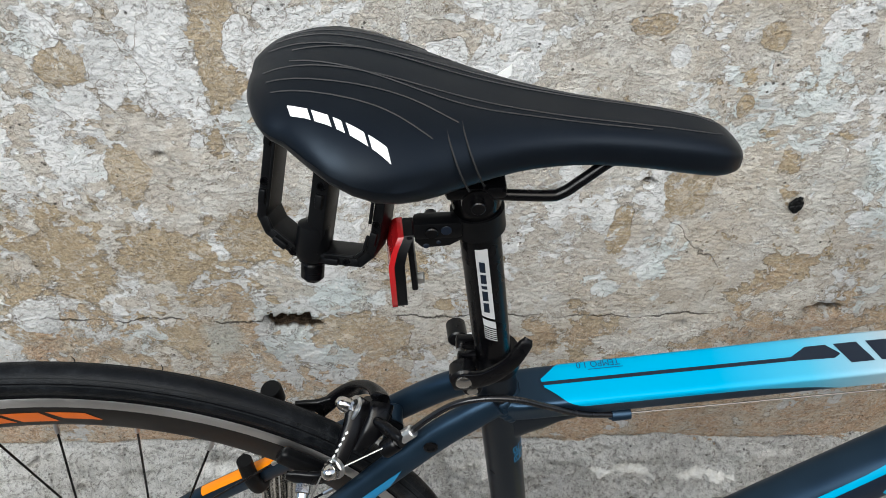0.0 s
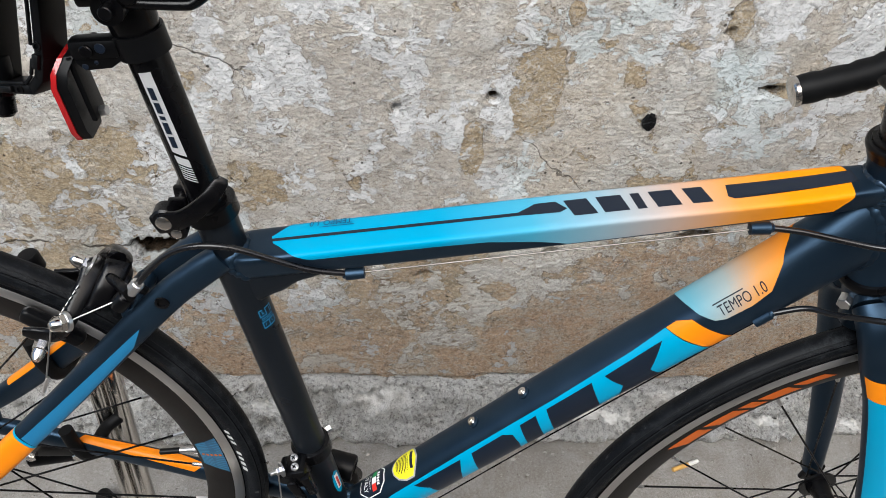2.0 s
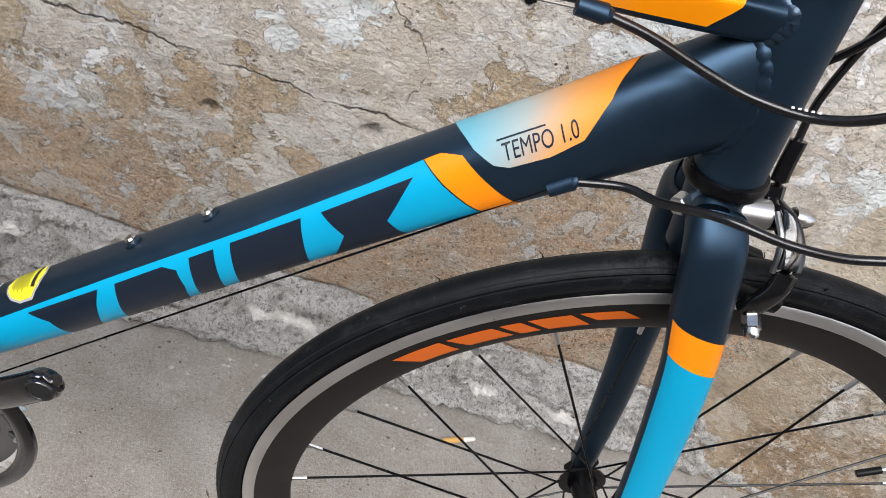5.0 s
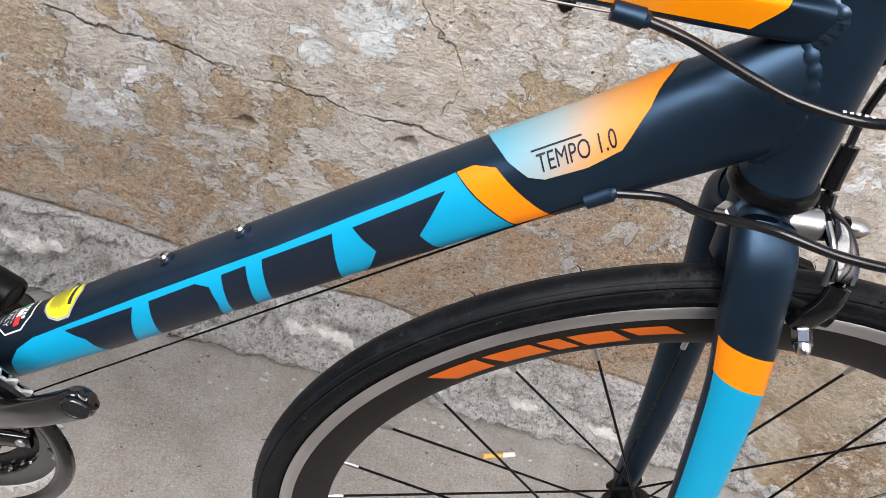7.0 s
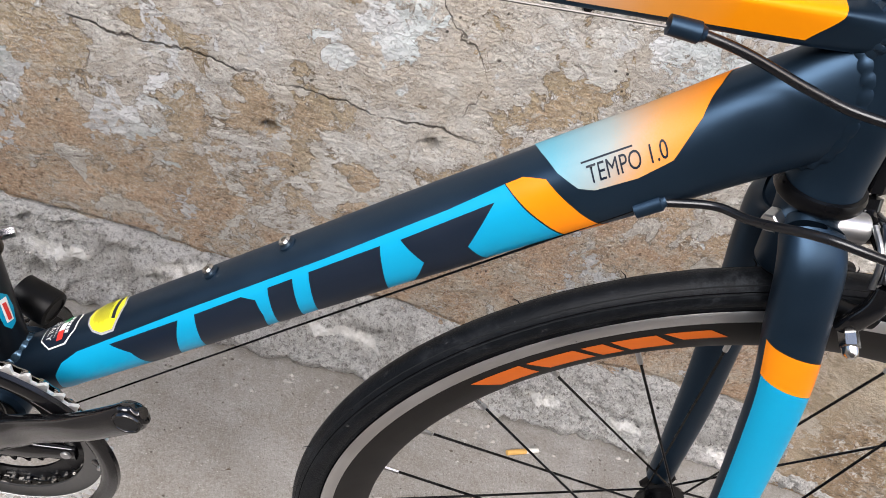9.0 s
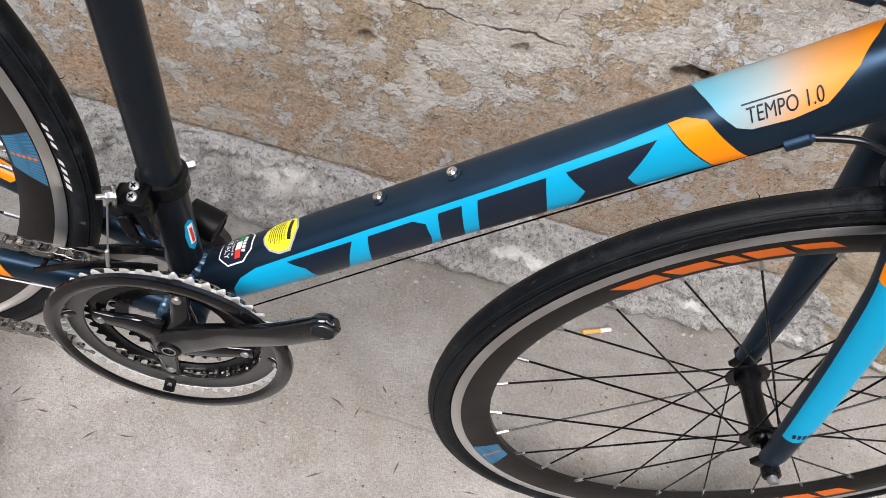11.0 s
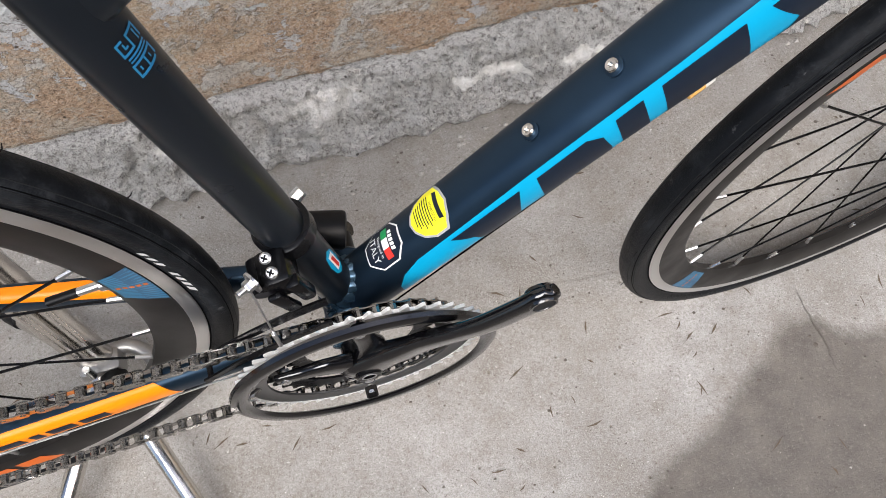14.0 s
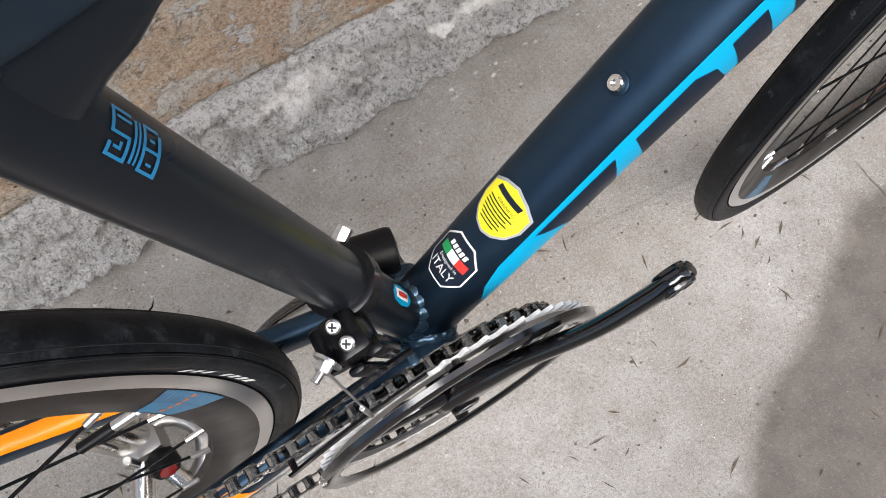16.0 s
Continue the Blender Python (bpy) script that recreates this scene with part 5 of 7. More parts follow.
lay("fading_panel", TT, [[(0.032, -12), (0.055, -60), (0.075, -78), (0.462, -78), (0.474, -55), (0.477, -25), (0.474, 20), (0.472, 56), (0.461, 118), (0.262, 126), (0.235, 97), (0.20, 72), (0.160, 68), (0.063, 66), (0.050, 45), (0.034, 10)]], FADE_TOP, top_tube, 0.0004, 0.015, 7, "panel fading from cyan to orange")
lay("dark_line", TT, [[(0.032, -4), (0.226, -3), (0.240, -24), (0.256, -24), (0.264, 0), (0.258, 10), (0.226, 7), (0.032, 5)]], INK, top_tube, 0.0007)
for s0, s1, lean in ((0.268, 0.286, 0.006), (0.291, 0.310, 0.004), (0.316, 0.323, 0.003), (0.331, 0.349, 0.004), (0.357, 0.372, 0.004)):
    lay("mark", TT, [slanted(s0, s1, -24, 24, -lean)], INK, top_tube, 0.0007)
lay("dark_bar", TT, [[(0.384, 14), (0.386, -22), (0.480, -22), (0.480, 16), (0.396, 16), (0.396, 22), (0.388, 22)]], INK, top_tube, 0.0007)
t = text2d("TEMPO 1.0", 0.0068)
decal("model_lettering", TT, cut2d(t, 0.006, 0.002), DEEPBLUE, top_tube, 0.0016, "", lambda u, v: (0.096 - u * 0.78, -37 + v * 2000))
lay("lettering_line", TT, [[(0.070, -21), (0.070, -19.5), (0.098, -19.5), (0.098, -21)]], DEEPBLUE, top_tube, 0.0016)

# seat tube, stays, fork
GLYPH = [(0, 0.38, 0.93, 1), (0, 0.06, 0.5, 0.93), (0, 0.38, 0.46, 0.53), (0.32, 0.38, 0.07, 0.46), (0, 0.38, 0, 0.07), (0, 0.06, 0.07, 0.28), (0.10, 0.38, 0.79, 0.85), (0.10, 0.24, 0.20, 0.26), (0.20, 0.25, 0.20, 0.36),
         (0.44, 0.49, 0.06, 0.95), (0.53, 0.57, 0.06, 0.95), (0.62, 0.68, 0, 1), (0.93, 1, 0, 0.9), (0.68, 0.93, 0, 0.07), (0.68, 0.93, 0.46, 0.53), (0.68, 0.94, 0.93, 1), (0.75, 0.86, 0.18, 0.24), (0.75, 0.86, 0.68, 0.74)]
for u0, u1, v0, v1 in GLYPH:
    lay("glyph_bar", ST, [[(0.338 - u * 0.021, 120 + v * 46) for u, v in ((u0, v0), (u1, v0), (u1, v1), (u0, v1))]], BLUE, seat_tube, 0.0004)
lay("label", ST, [[(0.052, 152), (0.058, 138), (0.072, 134), (0.086, 140), (0.090, 155), (0.084, 172), (0.070, 178), (0.056, 170)]], CYAN, seat_tube, 0.0004, label="small blue and white label")
lay("label_mark", ST, [[(0.060, 146), (0.084, 146), (0.084, 166), (0.060, 166)]], WHITE, seat_tube, 0.0007)
lay("label_mark", ST, [[(0.062, 152), (0.080, 150), (0.080, 160), (0.062, 162)]], FLAGR, seat_tube, 0.0010)
(S_near, s_near), (S_far, s_far) = stays
(C_near, c_near), (C_far, c_far) = chains
a, b, c = along(S_near, -0.140), along(S_near, -0.261), along(S_near, -0.395)
lay("blue_panel", S_near, [[(a, 92), (b, 70), (b + 0.004, 140), (b - 0.028, 142), (a + 0.022, 128)]], BLUE, s_near, label="mid blue panel")
lay("orange_panel", S_near, [[(b, -30), (c, -30), (c, 160), (b + 0.008, 160)]], ORANGE, s_near, label="orange panel")
lay("cyan_edge", S_near, [[(b - 0.003, -30), (b, -30), (b + 0.008, 160), (b + 0.005, 160)]], CYAN, s_near, 0.0005)
a, b = along(S_far, -0.225), along(S_far, -0.335)
lay("orange_panel", S_far, [[(a, -20), (b, -20), (b, 48), (a, 48)]], ORANGE, s_far, label="orange panel")
a, b = along(C_far, -0.155), along(C_far, -0.295)
lay("orange_panel", C_far, [[(a, 10), (a + 0.012, 70), (b, 40), (b - 0.006, -15), (a + 0.03, -20)]], ORANGE, c_far, label="orange panel")
a, b = along(C_near, -0.150), along(C_near, -0.292)
lay("orange_panel", C_near, [[(a, 15), (a - 0.018, 118), (b - 0.012, 118), (b, 15)]], ORANGE, c_near, label="orange panel")
for k, (u, w) in enumerate(((0.0, 0.017), (0.021, 0.017), (0.043, 0.007), (0.054, 0.017), (0.075, 0.018))):
    s1 = b - 0.018 - u
    lay("mark", C_near, [[(s1, 64), (s1 - 0.004, 98), (s1 - w - 0.004, 98), (s1 - w, 64)]], INK, c_near, 0.0007)


class Turned:
    """The skin of a tube that turns with the fork."""

    def __init__(self, tube):
        self.tube, self.st, self.s = tube, tube.st, tube.s

    def point(self, s, a, off=0.0):
        return STEER @ self.tube.point(s, a, off)


for (B, ob) in blades:
    zs = [p.z for p, *_ in B.st]
    at = lambda z: float(np.interp(-z, [-v for v in zs], B.s))
    if ob is blades[0][1]:
        T = Turned(B)
        a, b, c = at(0.634), at(0.609), at(0.40)
        lay("orange_band", T, [[(a + 0.011, 18), (a, 95), (a - 0.010, 155), (b - 0.010, 155), (b, 95), (b + 0.011, 18)]], ORANGE, ob, label="orange band")
        lay("cyan_panel", T, [[(b + 0.011, 20), (b, 95), (b - 0.010, 152), (c, 150), (c + 0.004, 95), (c, 20)]], CYAN, ob, label="cyan panel")
        for k in range(4):
            lay("mark", T, [[(c - 0.004, 50 + 18 * k), (c - 0.004, 62 + 18 * k), (c - 0.011, 66 + 18 * k), (c - 0.011, 54 + 18 * k)]], INK, ob, 0.0007)

# bottle bosses
for x, z in ((0.1865, 0.5605), (0.1406, 0.5147)):
    d = V(-1, 0, 1).normalized()
    p = V(x + 0.0025, 0, z - 0.0025) + d * 0.0035
    part("bottle_boss", lathe([(-0.004, 0.0065), (0.0005, 0.0062), (0.001, 0.0052)], p, d, 20), NAVY, down_tube)
    part("bolt", lathe([(0.0, 0.0040), (0.003, 0.0044), (0.0042, 0.0036), (0.0042, 0.0018), (0.0022, 0.0017)], p, d, 16), CHROME, down_tube, "bright hex socket bolt")

# ---- seat clamp with its lever ----
clamp = part("seat_clamp", lathe([(-0.0075, 0.0160), (-0.007, 0.0200), (0.006, 0.0200), (0.0065, 0.0145)], on_seat(0.784), STA, 36), BLACK, BIKE, "black quick-release seat clamp")
ears = on_seat(0.784) + V(-0.021, 0, 0.007)
for sgn in (-1, 1):
    part("clamp_ear", block((0.014, 0.006, 0.013), Matrix.Translation(ears + V(0, 0.008 * sgn, 0)), 0.002), BLACK, clamp)
part("skewer", rod(ears + V(-0.003, -0.03, 0), ears + V(-0.004, 0.034, -0.010), 0.0026, 12), STEEL, clamp)
part("adjust_nut", rod(ears + V(-0.004, 0.018, -0.009), ears + V(-0.005, 0.036, -0.010), 0.0078, 20), BLACK, clamp, "black knurled nut")
part("cam_plate", rod(ears + V(0.003, -0.0316, -0.007), ears + V(0.003, -0.0215, -0.007), 0.0075, 20), BLACK, clamp)
part("cam", rod(ears + V(-0.004, -0.0315, 0.003), ears + V(-0.004, -0.0175, 0.003), 0.0098, 24), BLACK, clamp)
part("cam_pin", lathe([(0, 0.0042), (0.0015, 0.0040), (0.002, 0.003)], ears + V(0.003, -0.0318, -0.007), (0, -1, 0), 18), CHROME, clamp)
part("cam_pin", lathe([(0, 0.006), (0.002, 0.0058), (0.003, 0.004)], ears + V(-0.004, -0.0318, 0.003), (0, -1, 0), 20), CHROME, clamp, "bright pivot pin")
lever = Tube([(-0.1035, -0.0285, 0.7895, 0.0030, 0.0080, 4), (-0.094, -0.0305, 0.7930, 0.0028, 0.0088, 4), (-0.079, -0.0325, 0.7995, 0.0026, 0.0070, 4), (-0.064, -0.0290, 0.8105, 0.0026, 0.0062, 4), (-0.0545, -0.0225, 0.8205, 0.0024, 0.0055, 4), (-0.0515, -0.0195, 0.8245, 0.0016, 0.0035, 3)], 20, 6)
part("lever", lever.mesh(), BLACK, clamp, "black cam lever")

# post lettering
POST = Tube([(*on_seat(0.77), 0.0136, 0.0136, 2), (*on_seat(0.92), 0.0136, 0.0136, 2)], 36, 8)
ps = lambda z: (z - 0.77) / STA.z
SILVERINK = worn("silver ink", (0.55, 0.55, 0.56), 0.4, 0.3, 0, 600, 0.00003, 0.06)
lay("silver_panel", POST, [[(ps(0.902), 70), (ps(0.902), 104), (ps(0.837), 106), (ps(0.8425), 70)]], SILVERINK, post, label="silver panel")
for k, (z0, z1) in enumerate(((0.892, 0.883), (0.881, 0.873), (0.871, 0.868), (0.866, 0.857), (0.855, 0.846))):
    lay("mark", POST, [[(ps(z0), 78), (ps(z0 - 0.001), 93), (ps(z1 - 0.001), 93), (ps(z1), 78)]], INK, post, 0.0007)
lay("stripe", POST, [[(ps(0.8400), 71), (ps(0.8345), 106), (ps(0.8275), 107), (ps(0.8330), 72)]], SILVERINK, post, 0.0005)
for k in range(6):
    z0 = 0.8318 - 0.0021 * k
    lay("stripe", POST, [[(ps(z0), 72), (ps(z0 - 0.0055), 107), (ps(z0 - 0.0065), 107), (ps(z0 - 0.0010), 72)]], SILVERINK, post, 0.0005)

# saddle print and stitching
def saddle_top(x, y):
    a = np.array(rows)
    w, top, low = (float(np.interp(x, a[:, 0], a[:, j])) for j in (1, 2, 3))
    q = min(0.999, abs(y) / w) ** (1 / 0.72)
    c = math.sqrt(max(0, 1 - q * q))
    zc = low + (top - low) * 0.42
    dip = -0.0010 * math.exp(-(y / max(0.006, 0.13 * w + 0.004)) ** 2) * min(1, max(0, (0.05 - x) / 0.05))
    return V(x, y, zc + (top - zc) * c ** 0.52 + dip - 0.013 * (y / 0.075) ** 2)


STITCH = worn("grey stitching", (0.017, 0.017, 0.019), 0.6)
for sgn in (-1, 1):
    for pts in ([(-0.2135, 0.012), (-0.17, 0.013), (-0.10, 0.0125), (-0.02, 0.011), (0.03, 0.009), (0.045, 0.006)], [(-0.2105, 0.022), (-0.18, 0.026), (-0.14, 0.027), (-0.112, 0.034)], [(-0.2075, 0.031), (-0.18, 0.036), (-0.15, 0.040), (-0.126, 0.048)],
                [(-0.200, 0.006), (-0.12, 0.019), (-0.06, 0.016), (0.0, 0.0135)]):
        path = smooth_path([(x, y * sgn, 0) for x, y in pts], 10)
        part("stitch_line", sweep([saddle_top(p.x, p.y) + V(0, 0, 0.0002) for p in path], 0.00045, 5), STITCH, saddle)
    for x0 in (-0.117, -0.1085):
        ring = saddle_ring(*[float(np.interp(x0, np.array(rows)[:, 0], np.array(rows)[:, j])) for j in range(4)], 90)
        side_pts = [p + V(0.45 * (1.003 - p.z), -0.0004 * sgn, 0.0) for p in ring if p.y * sgn > 0.028 and p.z > 0.978]
        side_pts.sort(key=lambda p: p.z)
        part("seam", sweep(side_pts, 0.0006, 5), SEAM, saddle)
    for k, (u0, u1) in enumerate(((0.0, 0.011), (0.013, 0.022), (0.0245, 0.029), (0.0315, 0.041), (0.043, 0.053))):
        bm = bmesh.new()
        grid = [[None] * 4 for _ in range(5)]
        for i in range(5):
            for j in range(4):
                u, v = u0 + (u1 - u0) * i / 4, 0.0074 * j / 3
                x, y = -0.196 + (u - v * 0.10) * 0.93 - v * 0.2, (0.0485 + u * 0.34 - v * 0.85) * sgn
                grid[i][j] = bm.verts.new(saddle_top(x, y) + V(0, 0, 0.0005))
        for i in range(4):
            for j in range(3):
                bm.faces.new((grid[i][j], grid[i + 1][j], grid[i + 1][j + 1], grid[i][j + 1]))
        part("print_mark", bm, WHITE, saddle)

# ---- reflector on a bracket ----
br = on_seat(0.918)
bracket = part("reflector_bracket", lathe([(-0.008, 0.0142), (-0.008, 0.0172), (0.008, 0.0172), (0.008, 0.0142)], br, STA, 32), PLASTIC, BIKE, "black plastic clamp bracket")
part("bracket_lug", block((0.032, 0.014, 0.014), Matrix.Translation(br + V(-0.026, -0.008, -0.001)) @ pose(0, 0, 0, 0, -4, 0), 0.004), PLASTIC, bracket)
part("bracket_flange", slab([(-0.040, 0.004), (-0.040, -0.010), (-0.035, -0.015), (-0.018, -0.013), (-0.008, -0.006), (-0.006, 0.004)], 0.005, Matrix.Translation(br + V(0, -0.010, -0.001)), 0.001), PLASTIC, bracket)
# Ink-dark discs laid on the flange stand for the shade inside its holes
for dx, dz, r in ((-0.033, -0.0115, 0.0020), (-0.0255, -0.0085, 0.0014), (-0.021, 0.001, 0.0034)):
    part("flange_hole_disc", rod(br + V(dx, -0.0158, dz), br + V(dx, -0.0152, dz), r, 14), INK, bracket)
part("bracket_bolt", rod(br + V(-0.030, -0.017, -0.001), br + V(-0.030, 0.004, -0.001), 0.0042, 14), BLACK, bracket)
part("bracket_arm", block((0.004, 0.018, 0.046), Matrix.Translation((-0.1335, -0.004, 0.888)) @ pose(0, 0, 0, 0, -6, 0), 0.001), PLASTIC, bracket)
RTILT = Matrix.Translation((-0.1470, -0.003, 0.8815)) @ pose(0, 0, 0, 0, -4, 0) @ pose(0, 0, 0, 0, 0, 3)


def reflector_shell(x0, x1, grow):
    """A plate with cut corners whose top quarter leans forward."""
    rows_ = ((-0.030, 0.012, 0), (-0.022, 0.0165, 0), (0.012, 0.0185, 0), (0.0215, 0.0165, 0.0026), (0.029, 0.010, 0.0075))
    bm = loft([[V(x0 + d, -w - grow, z), V(x1 + d, -w - grow, z), V(x1 + d, w + grow, z), V(x0 + d, w + grow, z)] for z, w, d in rows_])
    bmesh.ops.transform(bm, matrix=RTILT, verts=bm.verts)
    return bm


part("reflector_back", reflector_shell(0.0016, 0.0085, -0.001), PLASTIC, bracket)
refl = reflector_shell(-0.0018, 0.0018, 0.0)
part("reflector", refl, RED, bracket, "red rear reflector")
part("bracket_nut", rod((-0.131, -0.004, 0.868), (-0.125, -0.004, 0.869), 0.004, 6), STEEL, bracket)

# ---- drivetrain ----
def toothed(r0, root, tip, teeth, y0, y1):
    """A chainring: a flat ring with teeth."""
    n = teeth * 8
    prof = [root, root, root + (tip - root) * 0.55, tip, tip, root + (tip - root) * 0.55, root, root]
    rings = []
    for y, f in ((y0, 0), (y0, 1), (y1, 1), (y1, 0)):
        rings.append([V((prof[k % 8] if f else r0) * math.cos(2 * math.pi * k / n), y, (prof[k % 8] if f else r0) * math.sin(2 * math.pi * k / n)) for k in range(n)])
    return loft(rings, None, False, True)


def bar(points, hw, hh, n=20, e=3, steps=6):
    return Tube([(*p, hw, hh, e) for p in points], n, steps).mesh()


crankset = new("crankset")
crankset.parent = BIKE
crankset.matrix_basis = Matrix.Translation((0, 0, 0.334))
crankset.empty_display_size = 0.02
ALLOY = worn("dull scuffed alloy", (0.19, 0.19, 0.19), 0.38, 0.9, 0.0, 300, 0.0002, 0.3)
TEETH = worn("bright nickel-plated alloy", (0.92, 0.91, 0.89), 0.34, 0.55, 0.0, 900, 0.0001, 0.1)
ring = part("outer_chainring", toothed(0.0915, 0.0935, 0.1000, 46, -0.0560, -0.0535), TEETH, crankset, "bare alloy outer chainring with teeth", edge=30)
part("ring_web", lathe([(-0.0557, 0.0765), (-0.0557, 0.0914), (-0.0538, 0.0914), (-0.0538, 0.0765)], (0, 0, 0), (0, 1, 0), 96, closed=True), ALLOY, ring, "dull scuffed alloy web")
part("middle_chainring", toothed(0.0610, 0.0755, 0.081, 39, -0.0480, -0.0460), BLACK, crankset, "black middle chainring", edge=30)
part("inner_chainring", toothed(0.0440, 0.0555, 0.061, 30, -0.0415, -0.0395), BLACK, crankset, "black inner chainring", edge=30)
GLOSS = worn("glossy black plastic", (0.0030, 0.0030, 0.0036), 0.13, 0.0, 0.45, 500, 0.0001, 0.3, 0.55)
guard = part("chain_guard", lathe([(-0.0640, 0.0925), (-0.0658, 0.0940), (-0.0668, 0.0975), (-0.0668, 0.1030), (-0.0650, 0.1060), (-0.0618, 0.1068), (-0.0612, 0.1052), (-0.0632, 0.1025), (-0.0625, 0.0945)], (0, 0, -0.005), (0, 1, 0), 120, closed=True), GLOSS, crankset, "glossy black chain guard ring")
for k in range(4):
    a = radians(90 * k - 3)
    d, e = V(math.cos(a), 0, math.sin(a)), V(-math.sin(a), 0, math.cos(a))
    arm = Tube([(*(d * 0.010 - e * 0.006 + V(0, -0.057, 0)), 0.006, 0.015, 3), (*(d * 0.030 - e * 0.007 + V(0, -0.055, 0)), 0.0050, 0.0115, 3), (*(d * 0.050 - e * 0.003 + V(0, -0.0535, 0)), 0.0042, 0.0085, 3), (*(d * 0.069 + V(0, -0.0525, 0)), 0.0030, 0.0075, 3)], 16, 4)
    part("spider_arm", arm.mesh(), GLOSS, crankset)
    part("chainring_bolt", rod(d * 0.0625 + V(0, -0.0575, 0), d * 0.0625 + V(0, -0.046, 0), 0.0042, 14), STEEL, crankset)
    part("guard_tab", bar([d * 0.082 + V(0, -0.0525, 0), d * 0.090 + V(0, -0.0560, 0), d * 0.097 + V(0, -0.0615, 0)], 0.0030, 0.0055), GLOSS, crankset)
    part("guard_screw", rod(d * 0.0905 + V(0, -0.0605, 0), d * 0.0895 + V(0, -0.055, 0), 0.0026, 12), STEEL, crankset)
for s, ang in ((-1, 45.6), (1, 225.6)):
    a = radians(ang)
    d = V(math.cos(a), 0, math.sin(a))
    y = lambda v: V(0, v * s, 0)
    T = Tube([(*(d * -0.012 + y(0.0575)), 0.008, 0.0155, 3), (*(d * 0.0 + y(0.0585)), 0.0095, 0.0175, 3), (*(d * 0.03 + y(0.0625)), 0.0085, 0.0155, 3), (*(d * 0.07 + y(0.070)), 0.0065, 0.0135, 3), (*(d * 0.12 + y(0.0815)), 0.0058, 0.0125, 3), (*(d * 0.160 + y(0.0862)), 0.0056, 0.0123, 3), (*(d * 0.1755 + y(0.0868)), 0.0055, 0.0122, 2.8), (*(d * 0.1835 + y(0.0868)), 0.0050, 0.0090, 2.4), (*(d * 0.1868 + y(0.0868)), 0.0040, 0.0035, 2.0)], 28, 8)
    crank = part("crank_arm", T.mesh(), GLOSS, crankset, "black alloy crank arm with an empty pedal hole")
    end = d * 0.1745 + y(0.0868)
    eye = part("pedal_eye", lathe([(-0.0050, 0.0072), (-0.0062, 0.0078), (-0.0062, 0.0092), (-0.0050, 0.0100), (0.0050, 0.0100), (0.0062, 0.0092), (0.0062, 0.0078), (0.0050, 0.0072)], end, (0, 1, 0), 32, closed=True), GLOSS, crankset, "threaded empty pedal eye")
    # Dark disc filling the eye: the hole's shade put into colour
    part("eye_hole_disc", lathe([(-0.0058, 0.0074), (0.0058, 0.0074)], end, (0, 1, 0), 32), SEAM, eye, "dark disc standing for the shaded pedal hole")
    part("crank_bolt", lathe([(0, 0.0105), (0.003, 0.0105), (0.0042, 0.0092), (0.0042, 0.006), (0.001, 0.0055)], y(0.066), (0, s, 0), 28), BLACK, crankset)
    part("bolt_ring", lathe([(0.0042, 0.0062), (0.0046, 0.0062), (0.0046, 0.0050), (0.0042, 0.0050)], y(0.066), (0, s, 0), 28, closed=True), STEEL, crankset)
    part("spindle_cup", rod((0, 0.034 * s, 0), (0, 0.055 * s, 0), 0.0165, 28), BLACK, crankset)

# chain: rollers and side plates, one link after another
CHAINMAT = worn("oily chain steel", (0.30, 0.29, 0.275), 0.20, 1.0, 0.0, 400, 0.0003, 0.4)
chain = new("chain")
chain.parent = BIKE
chain.empty_display_size = 0.02


def link_mesh(outer):
    bm = bmesh.new()
    w = 0.0041 if outer else 0.0030
    for s in (-1, 1):
        pts = []
        for k in range(8):
            a = math.pi / 2 + math.pi * k / 7
            pts.append((-0.00635 + 0.0043 * math.cos(a), 0.0043 * math.sin(a)))
        pts.append((0, -0.0033))
        for k in range(8):
            a = -math.pi / 2 + math.pi * k / 7
            pts.append((0.00635 + 0.0043 * math.cos(a), 0.0043 * math.sin(a)))
        pts.append((0, 0.0033))
        slab(pts, 0.0009, Matrix.Translation((0, s * w, 0)), 0, bm)
    if outer:
        for x in (-0.00635, 0.00635):
            rod((x, -0.0050, 0), (x, 0.0050, 0), 0.0018, 8, bm, 0.0002)
            rod((x, -0.0026, 0), (x, 0.0026, 0), 0.0038, 10, bm, 0.0002)
    me = finish(bm, "link", CHAINMAT)
    sharp(me, 35)
    return me


LINKS = (link_mesh(True), link_mesh(False))
route = [V(-0.43, -0.044, 0.462), V(-0.33, -0.0445, 0.4215), V(-0.23, -0.0455, 0.4165), V(-0.10, -0.0470, 0.4140)]
for k in range(19):
    a = radians(98 - 180 * k / 13)
    if a > radians(-100):
        route.append(V(0.0788 * math.cos(a), -0.0470, 0.334 + 0.0788 * math.sin(a)))
route += [V(-0.06, -0.0480, 0.262), V(-0.12, -0.0475, 0.276), V(-0.25, -0.0465, 0.267), V(-0.38, -0.045, 0.262), V(-0.43, -0.045, 0.262)]
fine = smooth_path(route, 24)
walked, k = [fine[0]], 0
for p in fine:
    while (p - walked[-1]).length >= 0.0127:
        walked.append(walked[-1] + (p - walked[-1]).normalized() * 0.0127)
for i, (p, q) in enumerate(zip(walked, walked[1:])):
    d = (q - p).normalized()
    m = Matrix.Translation((p + q) / 2) @ d.to_track_quat("X", "Z").to_matrix().to_4x4()
    share("link", LINKS[i % 2], m, chain)

# rear sprockets, spoke guard and changer
cassette = new("freewheel")
cassette.parent = BIKE
cassette.matrix_basis = Matrix.Translation(REAR)
cassette.empty_display_size = 0.02
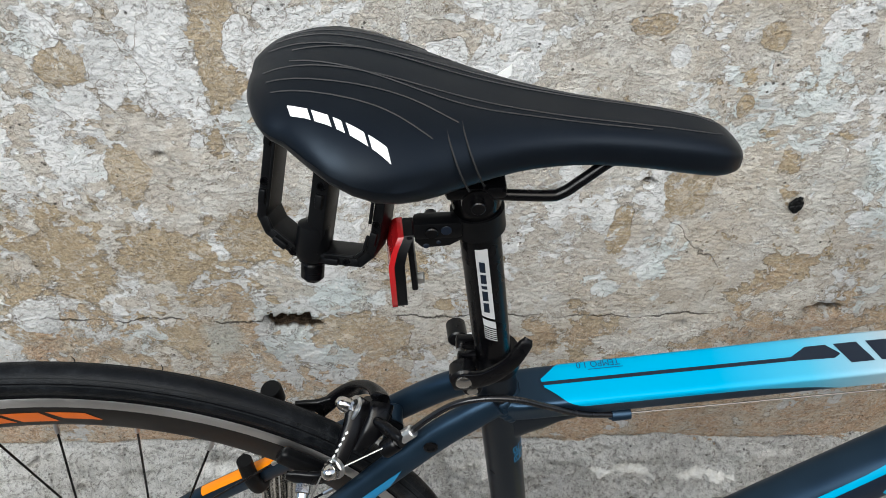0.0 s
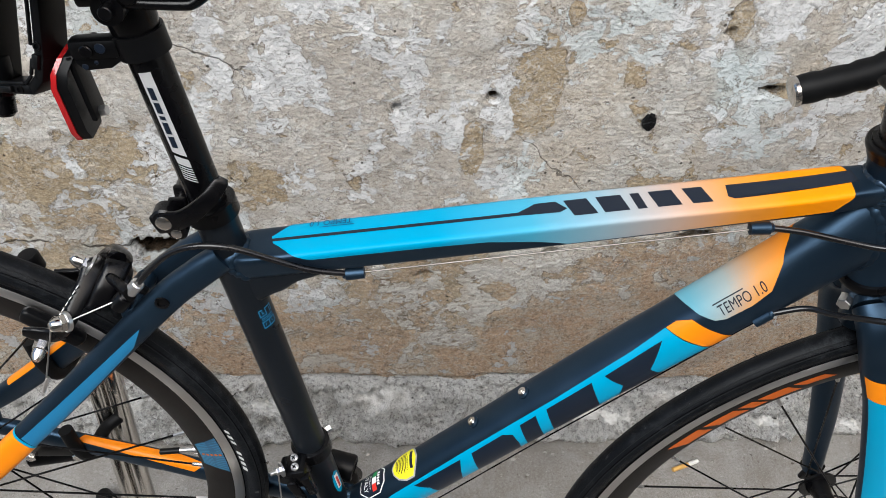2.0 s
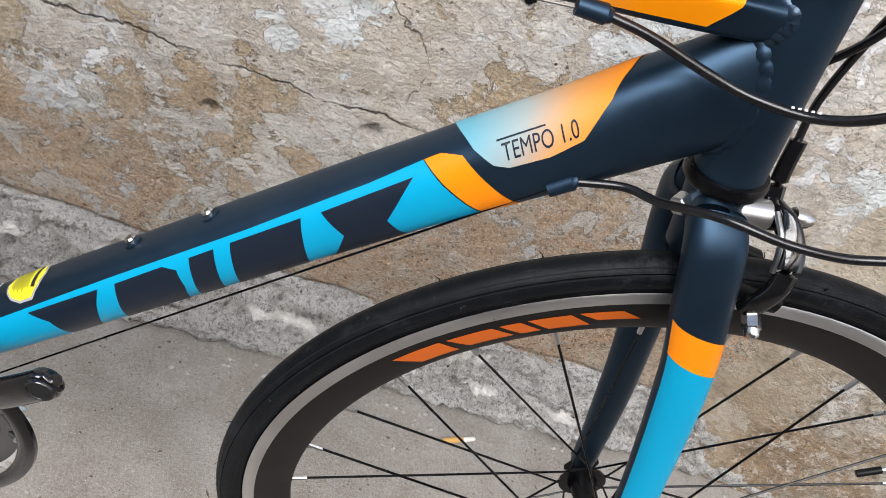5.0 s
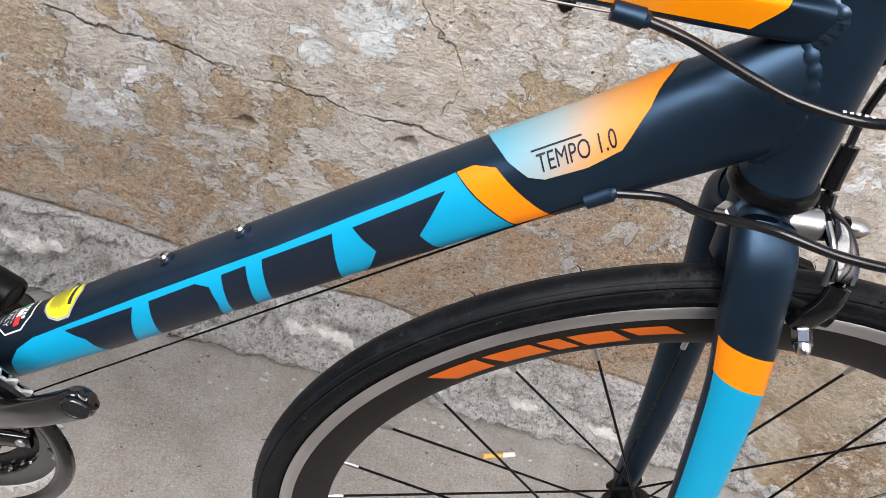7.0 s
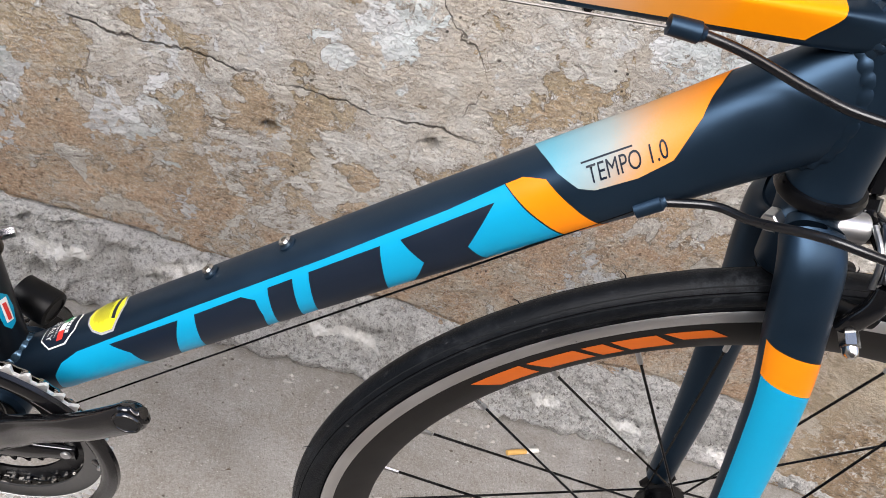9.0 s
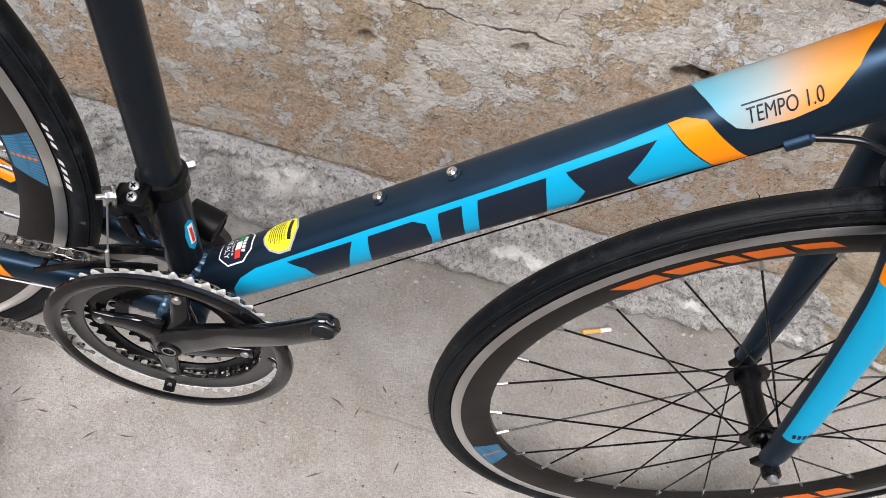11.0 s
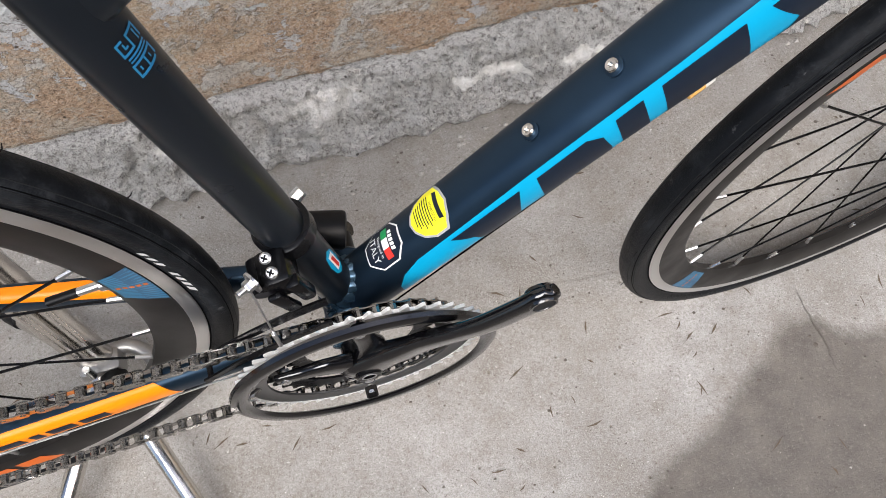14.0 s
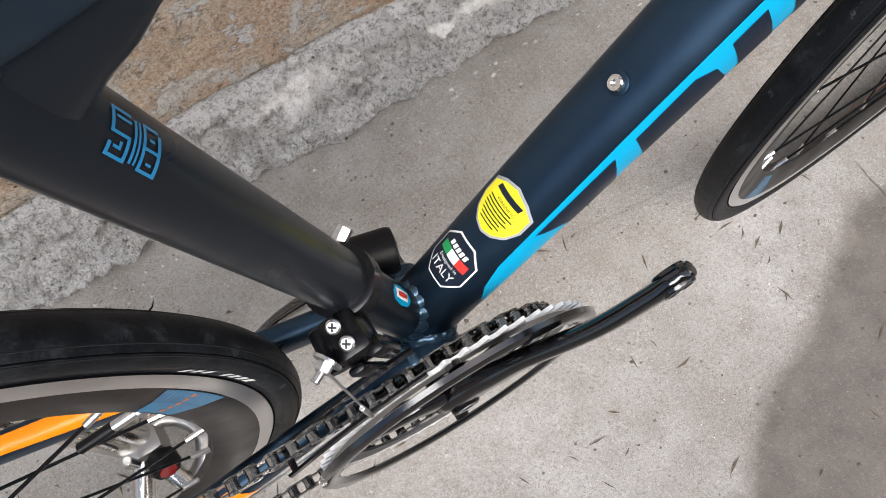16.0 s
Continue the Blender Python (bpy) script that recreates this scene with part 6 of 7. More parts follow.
for k, teeth in enumerate((28, 24, 21, 18, 16, 14)):
    r = teeth * 0.0127 / 2 / math.pi
    part("sprocket", toothed(0.016, r - 0.003, r + 0.0025, teeth, -0.0345 - 0.0048 * k, -0.0328 - 0.0048 * k), STEEL, cassette, edge=30)
CLEAR = material("clear plastic", (0.9, 0.92, 0.93), 0.08)
CLEAR.node_tree.nodes["Principled BSDF"].inputs["Transmission Weight"].default_value = 0.85
part("spoke_guard", lathe([(-0.0305, 0.020), (-0.0320, 0.064), (-0.0312, 0.066), (-0.0300, 0.064), (-0.0290, 0.020)], (0, 0, 0), (0, 1, 0), 72, closed=True), CLEAR, cassette, "clear plastic spoke guard disc")
part("axle", rod((0, -0.078, 0), (0, 0.078, 0), 0.0048, 16), STEEL, cassette)
for s in (-1, 1):
    part("axle_nut", rod((0, 0.070 * s, 0), (0, 0.080 * s, 0), 0.0088, 6), STEEL, cassette)
front_axle = part("axle", steered(rod(FRONT - V(0, 0.072, 0), FRONT + V(0, 0.072, 0), 0.0045, 16)), BLACK, BIKE)
for s in (-1, 1):
    part("axle_nut", steered(rod(FRONT + V(0, 0.061 * s, 0), FRONT + V(0, 0.072 * s, 0), 0.0092, 20)), BLACK, BIKE)
    part("axle_tip", steered(rod(FRONT + V(0, 0.071 * s, 0), FRONT + V(0, 0.078 * s, 0), 0.0052, 12)), STEEL, BIKE)
mech = part("rear_changer", sweep(smooth_path([REAR + V(0.004, -0.074, -0.016), REAR + V(0.006, -0.078, -0.045), REAR + V(0.014, -0.070, -0.075)], 5), 0.011, 16), BLACK, BIKE, "black rear gear changer")
for dx, dz in ((0.012, -0.09), (0.020, -0.135)):
    part("pulley", toothed(0.004, 0.0175, 0.021, 11, -0.047, -0.043), PLASTIC, mech).matrix_basis = Matrix.Translation(REAR + V(dx, 0, dz))
for y in (-0.052, -0.038):
    part("cage_plate", slab([(-0.012, -0.06), (0.008, -0.064), (0.018, -0.05), (0.016, 0.0), (0.004, 0.012), (-0.014, 0.004)], 0.002, Matrix.Translation(REAR + V(0.012, y, -0.095))), BLACK, mech)

# front changer on a band round the seat tube
fdb = on_seat(0.477)
fd = part("front_changer", lathe([(-0.008, 0.0172), (-0.007, 0.0196), (0.007, 0.0196), (0.008, 0.0172)], fdb, STA, 36), BLACK, BIKE, "black front gear changer with a steel cable")
part("body", block((0.022, 0.026, 0.026), Matrix.Translation((-0.033, -0.026, 0.4725)) @ pose(0, 0, 0, 0, -10, 0), 0.005), BLACK, fd)
part("body_rib", block((0.010, 0.010, 0.030), Matrix.Translation((-0.022, -0.037, 0.466)) @ pose(0, 0, 0, 0, -14, 0), 0.003), BLACK, fd)
part("link_plate", block((0.010, 0.005, 0.030), Matrix.Translation((-0.034, -0.042, 0.461)) @ pose(0, 0, 0, 0, -18, 0), 0.003), BLACK, fd)
part("spring_housing", rod((-0.045, -0.038, 0.472), (-0.044, -0.014, 0.474), 0.0072, 20), BLACK, fd)
for x, y, z in ((-0.0365, -0.0200, 0.4845), (-0.0345, -0.0310, 0.4855)):
    part("limit_screw", lathe([(0, 0.0038), (0.0022, 0.0040), (0.0032, 0.0028)], (x, y, z), (-0.25, -0.35, 0.9), 16), BRAKE, fd, "bright cross-head screw")
    # Black bars set on the head stand for the shade in its cross slots
    for q in (0, 90):
        part("screw_slot_bar", block((0.0046, 0.0012, 0.0008), Matrix.Translation(V(x, y, z) + V(-0.25, -0.35, 0.9) * 0.0033) @ V(-0.25, -0.35, 0.9).to_track_quat("Z", "X").to_matrix().to_4x4() @ pose(0, 0, 0, 0, 0, q), 0), BLACK, fd)
part("clamp_bolt", rod((-0.0525, -0.0372, 0.487), (-0.048, -0.034, 0.486), 0.0042, 6), STEEL, fd)
part("clamp_bolt_tip", rod((-0.0575, -0.0400, 0.4875), (-0.052, -0.037, 0.487), 0.0022, 12), STEEL, fd)
part("clamp_washer", lathe([(-0.001, 0.0075), (0.0008, 0.0075)], (-0.0475, -0.034, 0.486), (-0.8, -0.5, 0.1), 24), STEEL, fd)
part("band_bolt", rod((-0.019, 0.020, 0.467), (-0.006, 0.028, 0.470), 0.0045, 6), STEEL, fd)
part("cable", sweep(smooth_path([(-0.050, -0.038, 0.488), (-0.049, -0.046, 0.464), (-0.048, -0.054, 0.438)], 6), 0.0008, 6), STEEL, fd)
part("cable_end", rod((-0.0485, -0.0535, 0.443), (-0.0475, -0.057, 0.427), 0.0016, 10), BRAKE, fd)
for y, h in ((-0.0560, 0.0045), (-0.0405, 0.007)):
    c = smooth_path([(-0.108, y, 0.396), (-0.075, y, 0.4165), (-0.045, y, 0.430), (-0.020, y, 0.438), (-0.010, y, 0.440)], 6)
    bm = loft([[p + V(0, dy, dz) for dy, dz in ((-0.0008, -h), (0.0008, -h), (0.0008, h * 0.6), (-0.0008, h * 0.6))] for p in c])
    part("cage_plate", bm, BLACK, fd, smooth=False)
part("cage_bridge", block((0.005, 0.018, 0.002), Matrix.Translation((-0.104, -0.0475, 0.3935)) @ pose(0, 0, 0, 0, -33, 0), 0.0008), BLACK, fd)
part("drum", lathe([(-0.016, 0.010), (-0.015, 0.0145), (0.012, 0.0155), (0.015, 0.0145), (0.016, 0.011), (0.0145, 0.010), (0.0145, 0.004)], (-0.001, 0.038, 0.384), (1.0, -0.25, -0.15), 32), PLASTIC, BIKE, "black plastic drum behind the seat tube")

# ---- brakes ----
def rbp(rad, y, tan):
    """A place at the rear brake: out from the axle, sideways, along the tyre."""
    return V(-0.4160 + 0.645 * rad - 0.764 * tan, y, 0.432 + 0.764 * rad + 0.645 * tan)


TAN = V(-0.764, 0, 0.645)


def arm_of(points, e=3):
    """A forged arm from (rad, y, tan, half thickness, half width)."""
    return Tube([(*rbp(r, y, t), a, b, e) for r, y, t, a, b in points], 20, 7).mesh()


WIRE = worn("bare steel wire", (0.34, 0.33, 0.32), 0.4, 0.9)
rb = part("rear_brake", rod(rbp(0.376, 0, -0.043), rbp(0.376, 0, 0.004), 0.0065, 20), BLACK, BIKE, "black and silver side-pull rear brake")
part("brake_boss", lathe([(-0.026, 0.009), (-0.024, 0.0135), (-0.004, 0.0145), (-0.003, 0.010)], rbp(0.376, 0, 0), TAN, 28), BLACK, rb)
part("outer_arm", arm_of([(0.386, 0.004, 0.0, 0.0045, 0.006), (0.378, -0.002, 0.001, 0.0050, 0.0110), (0.370, -0.014, 0.001, 0.0048, 0.0080), (0.359, -0.027, 0.0, 0.0045, 0.0065), (0.347, -0.0365, -0.002, 0.0045, 0.0060), (0.334, -0.037, -0.002, 0.0042, 0.0060)]), BLACK, rb, "satin black brake arm")
for k in range(6):
    f = k / 5
    p = rbp(0.3715 - 0.019 * f, -0.0215 - 0.0165 * f, 0.0068)
    part("arm_print", block((0.0021, 0.0032, 0.0006), Matrix.Translation(p) @ TAN.to_track_quat("Z", "Y").to_matrix().to_4x4(), 0), WHITE, rb)
part("inner_arm", arm_of([(0.362, -0.024, -0.012, 0.0040, 0.006), (0.380, -0.014, -0.012, 0.0045, 0.0085), (0.391, 0.002, -0.011, 0.0050, 0.0105), (0.385, 0.020, -0.010, 0.0048, 0.0095), (0.366, 0.034, -0.008, 0.0045, 0.008), (0.343, 0.0385, -0.005, 0.0042, 0.007), (0.318, 0.034, -0.002, 0.0040, 0.0065)]), BLACK, rb)
part("cable_arm", arm_of([(0.372, 0.004, -0.015, 0.0045, 0.014), (0.385, -0.012, -0.018, 0.0045, 0.012), (0.396, -0.025, -0.023, 0.0042, 0.0075), (0.400, -0.031, -0.026, 0.0040, 0.006)]), BLACK, rb)
part("pivot_washer", lathe([(0, 0.0108), (0.0014, 0.0108), (0.002, 0.0095)], rbp(0.377, -0.001, 0.0055), TAN, 28), STEEL, rb)
part("pivot_nut", rod(rbp(0.377, -0.001, 0.007), rbp(0.377, -0.001, 0.0125), 0.0066, 6), CHROME, rb)
part("dome_nut", lathe([(0, 0.0058), (0.004, 0.0056), (0.008, 0.0040), (0.0095, 0.0018)], rbp(0.377, -0.001, 0.0125), TAN, 20), CHROME, rb, "bright dome nut")
part("cable_nut", lathe([(0, 0.0076), (0.0048, 0.0076), (0.005, 0.006)], rbp(0.350, -0.040, 0.001), (-0.62, -0.70, 0.30), 6), CHROME, rb)
part("cable_bolt", lathe([(0.0045, 0.0062), (0.008, 0.0058), (0.0105, 0.0045), (0.012, 0.0022)], rbp(0.350, -0.040, 0.001), (-0.62, -0.70, 0.30), 20), CHROME, rb, "bright domed cable clamp nut")
part("cable_washer", lathe([(-0.003, 0.0085), (0, 0.0085), (0.0005, 0.0075)], rbp(0.350, -0.040, 0.001), (-0.62, -0.70, 0.30), 24), STEEL, rb)
for s in (-1, 1):
    part("pad_holder", arm_of([(0.3105, 0.0165 * s, 0.028, 0.0030, 0.0045), (0.3110, 0.0170 * s, 0.023, 0.0055, 0.0078), (0.3115, 0.0172 * s, 0.0, 0.0058, 0.0080), (0.3110, 0.0170 * s, -0.020, 0.0055, 0.0075), (0.3105, 0.0165 * s, -0.025, 0.0030, 0.0045)], 4), PLASTIC, rb, "black brake block")
    part("pad_arm", arm_of([(0.335, 0.0370 * s, -0.004, 0.0036, 0.0062), (0.324, 0.0355 * s, 0.002, 0.0034, 0.0070), (0.316, 0.0345 * s, 0.012, 0.0030, 0.0068), (0.312, 0.0340 * s, 0.020, 0.0024, 0.0045)], 3), BLACK, rb)
    n0 = rbp(0.314, 0.036 * s, 0.004)
    part("pad_nut", rod(n0, n0 + V(-0.001, 0.008 * s, -0.003), 0.0060, 6), CHROME, rb, "bright brake block nut")
    part("pad_nut_tip", lathe([(0, 0.0052), (0.005, 0.0048), (0.009, 0.0026)], n0 + V(-0.001, 0.008 * s, -0.003), (-0.1, 1.0 * s, -0.4), 16), CHROME, rb)
part("release_knob", lathe([(-0.010, 0.006), (-0.008, 0.0088), (0.006, 0.0094), (0.0085, 0.008), (0.009, 0.005)], (-0.2475, 0.038, 0.694), (-0.15, -0.10, 1.0), 24), PLASTIC, rb)
part("cable_seat", lathe([(-0.010, 0.005), (-0.008, 0.0072), (0.004, 0.0072), (0.006, 0.006)], (-0.1465, -0.027, 0.7115), (0.66, -0.02, 0.75), 18), BLACK, rb)
part("barrel_adjuster", lathe([(0, 0.0040), (0.003, 0.0050), (0.0045, 0.0050), (0.005, 0.0036), (0.007, 0.0036), (0.0075, 0.0052), (0.019, 0.0052), (0.020, 0.004)], (-0.1435, -0.0265, 0.715), (0.66, -0.02, 0.75), 16), BRAKE, rb, "bare alloy barrel adjuster")
part("inner_cable", sweep([(-0.1435, -0.0265, 0.715), tuple(rbp(0.350, -0.043, 0.002)), tuple(rbp(0.340, -0.044, 0.006)), (-0.222, -0.048, 0.636)], 0.0007, 6), WIRE, rb)
part("cable_end", rod((-0.219, -0.0470, 0.642), (-0.2265, -0.049, 0.626), 0.0016, 10), BRAKE, rb)

fb = part("front_brake", steered(rod((0.470, 0.0, 0.690), (0.520, 0.0, 0.700), 0.0075, 20)), BLACK, BIKE, "black side-pull front brake")
part("fork_bolt", steered(rod((0.478, -0.004, 0.6970), (0.501, -0.004, 0.7005), 0.0095, 24)), STEEL, fb, "bright spacer on the brake bolt")
part("front_nut", steered(lathe([(0, 0.0062), (0.008, 0.0062), (0.013, 0.0035)], (0.517, -0.002, 0.704), (1, 0, 0.15), 12)), CHROME, fb)
part("outer_arm", steered(bar([(0.505, 0.004, 0.703), (0.511, -0.012, 0.702), (0.517, -0.026, 0.691), (0.517, -0.034, 0.674), (0.512, -0.036, 0.660), (0.510, -0.034, 0.651)], 0.0042, 0.0075)), GLOSS, fb, "glossy black brake arm")
part("inner_arm", steered(bar([(0.502, -0.004, 0.703), (0.507, 0.014, 0.704), (0.511, 0.030, 0.691), (0.511, 0.036, 0.673), (0.510, 0.033, 0.655)], 0.0042, 0.0075)), GLOSS, fb)
part("cable_arm", steered(bar([(0.503, 0.002, 0.704), (0.499, 0.008, 0.722), (0.496, 0.012, 0.744)], 0.0028, 0.0055)), GLOSS, fb)
part("spring", steered(sweep(smooth_path([(0.500, -0.010, 0.708), (0.503, -0.026, 0.700), (0.508, -0.032, 0.682)], 6), 0.0018, 8)), STEEL, fb)
for s in (-1, 1):
    part("pad_holder", steered(bar([(0.496, 0.0205 * s, 0.655), (0.515, 0.022 * s, 0.6535), (0.536, 0.0205 * s, 0.652)], 0.0055, 0.006)), PLASTIC, fb, "black brake block")
    part("pad_nut", steered(rod((0.514, 0.031 * s, 0.653), (0.514, 0.046 * s, 0.647), 0.0058, 6)), CHROME, fb, "bright brake block nut")
    part("pad_nut_tip", steered(lathe([(0, 0.005), (0.004, 0.0042), (0.006, 0.002)], (0.514, 0.046 * s, 0.647), (0, 1.0 * s, -0.4), 16)), CHROME, fb)
part("pivot_lug", steered(rod((0.4425, -0.012, 0.692), (0.450, -0.004, 0.694), 0.0062, 6)), STEEL, fb, "hex nut behind the fork crown")

# ---- cables ----
DULL = worn("dull steel wire", (0.16, 0.15, 0.14), 0.45, 0.8)
CABLE = worn("black cable sleeve", (0.005, 0.005, 0.006), 0.25, 0.0, 0.0, 500, 0.0001, 0.3)


def sleeve(name, pts, r=0.0025, mat=None, label=""):
    return part(name, sweep(smooth_path(pts, 10), r, 12), mat or CABLE, BIKE, label)


def stop(p, d, label="navy cable stop"):
    d = Vector(d).normalized()
    p = Vector(p)
    return part("cable_stop", lathe([(-0.009, 0.0030), (-0.0085, 0.0048), (0.006, 0.0052), (0.007, 0.0040), (0.009, 0.0034)], p, d, 20), NAVY, BIKE, label)


stop((0.034, -0.0120, 0.7265), (-1, 0, -0.12))
sleeve("rear_brake_cable", [(0.030, -0.0125, 0.7265), (0.0, -0.0190, 0.7370), (-0.030, -0.0235, 0.7530), (-0.055, -0.0265, 0.7655), (-0.080, -0.0265, 0.7670), (-0.101, -0.0255, 0.7590), (-0.118, -0.0255, 0.7440), (-0.131, -0.0265, 0.7295)], 0.0025, None, "black brake cable sleeve")
part("inner_wire", sweep([(0.034, -0.0120, 0.7268), (0.342, -0.0235, 0.7835)], 0.0007, 6), DULL, BIKE)
stop((0.3420, -0.0235, 0.7838), (1, -0.02, 0.06))
sleeve("rear_brake_cable", [(0.348, -0.0235, 0.7842), (0.371, -0.028, 0.784), (0.403, -0.034, 0.780), (0.428, -0.042, 0.780), (0.455, -0.054, 0.788), (0.471, -0.073, 0.811), (0.478, -0.095, 0.850), (0.490, -0.115, 0.895), (0.520, -0.130, 0.925)])
for k in range(5):
    t0 = 0.3 + k / 9
    p = V(0.4335, -0.0470, 0.7838).lerp(V(0.456, -0.0572, 0.7925), t0)
    part("cable_print", block((0.0014, 0.0005, 0.0009), Matrix.Translation(p) @ pose(0, 0, 0, 0, -20, -20), 0), WHITE, BIKE)
stop((0.374, -0.0215, 0.686), (1, 0.02, 1.0))
sleeve("gear_cable", [(0.378, -0.0215, 0.690), (0.404, -0.025, 0.700), (0.419, -0.040, 0.708), (0.437, -0.068, 0.729), (0.470, -0.080, 0.735), (0.503, -0.084, 0.744), (0.530, -0.086, 0.764), (0.540, -0.078, 0.80), (0.525, -0.055, 0.846), (0.5035, -0.0385, 0.8740)])
part("inner_wire", sweep([(0.370, -0.0215, 0.682), (0.20, -0.0115, 0.4915), (0.03, -0.0080, 0.306)], 0.0008, 6), BLACK, BIKE)
part("inner_wire", sweep([(0.0, -0.030, 0.320), (-0.0975, -0.045, 0.3554), (-0.2267, -0.053, 0.3635), (-0.36, -0.066, 0.395)], 0.0008, 6), BRAKE, BIKE, "bare gear wire")
stop((0.374, 0.0215, 0.686), (1, 0, 1.0))
sleeve("gear_cable", [(0.378, 0.0215, 0.690), (0.425, 0.030, 0.722), (0.468, 0.030, 0.765), (0.484, 0.008, 0.806), (0.489, -0.010, 0.850), (0.500, -0.025, 0.895)])
sleeve("front_brake_cable", [(0.500, 0.015, 0.728), (0.494, 0.022, 0.765), (0.487, 0.010, 0.815), (0.484, 0.0, 0.845), (0.488, 0.02, 0.89), (0.52, 0.06, 0.925)])

# shift levers at the bar's middle
GREY = worn("grey shifter plastic", (0.30, 0.30, 0.31), 0.42, 0.0, 0.0, 500, 0.0002, 0.12)
SHIFT = V(0.4995, -0.0385, 0.8960)
pod = part("shift_lever", steered(lathe([(-0.012, 0.0115), (-0.010, 0.0145), (0.006, 0.0150), (0.010, 0.0138), (0.012, 0.0115)], SHIFT, (-0.3, -0.75, 0.6), 32)), GREY, BIKE, "grey plastic shift lever with a round sticker")
part("cable_outlet", steered(rod(SHIFT + V(0.0, 0.002, -0.008), SHIFT + V(0.002, -0.006, -0.026), 0.0055, 16)), GREY, pod)
part("sticker", steered(lathe([(0.0122, 0.0105), (0.0126, 0.0105), (0.0127, 0.0100)], SHIFT, (-0.3, -0.75, 0.6), 32)), WHITE, pod, "round white sticker")
part("sticker_mark", steered(lathe([(0.0129, 0.0062), (0.0131, 0.006)], SHIFT, (-0.3, -0.75, 0.6), 24)), CYAN, pod)

# ---- loose pedal hung under the saddle ----
PED = empty("pedal", Matrix.Translation((-0.1945, -0.0015, 0.9125)) @ pose(0, 0, 0, 0, 0, -19) @ pose(0, 0, 0, -13, 0, 0), "loose black plastic platform pedal hung beneath the saddle", "pedal")
outline = [(-0.026, 0.070), (-0.034, -0.011), (-0.029, -0.021), (-0.010, -0.032), (0.008, -0.033), (0.034, -0.030), (0.041, -0.022), (0.044, -0.008), (0.049, 0.068)]
for (x0, z0), (x1, z1) in zip(outline, outline[1:]):
    L = math.hypot(x1 - x0, z1 - z0)
    a = math.degrees(math.atan2(z1 - z0, x1 - x0))
    part("cage_bar", block((L + 0.005, 0.024, 0.0072), pose((x0 + x1) / 2, 0, (z0 + z1) / 2, 0, -a, 0), 0.0018), PLASTIC, PED)
    nx, nz = (z0 - z1) / L, (x1 - x0) / L
    part("cage_lip", block((L * 0.8, 0.002, 0.0022), pose((x0 + x1) / 2 + nx * 0.0042, -0.0127, (z0 + z1) / 2 + nz * 0.0042, 0, -a, 0), 0.0007), PLASTIC, PED)
part("core", block((0.0125, 0.024, 0.096), pose(0.0055, 0, 0.016, 0, 5, 0), 0.003), PLASTIC, PED)
part("core_boss", lathe([(-0.016, 0.004), (-0.013, 0.0105), (0.006, 0.0120), (0.011, 0.0100)], (-0.001, -0.004, -0.026), (-0.05, 0, -1), 24), PLASTIC, PED)
part("spindle_flat", rod((-0.0020, 0, -0.036), (-0.0022, 0, -0.0425), 0.0098, 8), BLACK, PED)
prof = [(0, 0.0066)] + [(0.001 + 0.0008 * k, 0.0080 if k % 2 else 0.0070) for k in range(15)] + [(0.0138, 0.0060)]
part("spindle_thread", lathe(prof, (-0.0022, 0, -0.0425), (0, 0, -1), 24), BLACK, PED, "black threaded spindle end")
for x, z, a in ((-0.0285, 0.044, 84), (-0.0325, 0.004, 84), (-0.020, -0.0265, -30), (0.016, -0.032, 6), (0.043, -0.010, 81), (0.047, 0.034, 86), (0.006, 0.008, 85)):
    part("stud", block((0.010, 0.004, 0.0048), pose(x, -0.0130, z, 0, -a, 0), 0.0010), PLASTIC, PED)
    d = V(math.cos(radians(a)), 0, math.sin(radians(a)))
    part("pin_hole", lathe([(0, 0.0028), (0.001, 0.0028), (0.001, 0.0018), (0.0, 0.0016)], V(x, -0.0121, z) + d * 0.010, (0, -1, 0), 14), BLACK, PED)

# ---- chrome stand behind the rear wheel ----
GREYMETAL = worn("grey cast metal", (0.34, 0.33, 0.315), 0.36, 0.8, 0.0, 300, 0.0003, 0.3)
STAND = empty("bicycle_stand", Matrix.Translation((-0.298, 0.105, 0.0)), "chromed tubular display stand with black rubber feet and hooks", "bicycle stand")
off = V(0.298, -0.105, 0)
for dx in (-0.011, 0.011):
    part("post", rod(V(-0.298 + dx, 0.108, 0.055) + off, V(-0.268 + dx, 0.104, 0.545) + off, 0.0102, 24), CHROME, STAND)
hub = V(-0.292, 0.100, 0.085)
part("leg_hub", block((0.048, 0.030, 0.030), Matrix.Translation(hub + off) @ pose(0, 0, 0, 0, 0, 0), 0.008), GREYMETAL, STAND)
part("knob", lathe([(0, 0.008), (0.003, 0.016), (0.016, 0.016), (0.020, 0.013)], hub + V(0.012, -0.018, 0.004) + off, (0.2, -1, 0.25), 10), PLASTIC, STAND, "black tightening knob with a red insert")
part("knob_insert", lathe([(0.020, 0.009), (0.0215, 0.0088)], hub + V(0.012, -0.018, 0.004) + off, (0.2, -1, 0.25), 20), RED, STAND)
part("knob_screw", rod(hub + V(-0.004, -0.018, 0.02) + off, hub + V(-0.004, -0.016, 0.040) + off, 0.0045, 12), STEEL, STAND)
for foot in ((-0.434, -0.155), (-0.196, -0.168), (-0.427, 0.238)):
    f = V(foot[0], foot[1], 0.0)
    d = (hub - f).normalized()
    f = f + V(0, 0, 0.009)
    top = hub + V(0, 0, 0.0)
    part("leg", rod(f + d * 0.012 + off, top + off, 0.0105, 24), CHROME, STAND)
    part("rubber_foot", rod(f + off, f + d * 0.034 + off, 0.0125, 20), RUBBER, STAND, "black rubber foot")
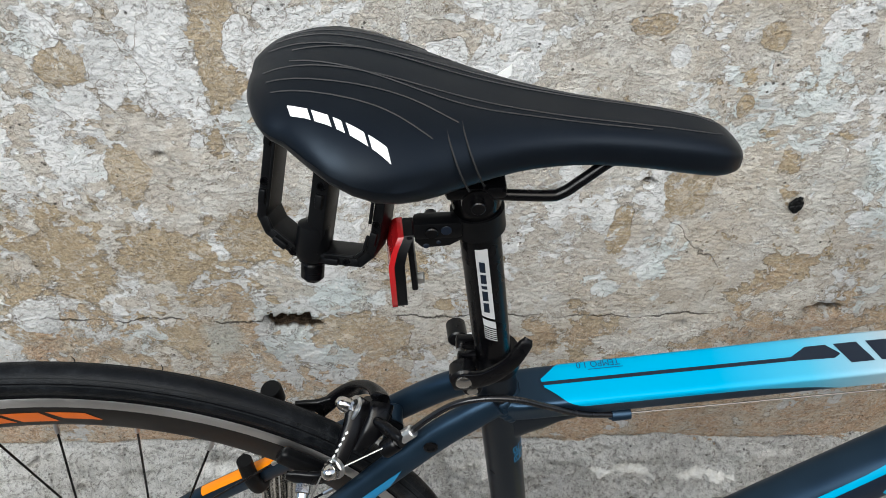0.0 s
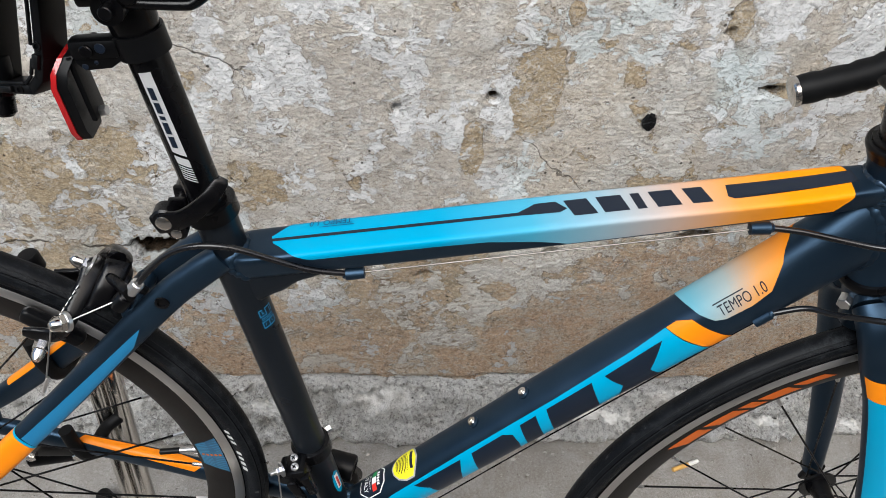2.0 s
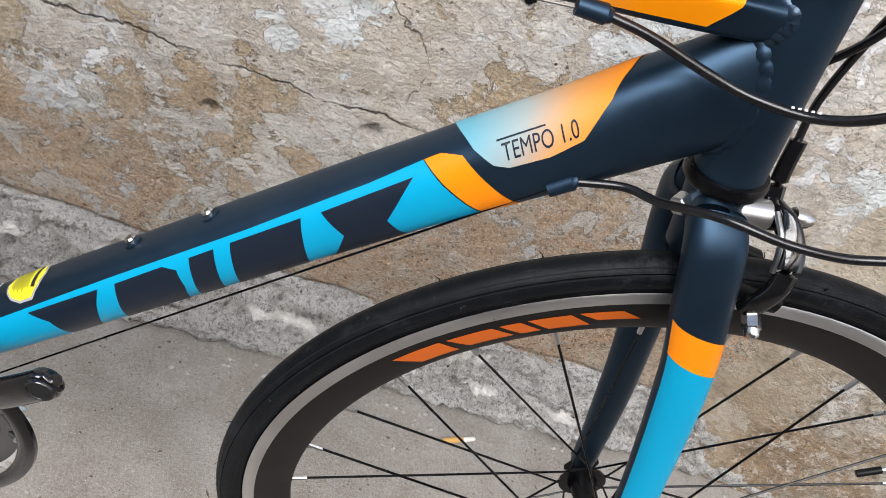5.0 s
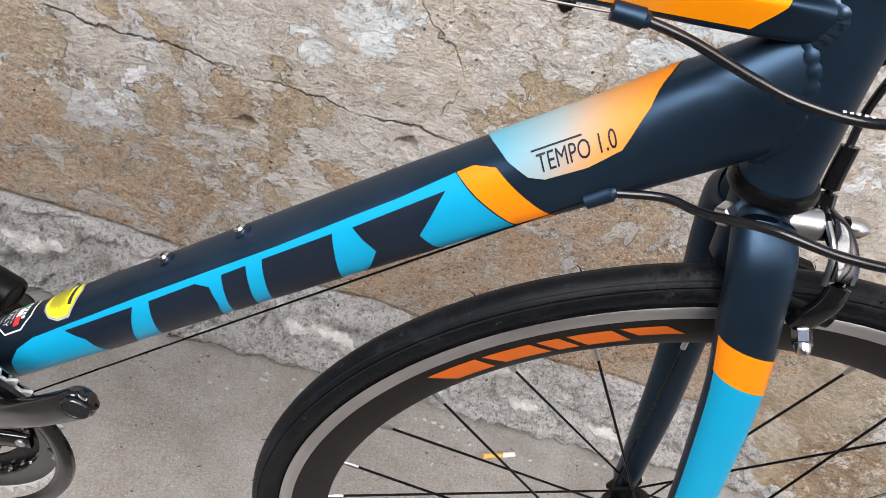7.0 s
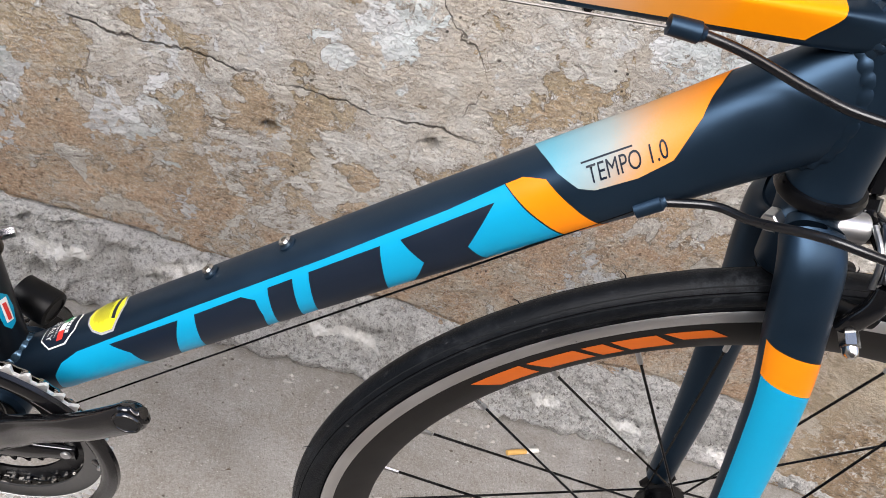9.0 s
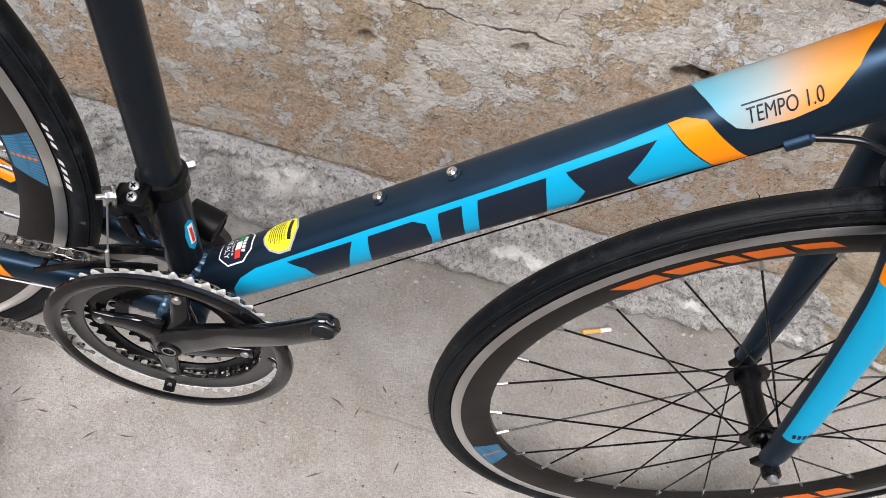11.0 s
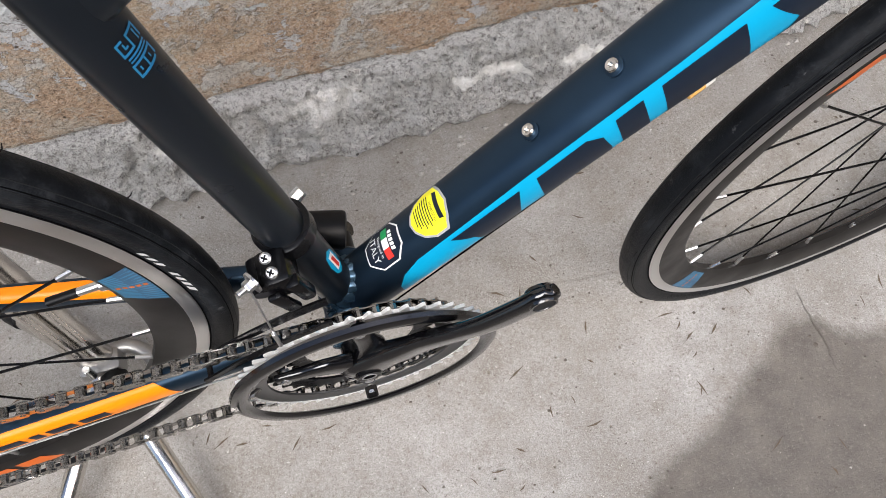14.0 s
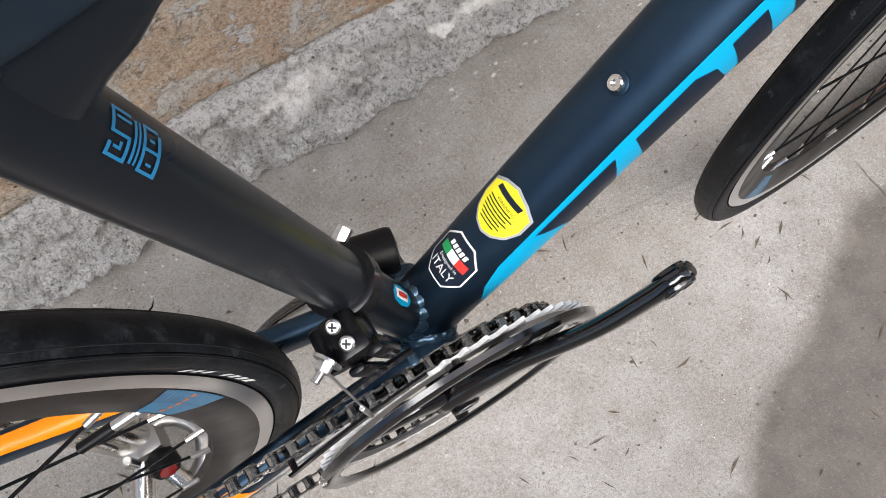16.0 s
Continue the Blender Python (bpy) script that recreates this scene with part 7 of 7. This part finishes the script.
part("bent_tube", sweep([p + off for p in smooth_path([(-0.285, 0.112, 0.088), (-0.262, 0.114, 0.086), (-0.243, 0.100, 0.082), (-0.238, 0.080, 0.076), (-0.250, 0.060, 0.068), (-0.268, 0.050, 0.060)], 8)], 0.0088, 18), GREYMETAL, STAND, "bent grey metal tube")
for z, y, x in ((0.575, 0.060, -0.274), (0.430, 0.066, -0.284)):
    hook = smooth_path([(-0.270, 0.100, z - 0.045), (x, y + 0.02, z - 0.050), (x - 0.004, y - 0.016, z - 0.046), (x - 0.008, y - 0.028, z - 0.020), (x - 0.012, y - 0.028, z + 0.012)], 6)
    part("hook", sweep([p + off for p in hook], 0.0075, 16), RUBBER, STAND, "black rubber-covered hook")
part("slider", rod(V(-0.375, 0.070, 0.352) + off, V(-0.292, 0.085, 0.350) + off, 0.0135, 24), PLASTIC, STAND)
part("slider_plate", block((0.085, 0.006, 0.022), Matrix.Translation(V(-0.330, 0.060, 0.378) + off), 0.003), BLACK, STAND)
for x in (-0.358, -0.305):
    part("plate_bolt", rod(V(x, 0.062, 0.376) + off, V(x, 0.048, 0.376) + off, 0.0062, 6), CHROME, STAND)

# ---- small things on the ground ----
butt = empty("cigarette_butt", pose(0.555, 0.283, 0.0042, 0, 0, 20), "stubbed-out cigarette butt with a tan filter on the concrete", "cigarette butt")
PAPER, FILTER = worn("cigarette paper", (0.72, 0.70, 0.66), 0.8), worn("tan filter", (0.62, 0.36, 0.10), 0.75)
part("filter", rod((-0.026, 0, 0), (0.006, 0, 0), 0.0040, 16), FILTER, butt, "tan filter")
part("paper", rod((0.006, 0, 0), (0.026, 0, 0.0003), 0.0040, 16, r1=0.0036), PAPER, butt)
rnd = random.Random(7)


def litter(count, size, mat, name, label, flat=0.3, region=None):
    bm = bmesh.new()
    for _ in range(count):
        if region:
            x, y = region(rnd)
        else:
            x, y = rnd.uniform(-0.85, 1.5), 0.325 - 0.85 * rnd.random()
        s = size * (0.4 + rnd.random() ** 2 * 1.6)
        k = rnd.choice((4, 5, 6))
        a0 = rnd.random() * 6.28
        z = floor_point(x, y).z
        low = [bm.verts.new((x + s * (0.7 + 0.6 * rnd.random()) * math.cos(a0 + 6.283 * i / k), y + s * (0.5 + 0.6 * rnd.random()) * math.sin(a0 + 6.283 * i / k), z - 0.0005)) for i in range(k)]
        tip = bm.verts.new((x, y, z + s * flat * (1 + rnd.random())))
        for i in range(k):
            bm.faces.new((low[i], low[(i + 1) % k], tip))
    return tagged(part(name, bm, mat, smooth=False), label, "grit", kind="stuff")


GRIT1, GRIT2 = worn("pale grit", (0.36, 0.34, 0.31), 0.9), worn("dark grit", (0.10, 0.085, 0.07), 0.9)
litter(700, 0.0016, GRIT1, "pale_grit", "pale crumbs of mortar scattered on the concrete")
litter(700, 0.0020, GRIT2, "dark_grit", "dark crumbs of dirt scattered on the concrete")
litter(220, 0.0028, GRIT1, "mortar_crumbs", "crumbs of mortar along the foot of the wall", 0.5, lambda r: (r.uniform(-0.8, 1.4), 0.318 - 0.05 * r.random() ** 2))
STRAW = worn("dry brown straw", (0.10, 0.075, 0.05), 0.85)
bm = bmesh.new()
for _ in range(150):
    x, y, a, L = rnd.uniform(-0.7, 0.95), rnd.uniform(-0.55, 0.25), rnd.random() * 6.28, rnd.uniform(0.004, 0.013)
    z = floor_point(x, y).z + 0.0006
    d, e = V(math.cos(a), math.sin(a), 0) * L, V(-math.sin(a), math.cos(a), 0) * rnd.uniform(0.0006, 0.0016)
    p = V(x, y, z)
    c = p + e * rnd.uniform(-1, 1.5)
    top = [bm.verts.new(q) for q in (p - d, c - e + V(0, 0, 0.0006), p + d, c + e + V(0, 0, 0.0008))]
    bm.faces.new(top)
tagged(part("straw_bits", bm, STRAW, smooth=False), "bits of dry straw and leaf on the concrete", "litter", kind="stuff")

# a dark clump stuck in the wall
bm = bmesh.new()
bmesh.ops.create_icosphere(bm, subdivisions=4, radius=0.011)
for v in bm.verts:
    d = v.co.normalized()
    v.co = V(d.x * 0.0085, d.y * 0.006, d.z * 0.012) * (1 + 0.10 * math.sin(d.z * 26 + d.x * 9) + rough(d, 3, 0.25))
    v.co += wall_point(0.393, 0.625) + V(0, -0.012, 0)
tagged(part("fibre_clump", bm, RUBBER), "dark ridged clump of fibre stuck in a hole of the wall", "clump")
